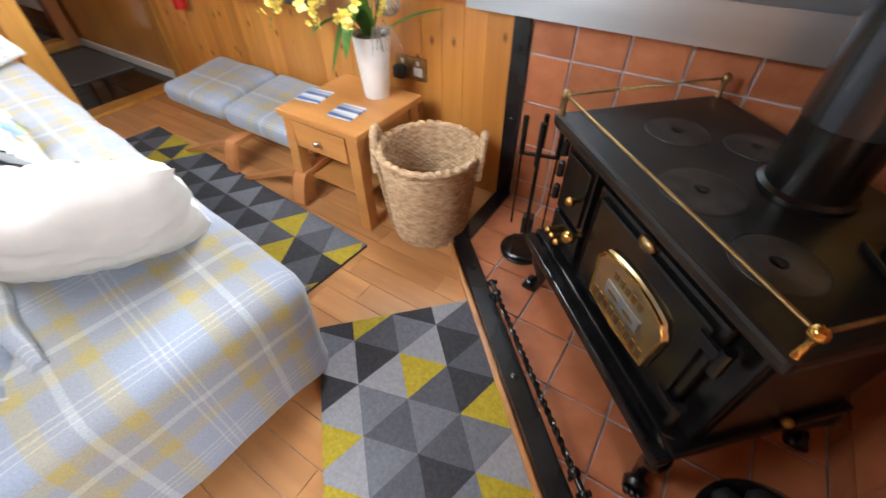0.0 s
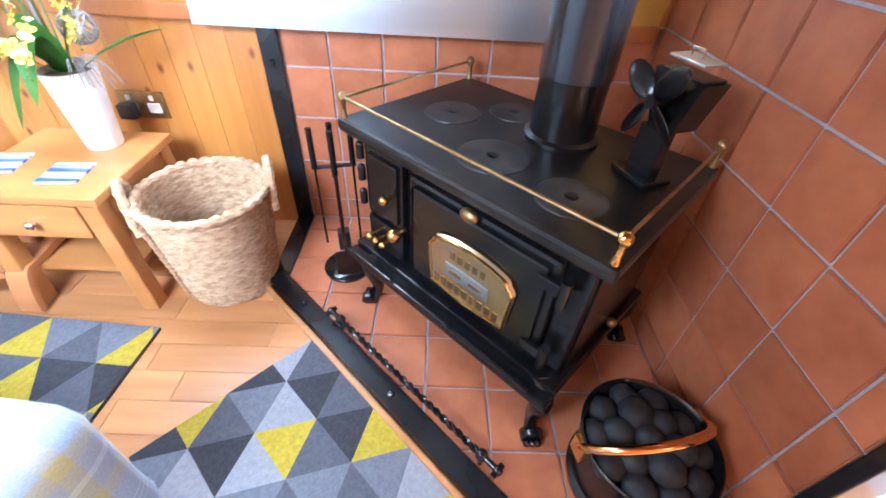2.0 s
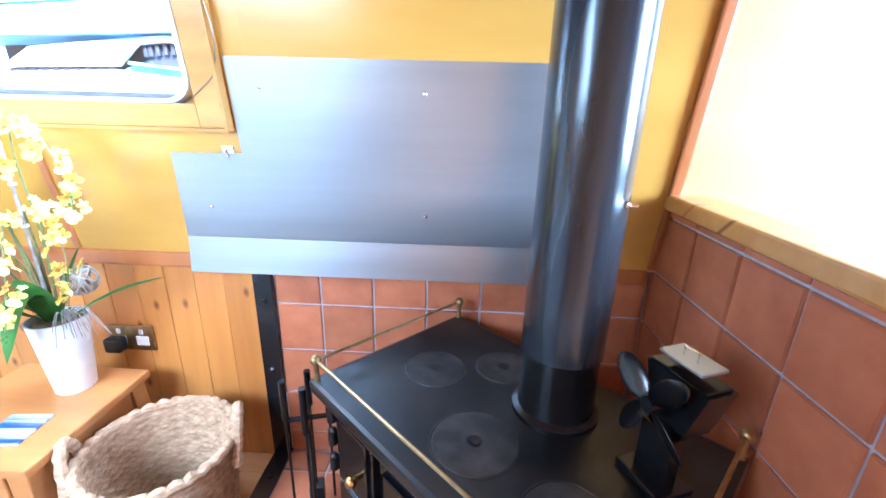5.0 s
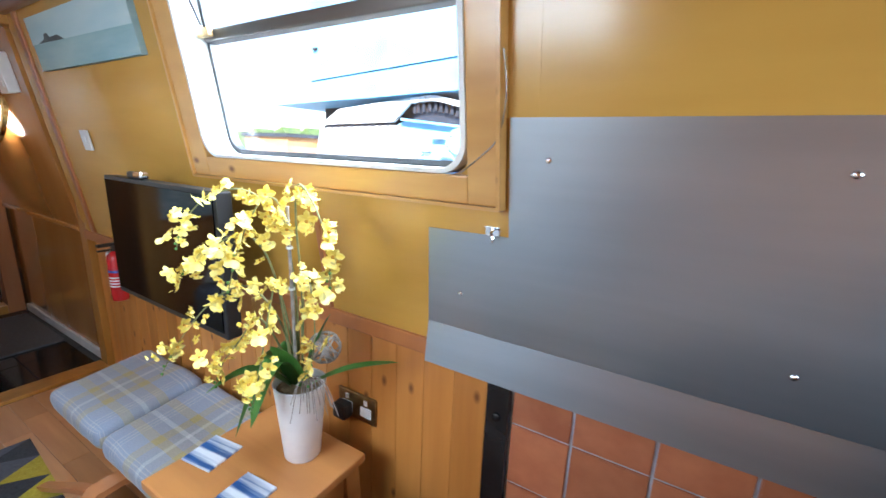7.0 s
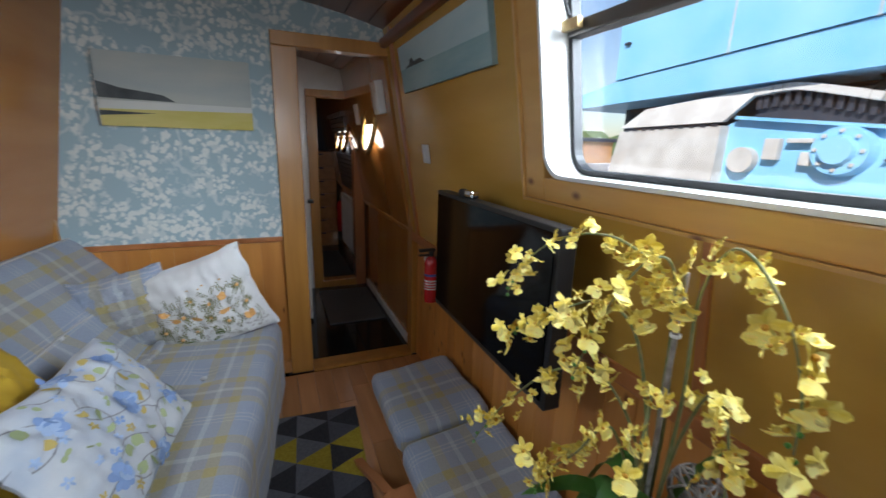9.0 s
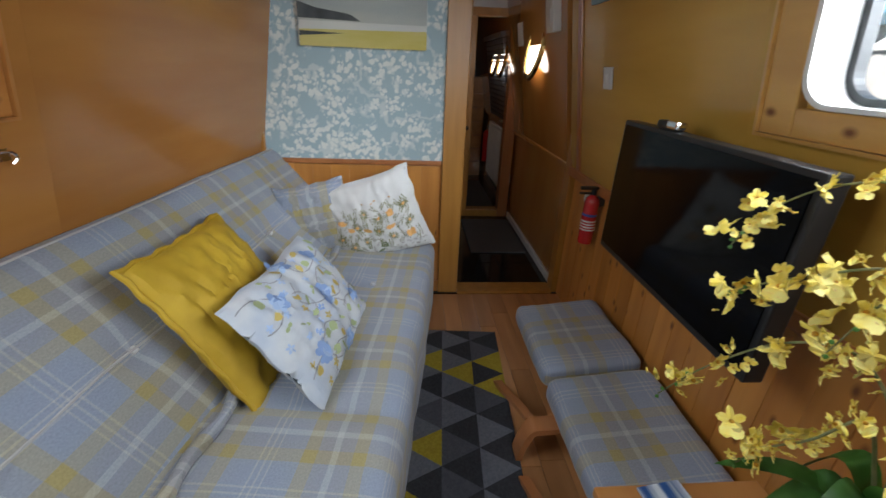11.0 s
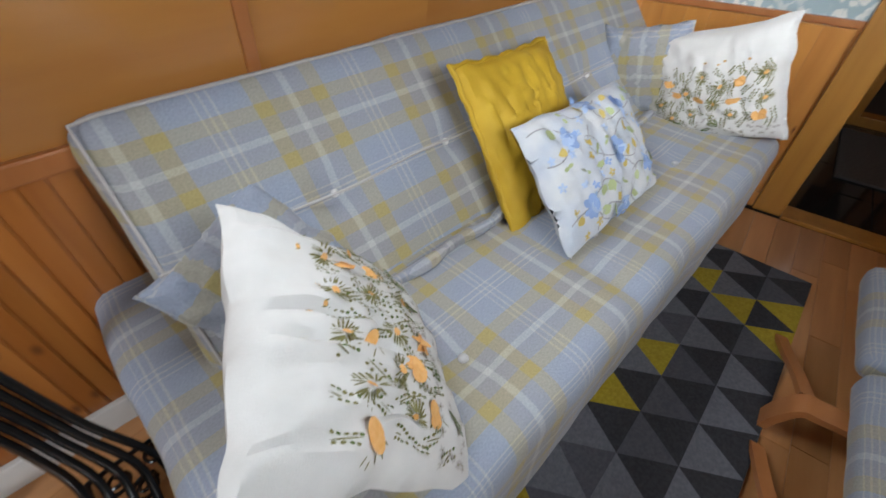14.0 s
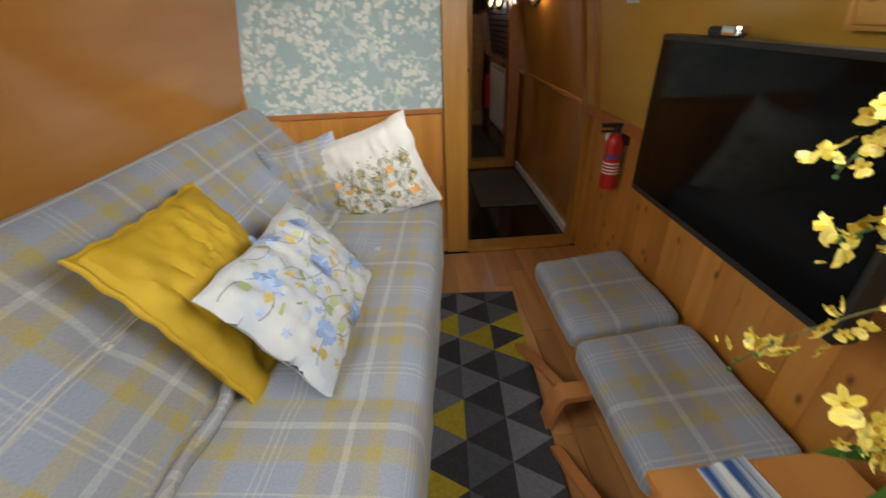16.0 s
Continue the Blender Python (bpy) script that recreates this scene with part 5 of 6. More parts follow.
BLOOMS = [blossom_mesh(s) for s in range(6)]
STEMS = [
    [(0.0, 0.0, 0.20), (-0.01, 0.0, 0.40), (-0.02, -0.01, 0.57), (-0.09, -0.04, 0.635), (-0.18, -0.07, 0.62), (-0.25, -0.09, 0.56), (-0.275, -0.10, 0.50)],
    [(0.01, 0.0, 0.20), (0.02, 0.0, 0.42), (0.02, -0.01, 0.58), (0.07, -0.04, 0.66), (0.13, -0.05, 0.62), (0.165, -0.055, 0.55), (0.175, -0.06, 0.49)],
    [(-0.01, -0.01, 0.20), (-0.02, -0.02, 0.34), (-0.08, -0.05, 0.43), (-0.14, -0.09, 0.41), (-0.19, -0.14, 0.33), (-0.225, -0.175, 0.245)],
    [(0.0, -0.01, 0.20), (0.0, -0.03, 0.36), (0.02, -0.06, 0.46), (0.05, -0.10, 0.42), (0.06, -0.13, 0.32), (0.055, -0.14, 0.27), (0.05, -0.145, 0.24)],
    [(0.0, 0.0, 0.20), (-0.01, -0.02, 0.38), (-0.03, -0.05, 0.52), (-0.08, -0.07, 0.55), (-0.13, -0.10, 0.52), (-0.18, -0.12, 0.48), (-0.21, -0.13, 0.45)],
    [(0.01, 0.0, 0.20), (0.03, -0.01, 0.36), (0.07, -0.03, 0.48), (0.11, -0.05, 0.47), (0.13, -0.06, 0.38), (0.12, -0.07, 0.28)],
    [(0.0, -0.01, 0.20), (-0.02, -0.03, 0.30), (-0.03, -0.07, 0.38), (-0.04, -0.11, 0.34), (-0.07, -0.13, 0.29), (-0.09, -0.135, 0.24)],
    [(0.0, 0.0, 0.20), (0.0, 0.0, 0.40), (-0.01, -0.02, 0.60), (-0.03, -0.05, 0.62), (-0.06, -0.08, 0.54), (-0.08, -0.10, 0.44)],
]
for si, pts in enumerate(STEMS):
    pts = [(x * 1.08 + 0.02 * max(0, z - 0.3), y * 1.15, 0.2 + (z - 0.2) * 1.12) for x, y, z in pts]
    line = spline(pts, 8)
    st = part("stem", tube(bmesh.new(), line, [0.0032 - 0.0022 * i / len(line) for i in range(len(line))], 6), STEM, plant, smooth=True)
    cnt = 32
    for i in range(cnt):
        t = 0.34 + 0.66 * i / (cnt - 1)
        p = line[min(len(line) - 1, int(t * (len(line) - 1)))]
        q = p + Vector((rng.uniform(-1, 1), rng.uniform(-1.2, 0.6), rng.uniform(-1, 0.7))) * 0.026
        q.z = max(q.z, 0.27 + 0.05 * rng.random())
        o = bpy.data.objects.new("blossom", rng.choice(BLOOMS))
        scene.collection.objects.link(o)
        o.parent = st
        face = Vector((rng.uniform(-1.1, 1.1), rng.uniform(-1.1, 0.4), rng.uniform(-0.8, 0.7)))
        s = rng.choice((0.45, 0.55, 0.6, 0.7, 0.85, 1.0)) * (0.55 if i >= cnt - 2 else 1)
        o.matrix_basis = Matrix.Translation(q) @ face.to_track_quat("Z", "Y").to_matrix().to_4x4() @ Matrix.Rotation(rng.uniform(-0.6, 0.6), 4, "Z") @ Matrix.Diagonal((s, s, s, 1))
    bm = bmesh.new()
    for i in range(4):
        p = line[-1 - 2 * i] + Vector((0.004 * (-1) ** i, -0.004, -0.003))
        ball(bm, p, 0.0035, 6)
    tagged(part("bud", bm, LEAF, st), kind="stuff")
part("stake", rod(bmesh.new(), (0.004, -0.012, 0.19), (0.006, -0.016, 0.66), 0.0042, n=8), TWIG, plant, "thin grey bamboo stake")
for z in (0.46, 0.56):
    part("tie", turned(bmesh.new(), [(0.0075, z), (0.008, z + 0.003), (0.0075, z + 0.006)], 10, (0.005, -0.014, 0)), LABELW, plant, "white plastic tie")
wb = bmesh.new()
for i in range(14):
    ax = Vector((rng.uniform(-1, 1), rng.uniform(-1, 1), rng.uniform(-1, 1))).normalized()
    m = Matrix.Translation((0.045, 0.045, 0.30)) @ ax.to_track_quat("Z", "Y").to_matrix().to_4x4()
    ringpts = [m @ Vector((0.040 * math.cos(a), 0.040 * math.sin(a), 0)) for a in [2 * math.pi * k / 20 for k in range(21)]]
    tube(wb, ringpts, 0.0022, 5)
part("wicker_ball", wb, TWIG, plant, "grey wicker ball tucked into the pot", True)
bm = bmesh.new()
for i in range(16):
    a = rng.uniform(-0.9, 1.2)
    L = rng.uniform(0.06, 0.12)
    tube(bm, spline([(0.03, 0, 0.205), (0.03 + L * 0.5 * math.cos(a), -0.5 * L * abs(math.sin(a)), 0.25), (0.03 + L * math.cos(a), -L * abs(math.sin(a)), 0.20 + rng.uniform(-0.03, 0.02))], 4), 0.0011, 4)
part("dry_grass", bm, TWIG, plant)

basket = thing("log_basket", "tall woven seagrass basket with two loop handles on the floor", "basket", pose(-0.322, -0.318, 0))
H_B, R0, R1 = 0.335, 0.135, 0.172
bm = bmesh.new()
n, rows = 176, 110
prof = []
for j in range(rows + 1):
    t = j / rows
    prof.append((R0 + (R1 - R0) * t ** 0.9, 0.004 + H_B * t))
for j in range(rows + 1):
    t = 1 - j / rows
    prof.append((R0 + (R1 - R0) * t ** 0.9 - 0.012, 0.010 + (H_B - 0.004) * t))
def weave(a, j):
    jj = j if j <= rows else 2 * rows + 1 - j
    k = jj // 3
    return 0.0020 * math.sin(44 * a + (math.pi if k % 2 else 0) + 0.5 * noise.noise(Vector((k, a, 0)))) + 0.0022 * math.sin(jj / 3 * 2 * math.pi) + 0.003 * noise.noise(Vector((6 * a, jj * 0.5, 2)))
turned(bm, prof, n, wobble=weave)
turned(bm, [(R0 - 0.012, 0.010), (0.0, 0.012)], n)
part("woven_wall", bm, BASKET, basket, smooth=True)
bm = bmesh.new()
pts = [Vector(((R1 - 0.004) * math.cos(a), (R1 - 0.004) * math.sin(a), H_B + 0.006 + 0.003 * math.sin(30 * a))) for a in [2 * math.pi * k / 160 for k in range(161)]]
tube(bm, pts, [0.012 + 0.0022 * math.sin(k * 1.4) for k in range(161)], 8)
part("braided_rim", bm, BASKET, basket, smooth=True)
for a0 in (205, 25):
    bm = bmesh.new()
    pts = []
    for k in range(25):
        t = k / 24
        a = radians(a0 - 22 + 44 * t)
        pts.append(Vector(((R1 + 0.010) * math.cos(a), (R1 + 0.010) * math.sin(a), H_B - 0.06 + 0.125 * math.sin(math.pi * t))))
    tube(bm, pts, [0.013 + 0.002 * math.sin(k * 2.1) for k in range(25)], 8)
    part("loop_handle", bm, BASKET, basket, smooth=True)
for a0 in (190, 226):
    bm = bmesh.new()
    a = radians(a0)
    pts = [Vector(((R0 + (R1 - R0) * t + 0.006) * math.cos(a + 0.1 * t), (R0 + (R1 - R0) * t + 0.006) * math.sin(a + 0.1 * t), 0.01 + 0.30 * t)) for t in [k / 30 for k in range(31)]]
    tube(bm, pts, [0.0075 + 0.002 * math.sin(k * 2.2) for k in range(31)], 6)
    part("rib_cord", bm, BASKET, basket, smooth=True)

sock = thing("wall_socket", "double brass-plated socket with white switches on the pine wall", "socket", pose(-0.615, -0.001, 0.445))
part("plate", bx(-0.073, 0.073, -0.008, 0, -0.043, 0.043, bevel=0.003), OLDBRASS, sock)
for x in (-0.036, 0.036):
    part("insert", bx(x - 0.020, x + 0.020, -0.0105, -0.0082, -0.024, 0.008, bevel=0.002), WHITE, sock)
    part("switch", bx(x - 0.006, x + 0.006, -0.0125, -0.0082, 0.016, 0.032, bevel=0.001), WHITE, sock)
part("plug", bx(-0.062, -0.012, -0.048, -0.0107, -0.035, 0.012, bevel=0.008), BLACKPL, sock)


def soft_box(x0, x1, y0, y1, z0, z1, r, cell=0.03, seed=0, bumps=(), amp=0.006, uvo=(0, 0), uvs=(1, 1)):
    """A rounded cushion block with gentle unevenness; bumps: (x, y, depth, radius) pressed into the top."""
    bm = bmesh.new()
    lo, hi = Vector((x0, y0, z0)), Vector((x1, y1, z1))
    ns = [max(4, round((hi - lo)[i] / cell)) for i in range(3)]
    lay = bm.loops.layers.uv.new("UVMap")

    def put(p):
        q = Vector([min(max(p[i], lo[i] + r), hi[i] - r) for i in range(3)])
        d = p - q
        if d.length > 1e-9:
            m = max(abs(d[0]), abs(d[1]), abs(d[2]))
            p = q + d.normalized() * r if m > 0 else p
        nn = noise.noise(p * 4 + Vector((seed, 0, 0))) + 0.5 * noise.noise(p * 11 + Vector((0, seed, 0)))
        p = p + (p - (lo + hi) / 2).normalized() * amp * nn
        for bx_, by_, dep, rad in bumps:
            if p.z > (z0 + z1) / 2:
                p.z -= dep * math.exp(-((p.x - bx_) ** 2 + (p.y - by_) ** 2) / rad**2)
        return p

    for ax in range(3):
        i, j = (ax + 1) % 3, (ax + 2) % 3
        for side in (0, 1):
            g = []
            for a in range(ns[i] + 1):
                col = []
                for b in range(ns[j] + 1):
                    p = Vector((0, 0, 0))
                    p[ax] = hi[ax] if side else lo[ax]
                    p[i] = lo[i] + (hi[i] - lo[i]) * a / ns[i]
                    p[j] = lo[j] + (hi[j] - lo[j]) * b / ns[j]
                    if ax == 2:
                        uv = (p.x, p.y)
                    elif ax == 1:
                        uv = (p.x, p.y + (1 if side else -1) * (z1 - p.z))
                    else:
                        uv = (p.x + (1 if side else -1) * (z1 - p.z), p.y)
                    col.append((bm.verts.new(put(p)), ((uv[0] + uvo[0]) * uvs[0], (uv[1] + uvo[1]) * uvs[1])))
                g.append(col)
            for a in range(ns[i]):
                for b in range(ns[j]):
                    q = [g[a][b], g[a + 1][b], g[a + 1][b + 1], g[a][b + 1]]
                    if not side:
                        q = q[::-1]
                    f = bm.faces.new([v for v, _ in q])
                    for l, (_, uv) in zip(f.loops, q):
                        l[lay].uv = uv
    bmesh.ops.remove_doubles(bm, verts=bm.verts, dist=0.0004)
    return bm


stool = thing("footstool", "low bentwood footstool with two grey plaid cushion pads", "footstool", pose(-1.41, -0.215, 0))
tilt = Matrix.Translation((0, 0, 0.215)) @ Matrix.Rotation(radians(6), 4, "X")
for x0, x1, lab in ((-0.445, -0.005, 1), (0.02, 0.475, 2)):
    bm = soft_box(x0, x1, -0.178, 0.19, -0.045, 0.050, 0.035, 0.03, lab, amp=0.008, uvo=((0.22, -0.28)[lab - 1], 0.02))
    bmesh.ops.transform(bm, matrix=tilt, verts=bm.verts)
    part("seat_pad", bm, PLAID, stool, "grey and mustard plaid pad", True)
for x in (0.13, 0.565):
    bm = bmesh.new()
    pts = spline([(x, 0.15, 0.0085), (x, 0.16, 0.06), (x, 0.13, 0.145), (x, 0.0, 0.150), (x, -0.20, 0.135), (x, -0.245, 0.128), (x, -0.272, 0.06), (x, -0.280, 0.010)], 6)
    rows = []
    for i, p in enumerate(pts):
        dd = (pts[min(i + 1, len(pts) - 1)] - pts[max(i - 1, 0)]).normalized()
        nn = Vector((1, 0, 0)).cross(dd)
        rows.append([bm.verts.new(p + Vector((sx * 0.030, 0, 0)) + nn * sz * 0.010) for sx, sz in ((-1, -1), (1, -1), (1, 1), (-1, 1))])
    for a, b in zip(rows, rows[1:]):
        for k in range(4):
            bm.faces.new((a[k], a[(k + 1) % 4], b[(k + 1) % 4], b[k]))
    bm.faces.new(rows[0][::-1])
    bm.faces.new(rows[-1])
    part("bent_leg", bm, BENT, stool, "curved laminated birch leg", True)
    bm = bmesh.new()
    pts = spline([(x - 0.034, -0.240, 0.126), (x - 0.12, -0.252, 0.100), (x - 0.24, -0.268, 0.050), (x - 0.345, -0.280, 0.010)], 5)
    rows = [[bm.verts.new(p + Vector((0, sy * 0.016, sz * 0.009))) for sy, sz in ((-1, -1), (1, -1), (1, 1), (-1, 1))] for p in pts]
    for a, b in zip(rows, rows[1:]):
        for k in range(4):
            bm.faces.new((a[k], a[(k + 1) % 4], b[(k + 1) % 4], b[k]))
    bm.faces.new(rows[0][::-1])
    bm.faces.new(rows[-1])
    bmesh.ops.recalc_face_normals(bm, faces=bm.faces)
    part("sloping_brace", bm, BENT, stool, "thin bent strip running down to the floor")
for y in (-0.13, 0.12):
    part("cross_rail", bx(-0.46, 0.555, y - 0.012, y + 0.012, 0.150, 0.172, bevel=0.003), BENT, stool)

tv = thing("television", "flat black television hung on the wall above the footstool", "television", pose(-1.235, -0.20, 0.658, 0, 0, -1))
part("casing", bx(-0.342, 0.342, -0.012, 0.032, 0, 0.412, bevel=0.005), BLACKPL, tv)
part("screen", bx(-0.328, 0.328, -0.0155, -0.0125, 0.020, 0.400), SCREEN, tv, "dark reflective screen")
part("back_bulge", bx(-0.20, 0.20, 0.032, 0.075, 0.06, 0.32, bevel=0.01), BLACKPL, tv)
part("wall_bracket", bx(-0.06, 0.06, 0.075, 0.185, 0.12, 0.24, bevel=0.004), BLACKPL, tv)
cam_bar = thing("sensor_bar", "small silver and black device on top of the television", "device", pose(-1.37, -0.19, 1.070))
part("device_body", bx(-0.045, 0.045, -0.014, 0.014, 0, 0.022, bevel=0.009), BLACKPL, cam_bar)
part("silver_cap", bx(0.0, 0.05, -0.0155, 0.0155, 0.004, 0.024, bevel=0.007), CHROME, cam_bar)

ext = thing("fire_extinguisher", "small red fire extinguisher hung on the wall by the doorway", "fire extinguisher", pose(-2.015, -0.055, 0.478) @ Matrix.Diagonal((0.88, 0.88, 0.88, 1)))
part("cylinder", turned(bmesh.new(), [(0.0, 0.0), (0.034, 0.0), (0.0365, 0.008), (0.0365, 0.215), (0.032, 0.238), (0.018, 0.252), (0.014, 0.258), (0.0, 0.258)], 28), RED, ext, smooth=True)
part("label_panel", turned(bmesh.new(), [(0.0369, 0.075), (0.0369, 0.128)], 28), LABELW, ext)
part("label_band", turned(bmesh.new(), [(0.0371, 0.150), (0.0371, 0.163)], 28), LABELB, ext)
for i in range(3):
    part("label_bar", turned(bmesh.new(), [(0.0373, 0.082 + i * 0.015), (0.0373, 0.090 + i * 0.015)], 28), RED, ext)
bm = bmesh.new()
rod(bm, (0, 0, 0.258), (0, 0, 0.285), 0.014)
box(bm, -0.012, 0.012, -0.07, 0.02, 0.285, 0.300, bevel=0.003)
box(bm, -0.010, 0.010, -0.07, 0.0, 0.262, 0.270, bevel=0.002)
part("valve_handle", bm, BLACKPL, ext)
bm = bmesh.new()
ball(bm, (-0.055, -0.005, 0.225), 0.022, 12, (0.6, 0.7, 1.3))
part("tag", bm, LABELW, ext, "white plastic tag")
part("wall_hook", bx(-0.012, 0.012, 0.03, 0.061, 0.20, 0.29), BLACKPL, ext)


def canvas(name, label, w, h, m, bands, thick=0.03):
    """A canvas picture made of painted bands: (x0, x1, z0, z1, material) in shares of its size."""
    c = thing(name, label, "painting", m)
    part("canvas", bx(-w / 2, w / 2, 0.002, thick, -h / 2, h / 2, bevel=0.002), bands[0], c)
    for i, (pts, mm) in enumerate(bands[1]):
        bm = bmesh.new()
        bm.faces.new([bm.verts.new((x * w, -0.0002 * i, z * h)) for x, z in pts])
        bm.normal_update()
        part("painted_band", bm, mm, c)
    return c


P_SKY = mat("painted_grey_sky", (0.36, 0.40, 0.40), 0.8, 0, (0.46, 0.47, 0.42), (2, 2, 8), bump=0.2, bump_scale=120)
P_SEA = mat("painted_teal_sea", (0.20, 0.34, 0.38), 0.8, 0, (0.34, 0.46, 0.47), (2, 2, 12), bump=0.2, bump_scale=120)
P_SAND = mat("painted_yellow_sand", (0.50, 0.42, 0.10), 0.8, 0, (0.58, 0.50, 0.18), (3, 3, 12), bump=0.2, bump_scale=120)
P_LAND = mat("painted_dark_headland", (0.045, 0.05, 0.055), 0.8, 0, (0.09, 0.10, 0.10), (9, 9, 9), bump=0.2, bump_scale=120)
P_SURF = mat("painted_pale_surf", (0.52, 0.54, 0.52), 0.8, 0, (0.60, 0.60, 0.56), (3, 3, 12), bump=0.2, bump_scale=120)
canvas("beach_painting", "wide canvas of a grey beach with yellow sand", 0.555, 0.285, pose(-2.37, -1.070, 1.40, 0, 0, 90), (P_SKY, [
    ([(-0.5, -0.5), (0.5, -0.5), (0.5, -0.24), (-0.5, -0.27)], P_SAND),
    ([(-0.5, -0.27), (0.5, -0.24), (0.5, -0.16), (-0.5, -0.15)], P_SURF),
    ([(-0.5, -0.12), (-0.02, -0.14), (-0.10, -0.05), (-0.24, -0.01), (-0.36, 0.02), (-0.5, 0.10)], P_LAND),
    ([(-0.5, -0.36), (-0.15, -0.31), (-0.5, -0.29)], P_LAND)]), 0.028)
canvas("coast_painting", "wide pale blue canvas of a distant coast", 0.81, 0.185, pose(-1.735, -0.171, 1.53, math.degrees(math.atan(0.16)), 0, 0), (P_SEA, [
    ([(-0.5, 0.0), (0.5, -0.05), (0.5, 0.5), (-0.5, 0.5)], mat("painted_blue_sky", (0.38, 0.52, 0.56), 0.8, 0, (0.50, 0.60, 0.60), (2, 2, 8), bump=0.2, bump_scale=120)),
    ([(-0.42, 0.0), (-0.12, -0.02), (-0.18, 0.08), (-0.27, 0.07), (-0.29, 0.15), (-0.33, 0.15), (-0.34, 0.06)], P_LAND)]), 0.026)
sw = thing("light_switch", "cream light switch on the veneered wall", "switch", pose(-1.985, -0.0765 - 0.021, 1.18, 9, 0, 0))
part("plate", bx(-0.035, 0.035, -0.008, 0, -0.04, 0.04, bevel=0.003), C_CREAM, sw)
part("rocker", bx(-0.008, 0.008, -0.012, -0.0085, -0.014, 0.014, bevel=0.001), WHITE, sw)
for m_, nm in ((pose(-0.185, -0.0715, 1.041, 9, 0, 0), 1), (WB @ pose(1.20, 0.064, 1.0, -9, 0, 180), 2)):
    hk = thing("cable_clip", "small clear and chrome clip on the wall", "hook", m_, group="wall clips")
    part("clip_plate", bx(-0.016, 0.016, -0.004, 0, -0.012, 0.012, bevel=0.001), CHROME, hk)
    part("clip_hook", tube(bmesh.new(), spline([(0, -0.004, 0.006), (0.006, -0.02, 0.004), (0.010, -0.024, -0.008), (0.004, -0.016, -0.018)], 4), 0.0028, 6), CHROME, hk)
cable = thing("thin_cable", "thin pale cable trailing over the window surround", "cable")
part("wire", tube(bmesh.new(), spline([(-0.155, -0.148, 1.36), (-0.150, -0.135, 1.29), (-0.165, -0.125, 1.22), (-0.20, -0.122, 1.185), (-0.24, -0.118, 1.155)], 6), 0.0013, 5), ALU, cable)
cl = thing("cable_loop", "white cable loop hanging by the sofa window", "cable", WB)
part("wire", tube(bmesh.new(), [(1.06 + 0.02 * math.cos(a), 0.102, 1.30 + 0.035 * math.sin(a)) for a in [2 * math.pi * k / 24 for k in range(40)]], 0.002, 5), WHITE, cl)

# ---- sofa side ----
SOFA = pose(-2.2, -0.735, 0, 0, 0, -6.8)
sofa = thing("sofa_bed", "long click-clack sofa bed in grey, blue and mustard plaid wool", "sofa", SOFA)
dips = [(1.52, -0.20, 0.022, 0.05), (0.98, -0.22, 0.022, 0.05), (0.45, -0.22, 0.022, 0.05)]
dips += [(1.12, -0.03 - 0.03 * i, 0.010, 0.03) for i in range(15)]
part("seat", soft_box(-0.02, 2.03, -0.97, 0.0, 0.025, 0.405, 0.055, 0.028, 3, dips, 0.010, (-1.20, 0.14), (0.33 / 0.315, 0.30 / 0.29)), PLAID, sofa, smooth=True)
bm = soft_box(-0.16, 1.89, -0.06, 0.06, 0.0, 0.575, 0.05, 0.028, 7, (), 0.009)
tp = Matrix.Translation((0, -0.455, 0.375)) @ Matrix.Rotation(radians(40), 4, "X") @ Matrix.Translation((0, -0.06, 0))
lay = bm.loops.layers.uv.active
for f in bm.faces:
    for l in f.loops:
        c = l.vert.co
        l[lay].uv = ((c.x - 1.487) * 0.33 / 0.345, c.z + c.y - 0.48)
for v in bm.verts:
    for x, z in ((0.40, 0.262), (0.77, 0.262), (1.14, 0.262), (1.50, 0.262)):
        if v.co.y > 0:
            v.co.y -= 0.026 * math.exp(-((v.co.x - x) ** 2 + (v.co.z - z) ** 2) / 0.05**2)
bmesh.ops.transform(bm, matrix=tp, verts=bm.verts)
part("backrest", bm, PLAID, sofa, smooth=True)
for x, y in ((1.52, -0.20), (0.98, -0.22), (0.45, -0.22)):
    b = bmesh.new()
    ball(b, (x, y, 0.388), 0.012, 12, (1, 1, 0.5))
    part("button", b, PLAID, sofa, smooth=True)
for x, z in ((0.40, 0.262), (0.77, 0.262), (1.14, 0.262), (1.50, 0.262)):
    b = bmesh.new()
    p = tp @ Vector((x, 0.042, z))
    ball(b, p, 0.010, 10)
    part("button", b, C_CREAM, sofa, "pale covered button", True)
bm = bmesh.new()
tube(bm, [tp @ Vector((-0.15 + 2.03 * i / 60, 0.0595 + 0.002 * math.sin(i * 0.8), 0.262 + 0.004 * math.sin(i * 0.5))) for i in range(61)], 0.0035, 6)
part("piping", bm, T_PALE, sofa, "pale piped seam across the backrest", True)
bm = bmesh.new()
tube(bm, [(tp @ Vector((1.872, 0.052, 0.03 + 0.52 * i / 20))) for i in range(21)] + [(tp @ Vector((1.872 - 2.0 * i / 40, 0.052, 0.556))) for i in range(1, 41)], 0.0032, 6)
part("piping", bm, T_PALE, sofa, "pale piped edge of the backrest", True)
bm = bmesh.new()
pts = [(0.0 + 1.85 * i / 40, -0.440 + 0.006 * math.sin(i * 1.3), 0.408 + 0.004 * math.sin(i * 0.9)) for i in range(41)]
tube(bm, pts, [0.020 + 0.004 * math.sin(i * 1.7) for i in range(41)], 10, 0.8)
lay = bm.loops.layers.uv.new("UVMap")
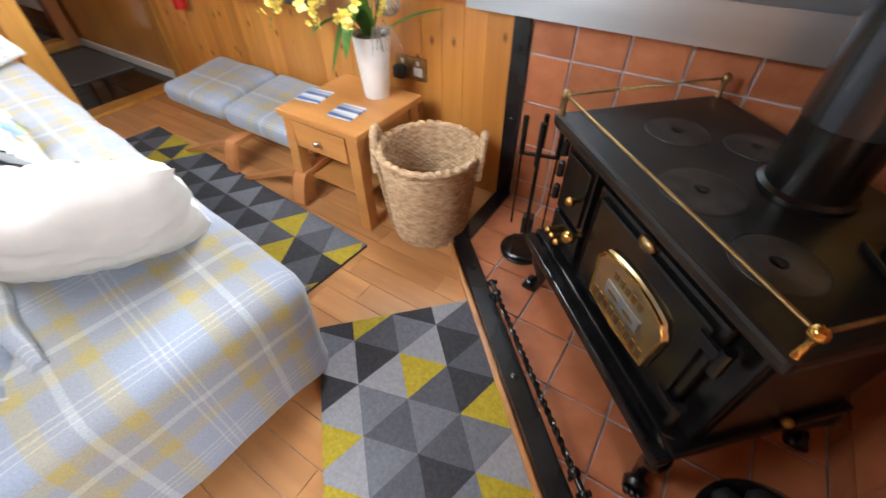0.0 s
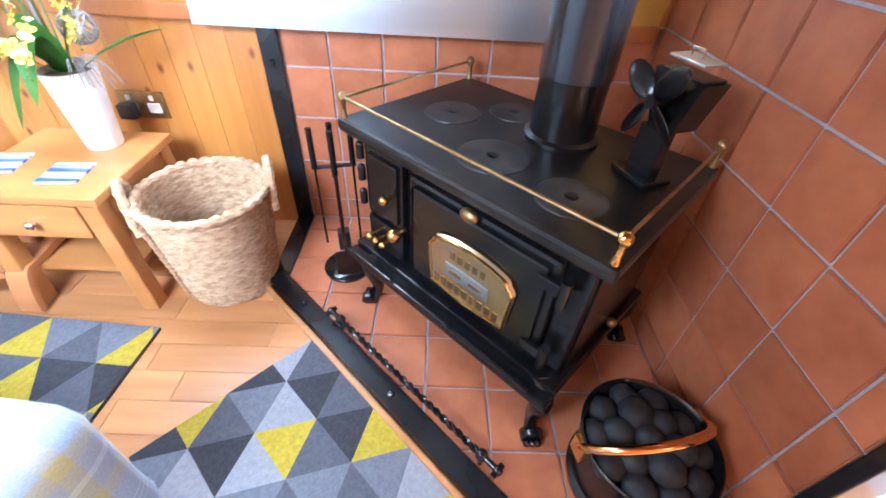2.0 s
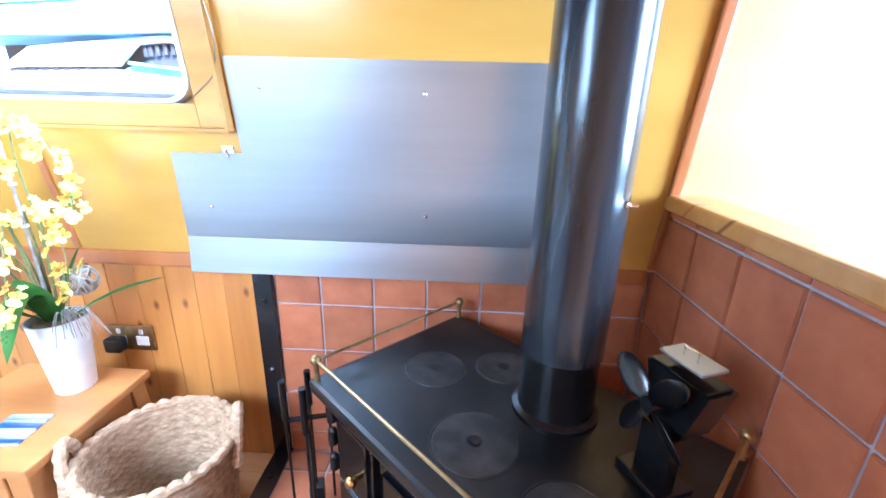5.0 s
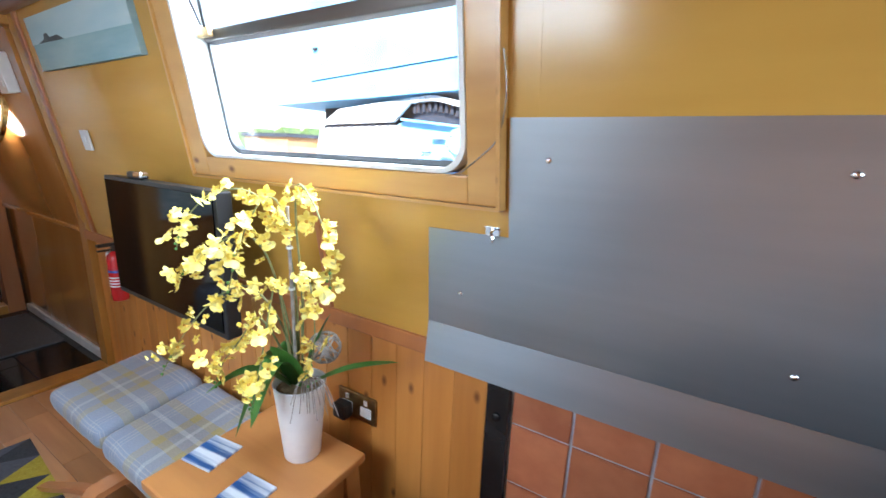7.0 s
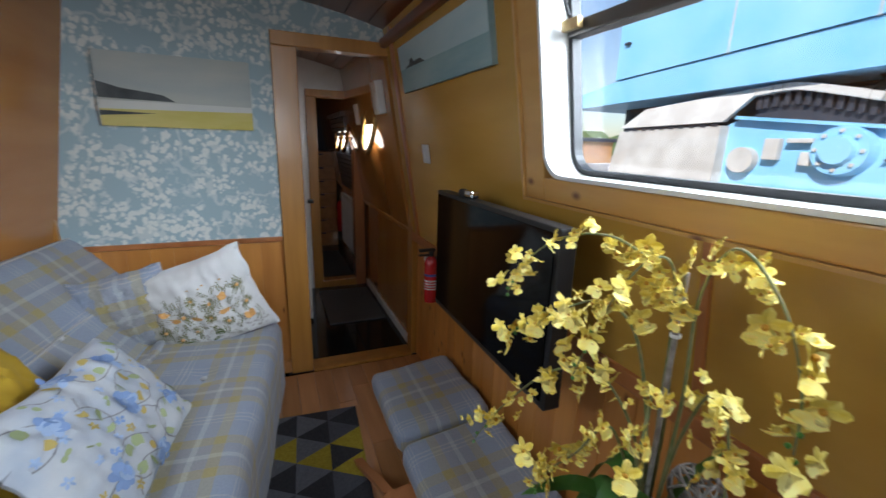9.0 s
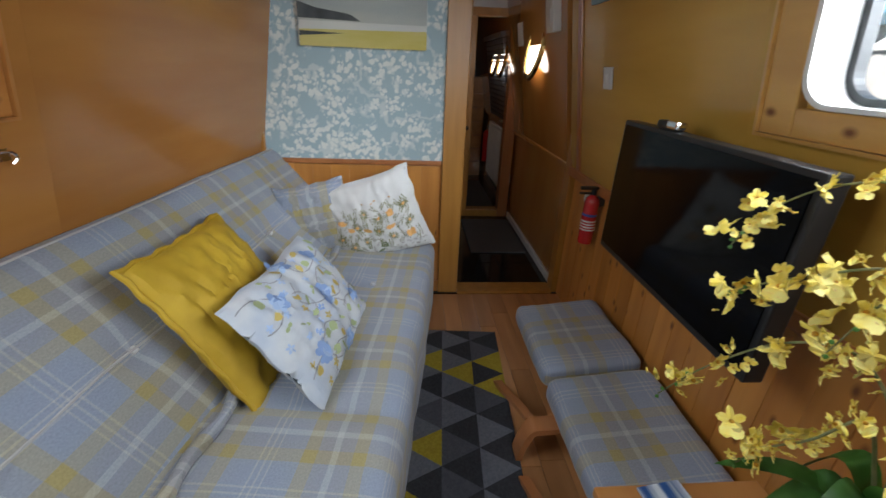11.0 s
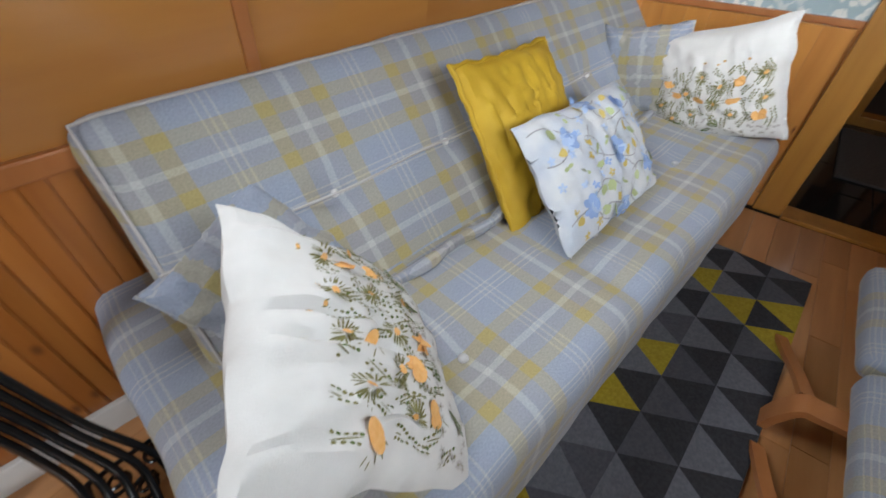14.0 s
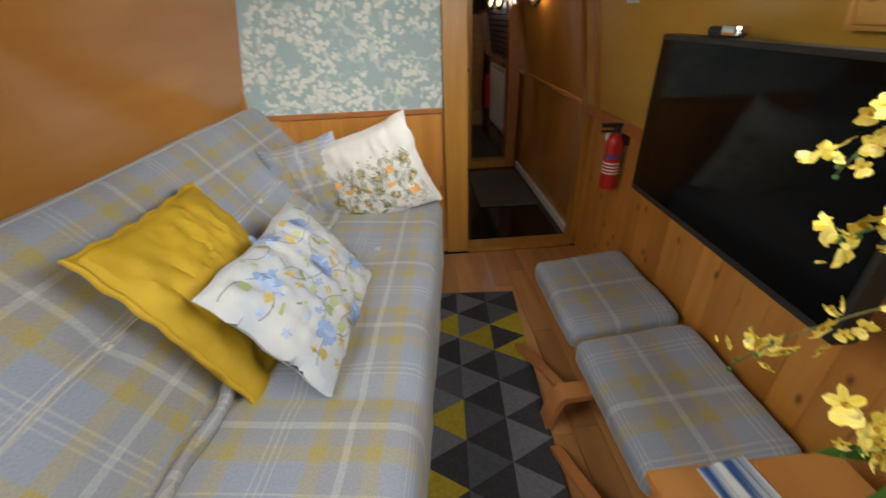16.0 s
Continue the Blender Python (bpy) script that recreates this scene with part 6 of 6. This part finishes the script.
for f in bm.faces:
    for l in f.loops:
        l[lay].uv = (l.vert.co.x, l.vert.co.z + l.vert.co.y)
part("crease_fold", bm, PLAID, sofa, "rucked fold of cover in the crease", True)


T_LEAF = mat("leaf_green_thread", (0.09, 0.13, 0.03), 0.8)


def daisies(front, seed, lo, hi, top, name_parent):
    """Stitched daisies, poppies, sprigs, bees and leaves over the lower part of a cushion front."""
    r = random.Random(seed)
    bm = bmesh.new()
    done = []
    petal = oval(0.16, 6)

    def free(u, v, d):
        if any((u - a) ** 2 + (v - b) ** 2 < d * d for a, b in done):
            return False
        done.append((u, v))
        return True

    def near(u, v, dist, a):
        return u + dist * math.cos(a) / 0.24, v + dist * math.sin(a) / 0.21

    for _ in range(500):
        u, v = r.uniform(-0.84, 0.84), r.uniform(lo + 0.1, top)
        if len(done) < 11 and free(u, v, 0.30):
            s = r.uniform(1.05, 1.4)
            n = 19
            for k in range(n):
                a = 2 * math.pi * k / n + r.uniform(-0.1, 0.1)
                dab(bm, front, *near(u, v, 0.0135 * s, a), petal, r.uniform(0.0085, 0.0105) * s, a, 0.0016, 1)
            dab(bm, front, u, v, oval(0.9, 10), 0.0062 * s, r.random(), 0.0024, 0)
    for _ in range(500):
        u, v = r.uniform(-0.84, 0.84), r.uniform(lo + 0.05, top - 0.1)
        if len(done) < 18 and free(u, v, 0.21):
            t = r.uniform(-0.7, 0.7)
            for k, (c, d) in enumerate(((0.0, 0.0), (0.010, 0.6), (0.010, 2.6))[:r.choice((1, 2, 3))]):
                dab(bm, front, *near(u, v, c, d + t), oval(0.66, 12), r.uniform(0.017, 0.023), t + k * 0.9, 0.0015 + 0.0004 * k, 0)
            for k in range(5):
                dab(bm, front, *near(u, v, 0.024 + 0.004 * (k % 2), t + 2.2 + 0.4 * k), petal, 0.008, t + 2.2 + 0.4 * k, 0.0014, 1)
    for _ in range(900):
        u, v = r.uniform(-0.88, 0.88), r.uniform(lo, top + 0.08)
        if len(done) < 62 and free(u, v, 0.13):
            t = r.uniform(0.9, 2.2)
            dab(bm, front, u, v, oval(0.05, 6), 0.022, t, 0.0013, 1)
            for k in range(9):
                c = -0.018 + 0.0045 * k
                side = 1 if k % 2 else -1
                uu, vv = near(u, v, c, t)
                dab(bm, front, *near(uu, vv, 0.006 * side, t + math.pi / 2), oval(0.7, 7), 0.0036, t, 0.0015, 1 if k % 3 else 2)
    for i in range(70):
        u, v = r.uniform(-0.92, 0.92), r.uniform(lo - 0.26, lo + 0.10)
        for k in range(5):
            a = 2 * math.pi * k / 5 + i
            dab(bm, front, *near(u, v, 0.0042, a), oval(0.55, 6), 0.0036, a, 0.0014, 3)
        dab(bm, front, u, v, oval(1, 6), 0.0016, 0, 0.0018, 1)
    for i in range(9):
        u, v, t = r.uniform(-0.88, 0.88), lo - r.uniform(-0.02, 0.16), r.uniform(-0.5, 2.4)
        dab(bm, front, u, v, oval(0.42, 12), 0.019, t, 0.0018, 2)
        dab(bm, front, u, v, oval(0.10, 8), 0.015, t, 0.0023, 4)
    for i in range(4):
        u, v = r.uniform(-0.6, 0.6), top + r.uniform(0.10, 0.22)
        dab(bm, front, u, v, oval(0.6, 8), 0.0055, 0.3, 0.0016, 0)
        for k in (-1, 1):
            dab(bm, front, u + 0.011 * k, v, oval(0.3, 6), 0.0040, 1.8, 0.0021, 1)
    return tagged(part("embroidery", bm, [T_ORANGE, T_OLIVE, T_LEAF, T_PALE, C_CREAM], name_parent, "orange and olive stitched daisies"), kind="stuff")


def seam(w, h, pinch, r, thingo, material, seed):
    bm = bmesh.new()
    pts = []
    N_ = 120
    for k in range(N_ + 1):
        t = 4 * k / N_
        s, q = int(t) % 4, t % 1
        u, v = [(-1 + 2 * q, -1), (1, -1 + 2 * q), (1 - 2 * q, 1), (-1, 1 - 2 * q)][s]
        x = w / 2 * u * (1 - pinch * (1 - v * v))
        y = h / 2 * v * (1 - pinch * (1 - u * u))
        pts.append((x + 0.004 * math.sin(k * 1.3 + seed), y + 0.004 * math.cos(k * 1.1), 0))
    tube(bm, pts, r, 6)
    return part("seam_edge", bm, material, thingo, smooth=True)


def throw_cushion(name, label, m, w, h, d, material, seed, pinch=0.07, wrinkle=0.008, fold=0.007, fold_side=0):
    c = thing(name, label, "cushion", m, group="cushions on the sofa")
    bm, front = cushion(w, h, d, pinch, 38, seed, wrinkle, fold, fold_side)
    part("cover", bm, material, c, smooth=True)
    return c, front


# daisy cushion against the bulkhead
c1, fr = throw_cushion("daisy_cushion", "white cushion embroidered with orange and olive daisies, with pompoms", pose(-2.085, -1.025, 0.556, 99, -19, 81.6), 0.465, 0.41, 0.13, C_CREAM, 1)
daisies(fr, 5, -0.60, 0, 0.35, c1)
for i in range(7):
    part("pompom", ball(bmesh.new(), (0.218 - 0.014 * math.sin(math.pi * i / 6), -0.19 + 0.38 * i / 6, 0), 0.012, 8), C_CREAM, c1, "", True)
# plaid pillow behind it
c2, fr = throw_cushion("plaid_pillow", "grey plaid pillow tucked behind the daisy cushion", pose(-2.095, -1.275, 0.550, 95, -11, 92), 0.31, 0.34, 0.10, PLAID, 2, 0.05, 0.008, 0.006)
# mustard cushion
c3, fr = throw_cushion("velvet_cushion", "mustard yellow velvet cushion with a frilled seam", pose(-1.370, -1.360, 0.550, 57, 3.9, 179.6), 0.48, 0.48, 0.12, C_YELLOW, 3, 0.06, 0.010, 0.020, -0.5)
seam(0.48, 0.48, 0.06, 0.007, c3, C_YELLOW, 1)
# blue floral cushion
c4, fr = throw_cushion("floral_cushion", "pale cushion printed with blue flowers and trailing stems", pose(-1.380, -1.158, 0.525, 49.1, 2.4, 173.8), 0.52, 0.35, 0.12, C_PALE, 4, 0.05)
r = random.Random(21)
bm = bmesh.new()


def trail(pts, wide):
    for (u0, v0), (u1, v1) in zip(pts, pts[1:]):
        if max(abs(u0), abs(v0), abs(u1), abs(v1)) < 0.95:
            p0, n0, _ = fr(u0, v0)
            p1, n1, _ = fr(u1, v1)
            sd_ = (p1 - p0).cross(n0).normalized() * wide
            f = bm.faces.new([bm.verts.new(q) for q in (p0 + sd_ + n0 * 0.0012, p1 + sd_ + n1 * 0.0012, p1 - sd_ + n1 * 0.0012, p0 - sd_ + n0 * 0.0012)])
            f.material_index = 4


HEART = [(-0.9, 0), (-0.5, 0.55), (0.1, 0.72), (0.55, 0.45), (1.0, 0.0), (0.55, -0.45), (0.1, -0.72), (-0.5, -0.55)]
big = [(-0.55, 0.55), (0.50, 0.62), (0.05, 0.02), (-0.62, -0.50), (0.62, -0.42), (-0.05, -0.86), (0.0, 0.92)]
taken = list(big)
for k, (u, v) in enumerate(big):
    for j in range(9):
        a = j * 2.4 + k
        d = 0.009 * j ** 0.5
        dab(bm, fr, u + d * math.cos(a) / 0.26, v + d * math.sin(a) / 0.175, oval(0.75, 9), (0.030 if k in (1, 2) else 0.022) - 0.0014 * j, a, 0.0014 + 0.00018 * j, (0, 1, 0)[j % 3])
    for j in (0, 1, 2):
        a0, bend = k * 1.7 + j * 2.1, 1 if (j + k) % 2 else -1
        pts, x, y, a = [], u, v, a0
        for i in range(22):
            pts.append((x, y))
            a += bend * (0.06 + 0.008 * i)
            x += 0.0095 * math.cos(a) / 0.26
            y += 0.0095 * math.sin(a) / 0.175
            if i % 6 == 4 and max(abs(x), abs(y)) < 0.88:
                b = a + bend * 1.1
                ux, vy = x + 0.020 * math.cos(b) / 0.26, y + 0.020 * math.sin(b) / 0.175
                if max(abs(ux), abs(vy)) < 0.88 and all((ux - p) ** 2 + ((vy - q) * 0.68) ** 2 > 0.02 for p, q in taken):
                    taken.append((ux, vy))
                    dab(bm, fr, ux, vy, HEART, r.uniform(0.016, 0.022), b, 0.0016, r.choice((2, 2, 3)))
        trail(pts, 0.0019)
for _ in range(1500):
    u, v = r.uniform(-0.9, 0.9), r.uniform(-0.9, 0.9)
    if len(taken) < 66 and all((u - p) ** 2 + ((v - q) * 0.68) ** 2 > 0.0125 for p, q in taken):
        taken.append((u, v))
        kind, t = r.choice((1, 1, 0, 3, 2)), r.random() * 6
        for k in range(5 if kind != 2 else 2):
            a = t + k * (1.257 if kind != 2 else 3.1)
            d = 0.0065 if kind != 2 else 0.009
            dab(bm, fr, u + d * math.cos(a) / 0.26, v + d * math.sin(a) / 0.175, oval(0.6, 7), 0.0062 if kind != 2 else 0.009, a, 0.0015 + 0.0001 * k, kind)
tagged(part("floral_print", bm, [T_BLUE, T_LBLUE, T_GREEN, T_GOLD, T_GREY], c4, "blue, sage and gold floral print"), kind="stuff")
# large daisy cushion at the open end of the sofa
T_, A_, C_ = Vector((-0.509, -1.487, 0.72)), Vector((-0.33, -1.08, 0.61)), Vector((-0.70, -1.40, 0.47))
nb = (A_ - T_).cross(C_ - T_)
c5, fr = throw_cushion("daisy_cushion", "large white daisy-embroidered cushion at the end of the sofa", axes((-0.527, -1.203, 0.545), A_ - T_, nb) @ pose(0, 0, 0, 0, 0, 169), 0.445, 0.44, 0.15, C_CREAM, 6, 0.06, 0.007, 0.016, 0.5)
daisies(fr, 9, -0.48, 0, 0.45, c5)
c6, fr = throw_cushion("plaid_pillow", "grey plaid pillow squashed behind the large daisy cushion", pose(-0.555, -1.515, 0.500, 48, 8, 165) @ pose(0, 0, 0, 0, 0, 38), 0.31, 0.30, 0.10, PLAID, 8, 0.05, 0.01, 0.008)


def rug(name, label, m, length, width, side, seed, cols):
    """A flat-woven rug of triangles that share one edge direction along its length; no two neighbours alike."""
    r = random.Random(seed)
    bm = bmesh.new()
    hgt = side * 0.87
    last = {}
    for i in range(int(width / hgt) + 1):
        y0 = i * hgt
        off = (i % 2) * side / 2
        for j in range(-2, 2 * int(length / side) + 4):
            a = off + (j // 2) * side
            if j % 2 == 0:
                tri_ = ((a, y0), (a + side, y0), (a + side / 2, y0 + hgt))
            else:
                tri_ = ((a + side / 2, y0 + hgt), (a + side, y0), (a + 1.5 * side, y0 + hgt))
            pts = [p for p in tri_]
            for ca, cb, cc in ((1, 0, 0), (-1, 0, length), (0, 1, 0), (0, -1, width)):
                pts = clip_poly(pts, ca, cb, cc)
            key = round((tri_[0][0] + tri_[1][0] + tri_[2][0]) / 3 / (side / 2))
            near_ = (last.get((i, key - 1)), last.get((i - 1, key)))
            c = r.choice([k for k in cols if k not in near_])
            last[(i, key)] = c
            if len(pts) < 3:
                continue
            f = bm.faces.new([bm.verts.new((x, -y, 0.012)) for x, y in pts])
            f.material_index = c
    bm.normal_update()
    for f in bm.faces:
        if f.normal.z < 0:
            f.normal_flip()
    n0 = len(bm.faces)
    box(bm, 0, length, -width, 0, 0.0, 0.0112)
    bm.faces.ensure_lookup_table()
    for f in bm.faces[n0:]:
        f.material_index = 1
    ob = tagged(part(name, bm, [R_CHAR, R_DARK, R_MID, R_LIGHT, R_GOLD]), label, "rug")
    ob.matrix_basis = m
    return ob


rug("geometric_rug", "flat rug with grey, charcoal and mustard triangles beside the sofa", pose(-1.97, -0.440, 0, 0, 0, -4.0), 1.52, 0.66, 0.150, 2, [0, 0, 0, 0, 1, 1, 1, 2, 2, 4])
rug("geometric_rug", "flat rug with grey, charcoal and mustard triangles along the hearth", pose(-0.008, -0.568, 0, 0, 0, -44.0), 1.15, 0.47, 0.142, 6, [0, 0, 1, 2, 2, 3, 3, 4])

# wrought-iron stand at the end of the sofa
stand = thing("iron_stand", "black wrought-iron stand with scrolls and a brass flower boss", "iron stand")
for k in range(5):
    dx = 0.021 * k
    pts = spline([(-0.11 + dx * 1.3, -1.70, 0.70), (-0.135 + dx, -1.69, 0.50), (-0.165 + dx, -1.66, 0.28), (-0.21 + dx * 1.6, -1.61, 0.12), (-0.20 + dx * 2.4, -1.56 + 0.024 * k, 0.008)], 8)
    part("curved_bar", tube(bmesh.new(), pts, 0.0085, 8, 1.3), IRON, stand, smooth=True)
for cx, cy, rr, tw in ((-0.195, -1.475, 0.036, 0), (-0.10, -1.445, 0.034, 2), (-0.155, -1.615, 0.036, 4), (-0.255, -1.545, 0.036, 1), (-0.085, -1.585, 0.030, 5), (-0.205, -1.680, 0.034, 3), (-0.115, -1.680, 0.030, 0.5), (-0.060, -1.510, 0.026, 2.6)):
    pts = []
    for i in range(44):
        t = i / 43
        a = tw + t * 2 * math.pi * 1.7
        q = rr * (1 - 0.78 * t)
        pts.append((cx + q * math.cos(a), cy + q * math.sin(a), 0.030 + 0.012 * t))
    part("scroll", tube(bmesh.new(), pts, 0.0050, 6), IRON, stand, smooth=True)
    part("scroll_pin", rod(bmesh.new(), (cx + rr * math.cos(tw), cy + rr * math.sin(tw), 0.004), (cx + rr * math.cos(tw), cy + rr * math.sin(tw), 0.032), 0.0045, n=8), IRON, stand)
part("base_hoop", tube(bmesh.new(), spline([(-0.06, -1.75, 0.01), (-0.05, -1.50, 0.01), (-0.12, -1.42, 0.01), (-0.26, -1.42, 0.01), (-0.31, -1.55, 0.01), (-0.26, -1.72, 0.01), (-0.06, -1.75, 0.01)], 8), 0.0065, 8), IRON, stand, smooth=True)
bm = bmesh.new()
for k in range(9):
    a = 2 * math.pi * k / 9
    ball(bm, (-0.140 + 0.024 * math.cos(a), -1.530 + 0.024 * math.sin(a), 0.040), 0.013, 8, (1, 1, 0.5))
ball(bm, (-0.140, -1.530, 0.044), 0.016, 10)
rod(bm, (-0.140, -1.530, 0.0), (-0.140, -1.530, 0.036), 0.030, n=18)
part("flower_boss", bm, OLDBRASS, stand, "aged brass flower boss", True)
pv = thing("pipe_valve", "white and chrome valve on the skirting board", "valve", pose(0.16, -1.885, 0.03))
part("valve_body", rod(bmesh.new(), (-0.03, 0.06, 0.03), (0.07, 0.05, 0.05), 0.010), CHROME, pv)
part("valve_cap", rod(bmesh.new(), (0.06, 0.05, 0.048), (0.10, 0.047, 0.056), 0.017), WHITE, pv)
part("valve_foot", bx(-0.045, -0.02, 0.045, 0.075, -0.03, 0.045, bevel=0.003), BLACKPL, pv)


# ---- pieces of walls and floors ----
def piece(name, mesh, parent, m):
    o = bpy.data.objects.new(name, mesh)
    scene.collection.objects.link(o)
    o.parent, o.matrix_basis = parent, m
    return o


def block_mesh(name, sx, sy, sz, bevel, material):
    bm = bx(-sx / 2, sx / 2, -sy / 2, sy / 2, 0, sz)
    es = [e for e in bm.edges if all(v.co.z > sz * 0.5 for v in e.verts)]
    bmesh.ops.bevel(bm, geom=es, offset=bevel, segments=2, affect="EDGES")
    me = bpy.data.meshes.new(name)
    bm.to_mesh(me)
    bm.free()
    me.materials.append(material)
    return me


PT = 0.158
sizes = {}


def tile(w, h, parent, m):
    key = (round(w, 3), round(h, 3))
    if key not in sizes:
        sizes[key] = block_mesh("tile", w - 0.007, h - 0.007, 0.0075, 0.0022, TILE)
    return piece("tile", sizes[key], parent, m @ pose(0, 0, 0, random.uniform(-0.2, 0.2), random.uniform(-0.2, 0.2), random.choice((0, 180))))


def cuts(lo, hi, origin):
    """Joint lines from lo to hi on a grid through origin."""
    out = [lo]
    k = math.ceil((lo - origin) / PT + 1e-6)
    while origin + k * PT < hi - 0.012:
        if origin + k * PT > lo + 0.012:
            out.append(origin + k * PT)
        k += 1
    return out + [hi]


# on the wall behind the stove (facing -y)
xs, zs = cuts(-0.138, 0.945, 0.0), cuts(0.030, 0.735, 0.587)
for x0, x1 in zip(xs, xs[1:]):
    for z0, z1 in zip(zs, zs[1:]):
        tile(x1 - x0, z1 - z0, hearth, pose((x0 + x1) / 2, -0.0005, (z0 + z1) / 2, 90, 0, 0))
# on the partition (facing -x)
ys, zs = cuts(-1.04, -0.006, -0.345), cuts(0.030, 0.925, 0.587)
for y0, y1 in zip(ys, ys[1:]):
    for z0, z1 in zip(zs, zs[1:]):
        tile(y1 - y0, z1 - z0, part_wall, pose(0.950, (y0 + y1) / 2, (z0 + z1) / 2, 90, 0, -90))


# on the hearth floor, cut along the slanting edge
fx, fy = cuts(-0.138, 0.945, 0.163), cuts(-1.028, -0.006, -0.562)
for x0, x1 in zip(fx, fx[1:]):
    for y0, y1 in zip(fy, fy[1:]):
        q = [(x0 + 0.0035, y0 + 0.0035), (x1 - 0.0035, y0 + 0.0035), (x1 - 0.0035, y1 - 0.0035), (x0 + 0.0035, y1 - 0.0035)]
        q = clip_poly(q, 0.7022, 0.7120, 0.335)
        if len(q) < 3:
            continue
        area = abs(sum(q[i][0] * q[(i + 1) % len(q)][1] - q[(i + 1) % len(q)][0] * q[i][1] for i in range(len(q)))) / 2
        if area < 1e-4:
            continue
        if len(q) == 4 and area > 0.985 * (x1 - x0 - 0.007) * (y1 - y0 - 0.007):
            tile(x1 - x0, y1 - y0, hearth, pose((x0 + x1) / 2, (y0 + y1) / 2, 0.0242))
        else:
            bm = prism(bmesh.new(), q, 0.0242, 0.0315)
            bmesh.ops.recalc_face_normals(bm, faces=bm.faces)
            part("tile", bm, TILE, hearth)

# tongue-and-groove boards: window wall, sofa wall, bulkhead
board = block_mesh("board", 0.0902, DADO - 0.042, 0.0138, 0.0022, PINE)
bm = bmesh.new()
bm.from_mesh(board)
bmesh.ops.transform(bm, matrix=Matrix.Rotation(radians(90), 4, "X"), verts=bm.verts)
bm.to_mesh(board)
bm.free()
for i in range(24):
    piece("board", board, wall_n, pose(-2.33 + 0.0905 * i, 0.0138, (DADO - 0.042) / 2))
slim = block_mesh("board", 0.0447, DADO - 0.042, 0.0138, 0.0035, PINE_DEEP)
slim.transform(Matrix.Rotation(radians(90), 4, "X"))
for i in range(72):
    piece("board", slim, wall_s, pose(0.03 + 0.0452 * i, -0.0138, (DADO - 0.042) / 2, 0, 0, 180))
for i in range(10):
    piece("board", board, wall_w, pose(-2.4138, -1.575 + 0.0905 * i, (DADO - 0.042) / 2 + 0.03, 0, 0, 90))

# laminate planks
random.seed(5)
planks = {L: block_mesh("plank", L - 0.0012, 0.0848, 0.006, 0.0008, FLOOR) for L in (0.45, 0.62, 0.80)}
for j in range(25):
    x = -2.36 - random.uniform(0, 0.4)
    while x < 1.3:
        L = random.choice((0.45, 0.62, 0.80))
        if x + L > -2.34:
            x_ = max(x, -2.36 + 0.001)
            if x >= -2.36:
                piece("plank", planks[L], floor, pose(x + L / 2, -0.033 - 0.086 * j, -0.006))
            else:
                piece("plank", block_mesh("plank", x + L + 2.36 - 0.0012, 0.0848, 0.006, 0.0008, FLOOR), floor, pose((x + L - 2.36) / 2, -0.033 - 0.086 * j, -0.006))
        x += L
# gloss tiles in the passage
gt = block_mesh("floor_tile", 0.296, 0.296, 0.010, 0.001, GLOSSTILE)
for i in range(10):
    for j in range(3):
        piece("floor_tile", gt, passage, pose(-2.62 - 0.3 * i, -0.12 - 0.3 * j + 0.0, -0.010))
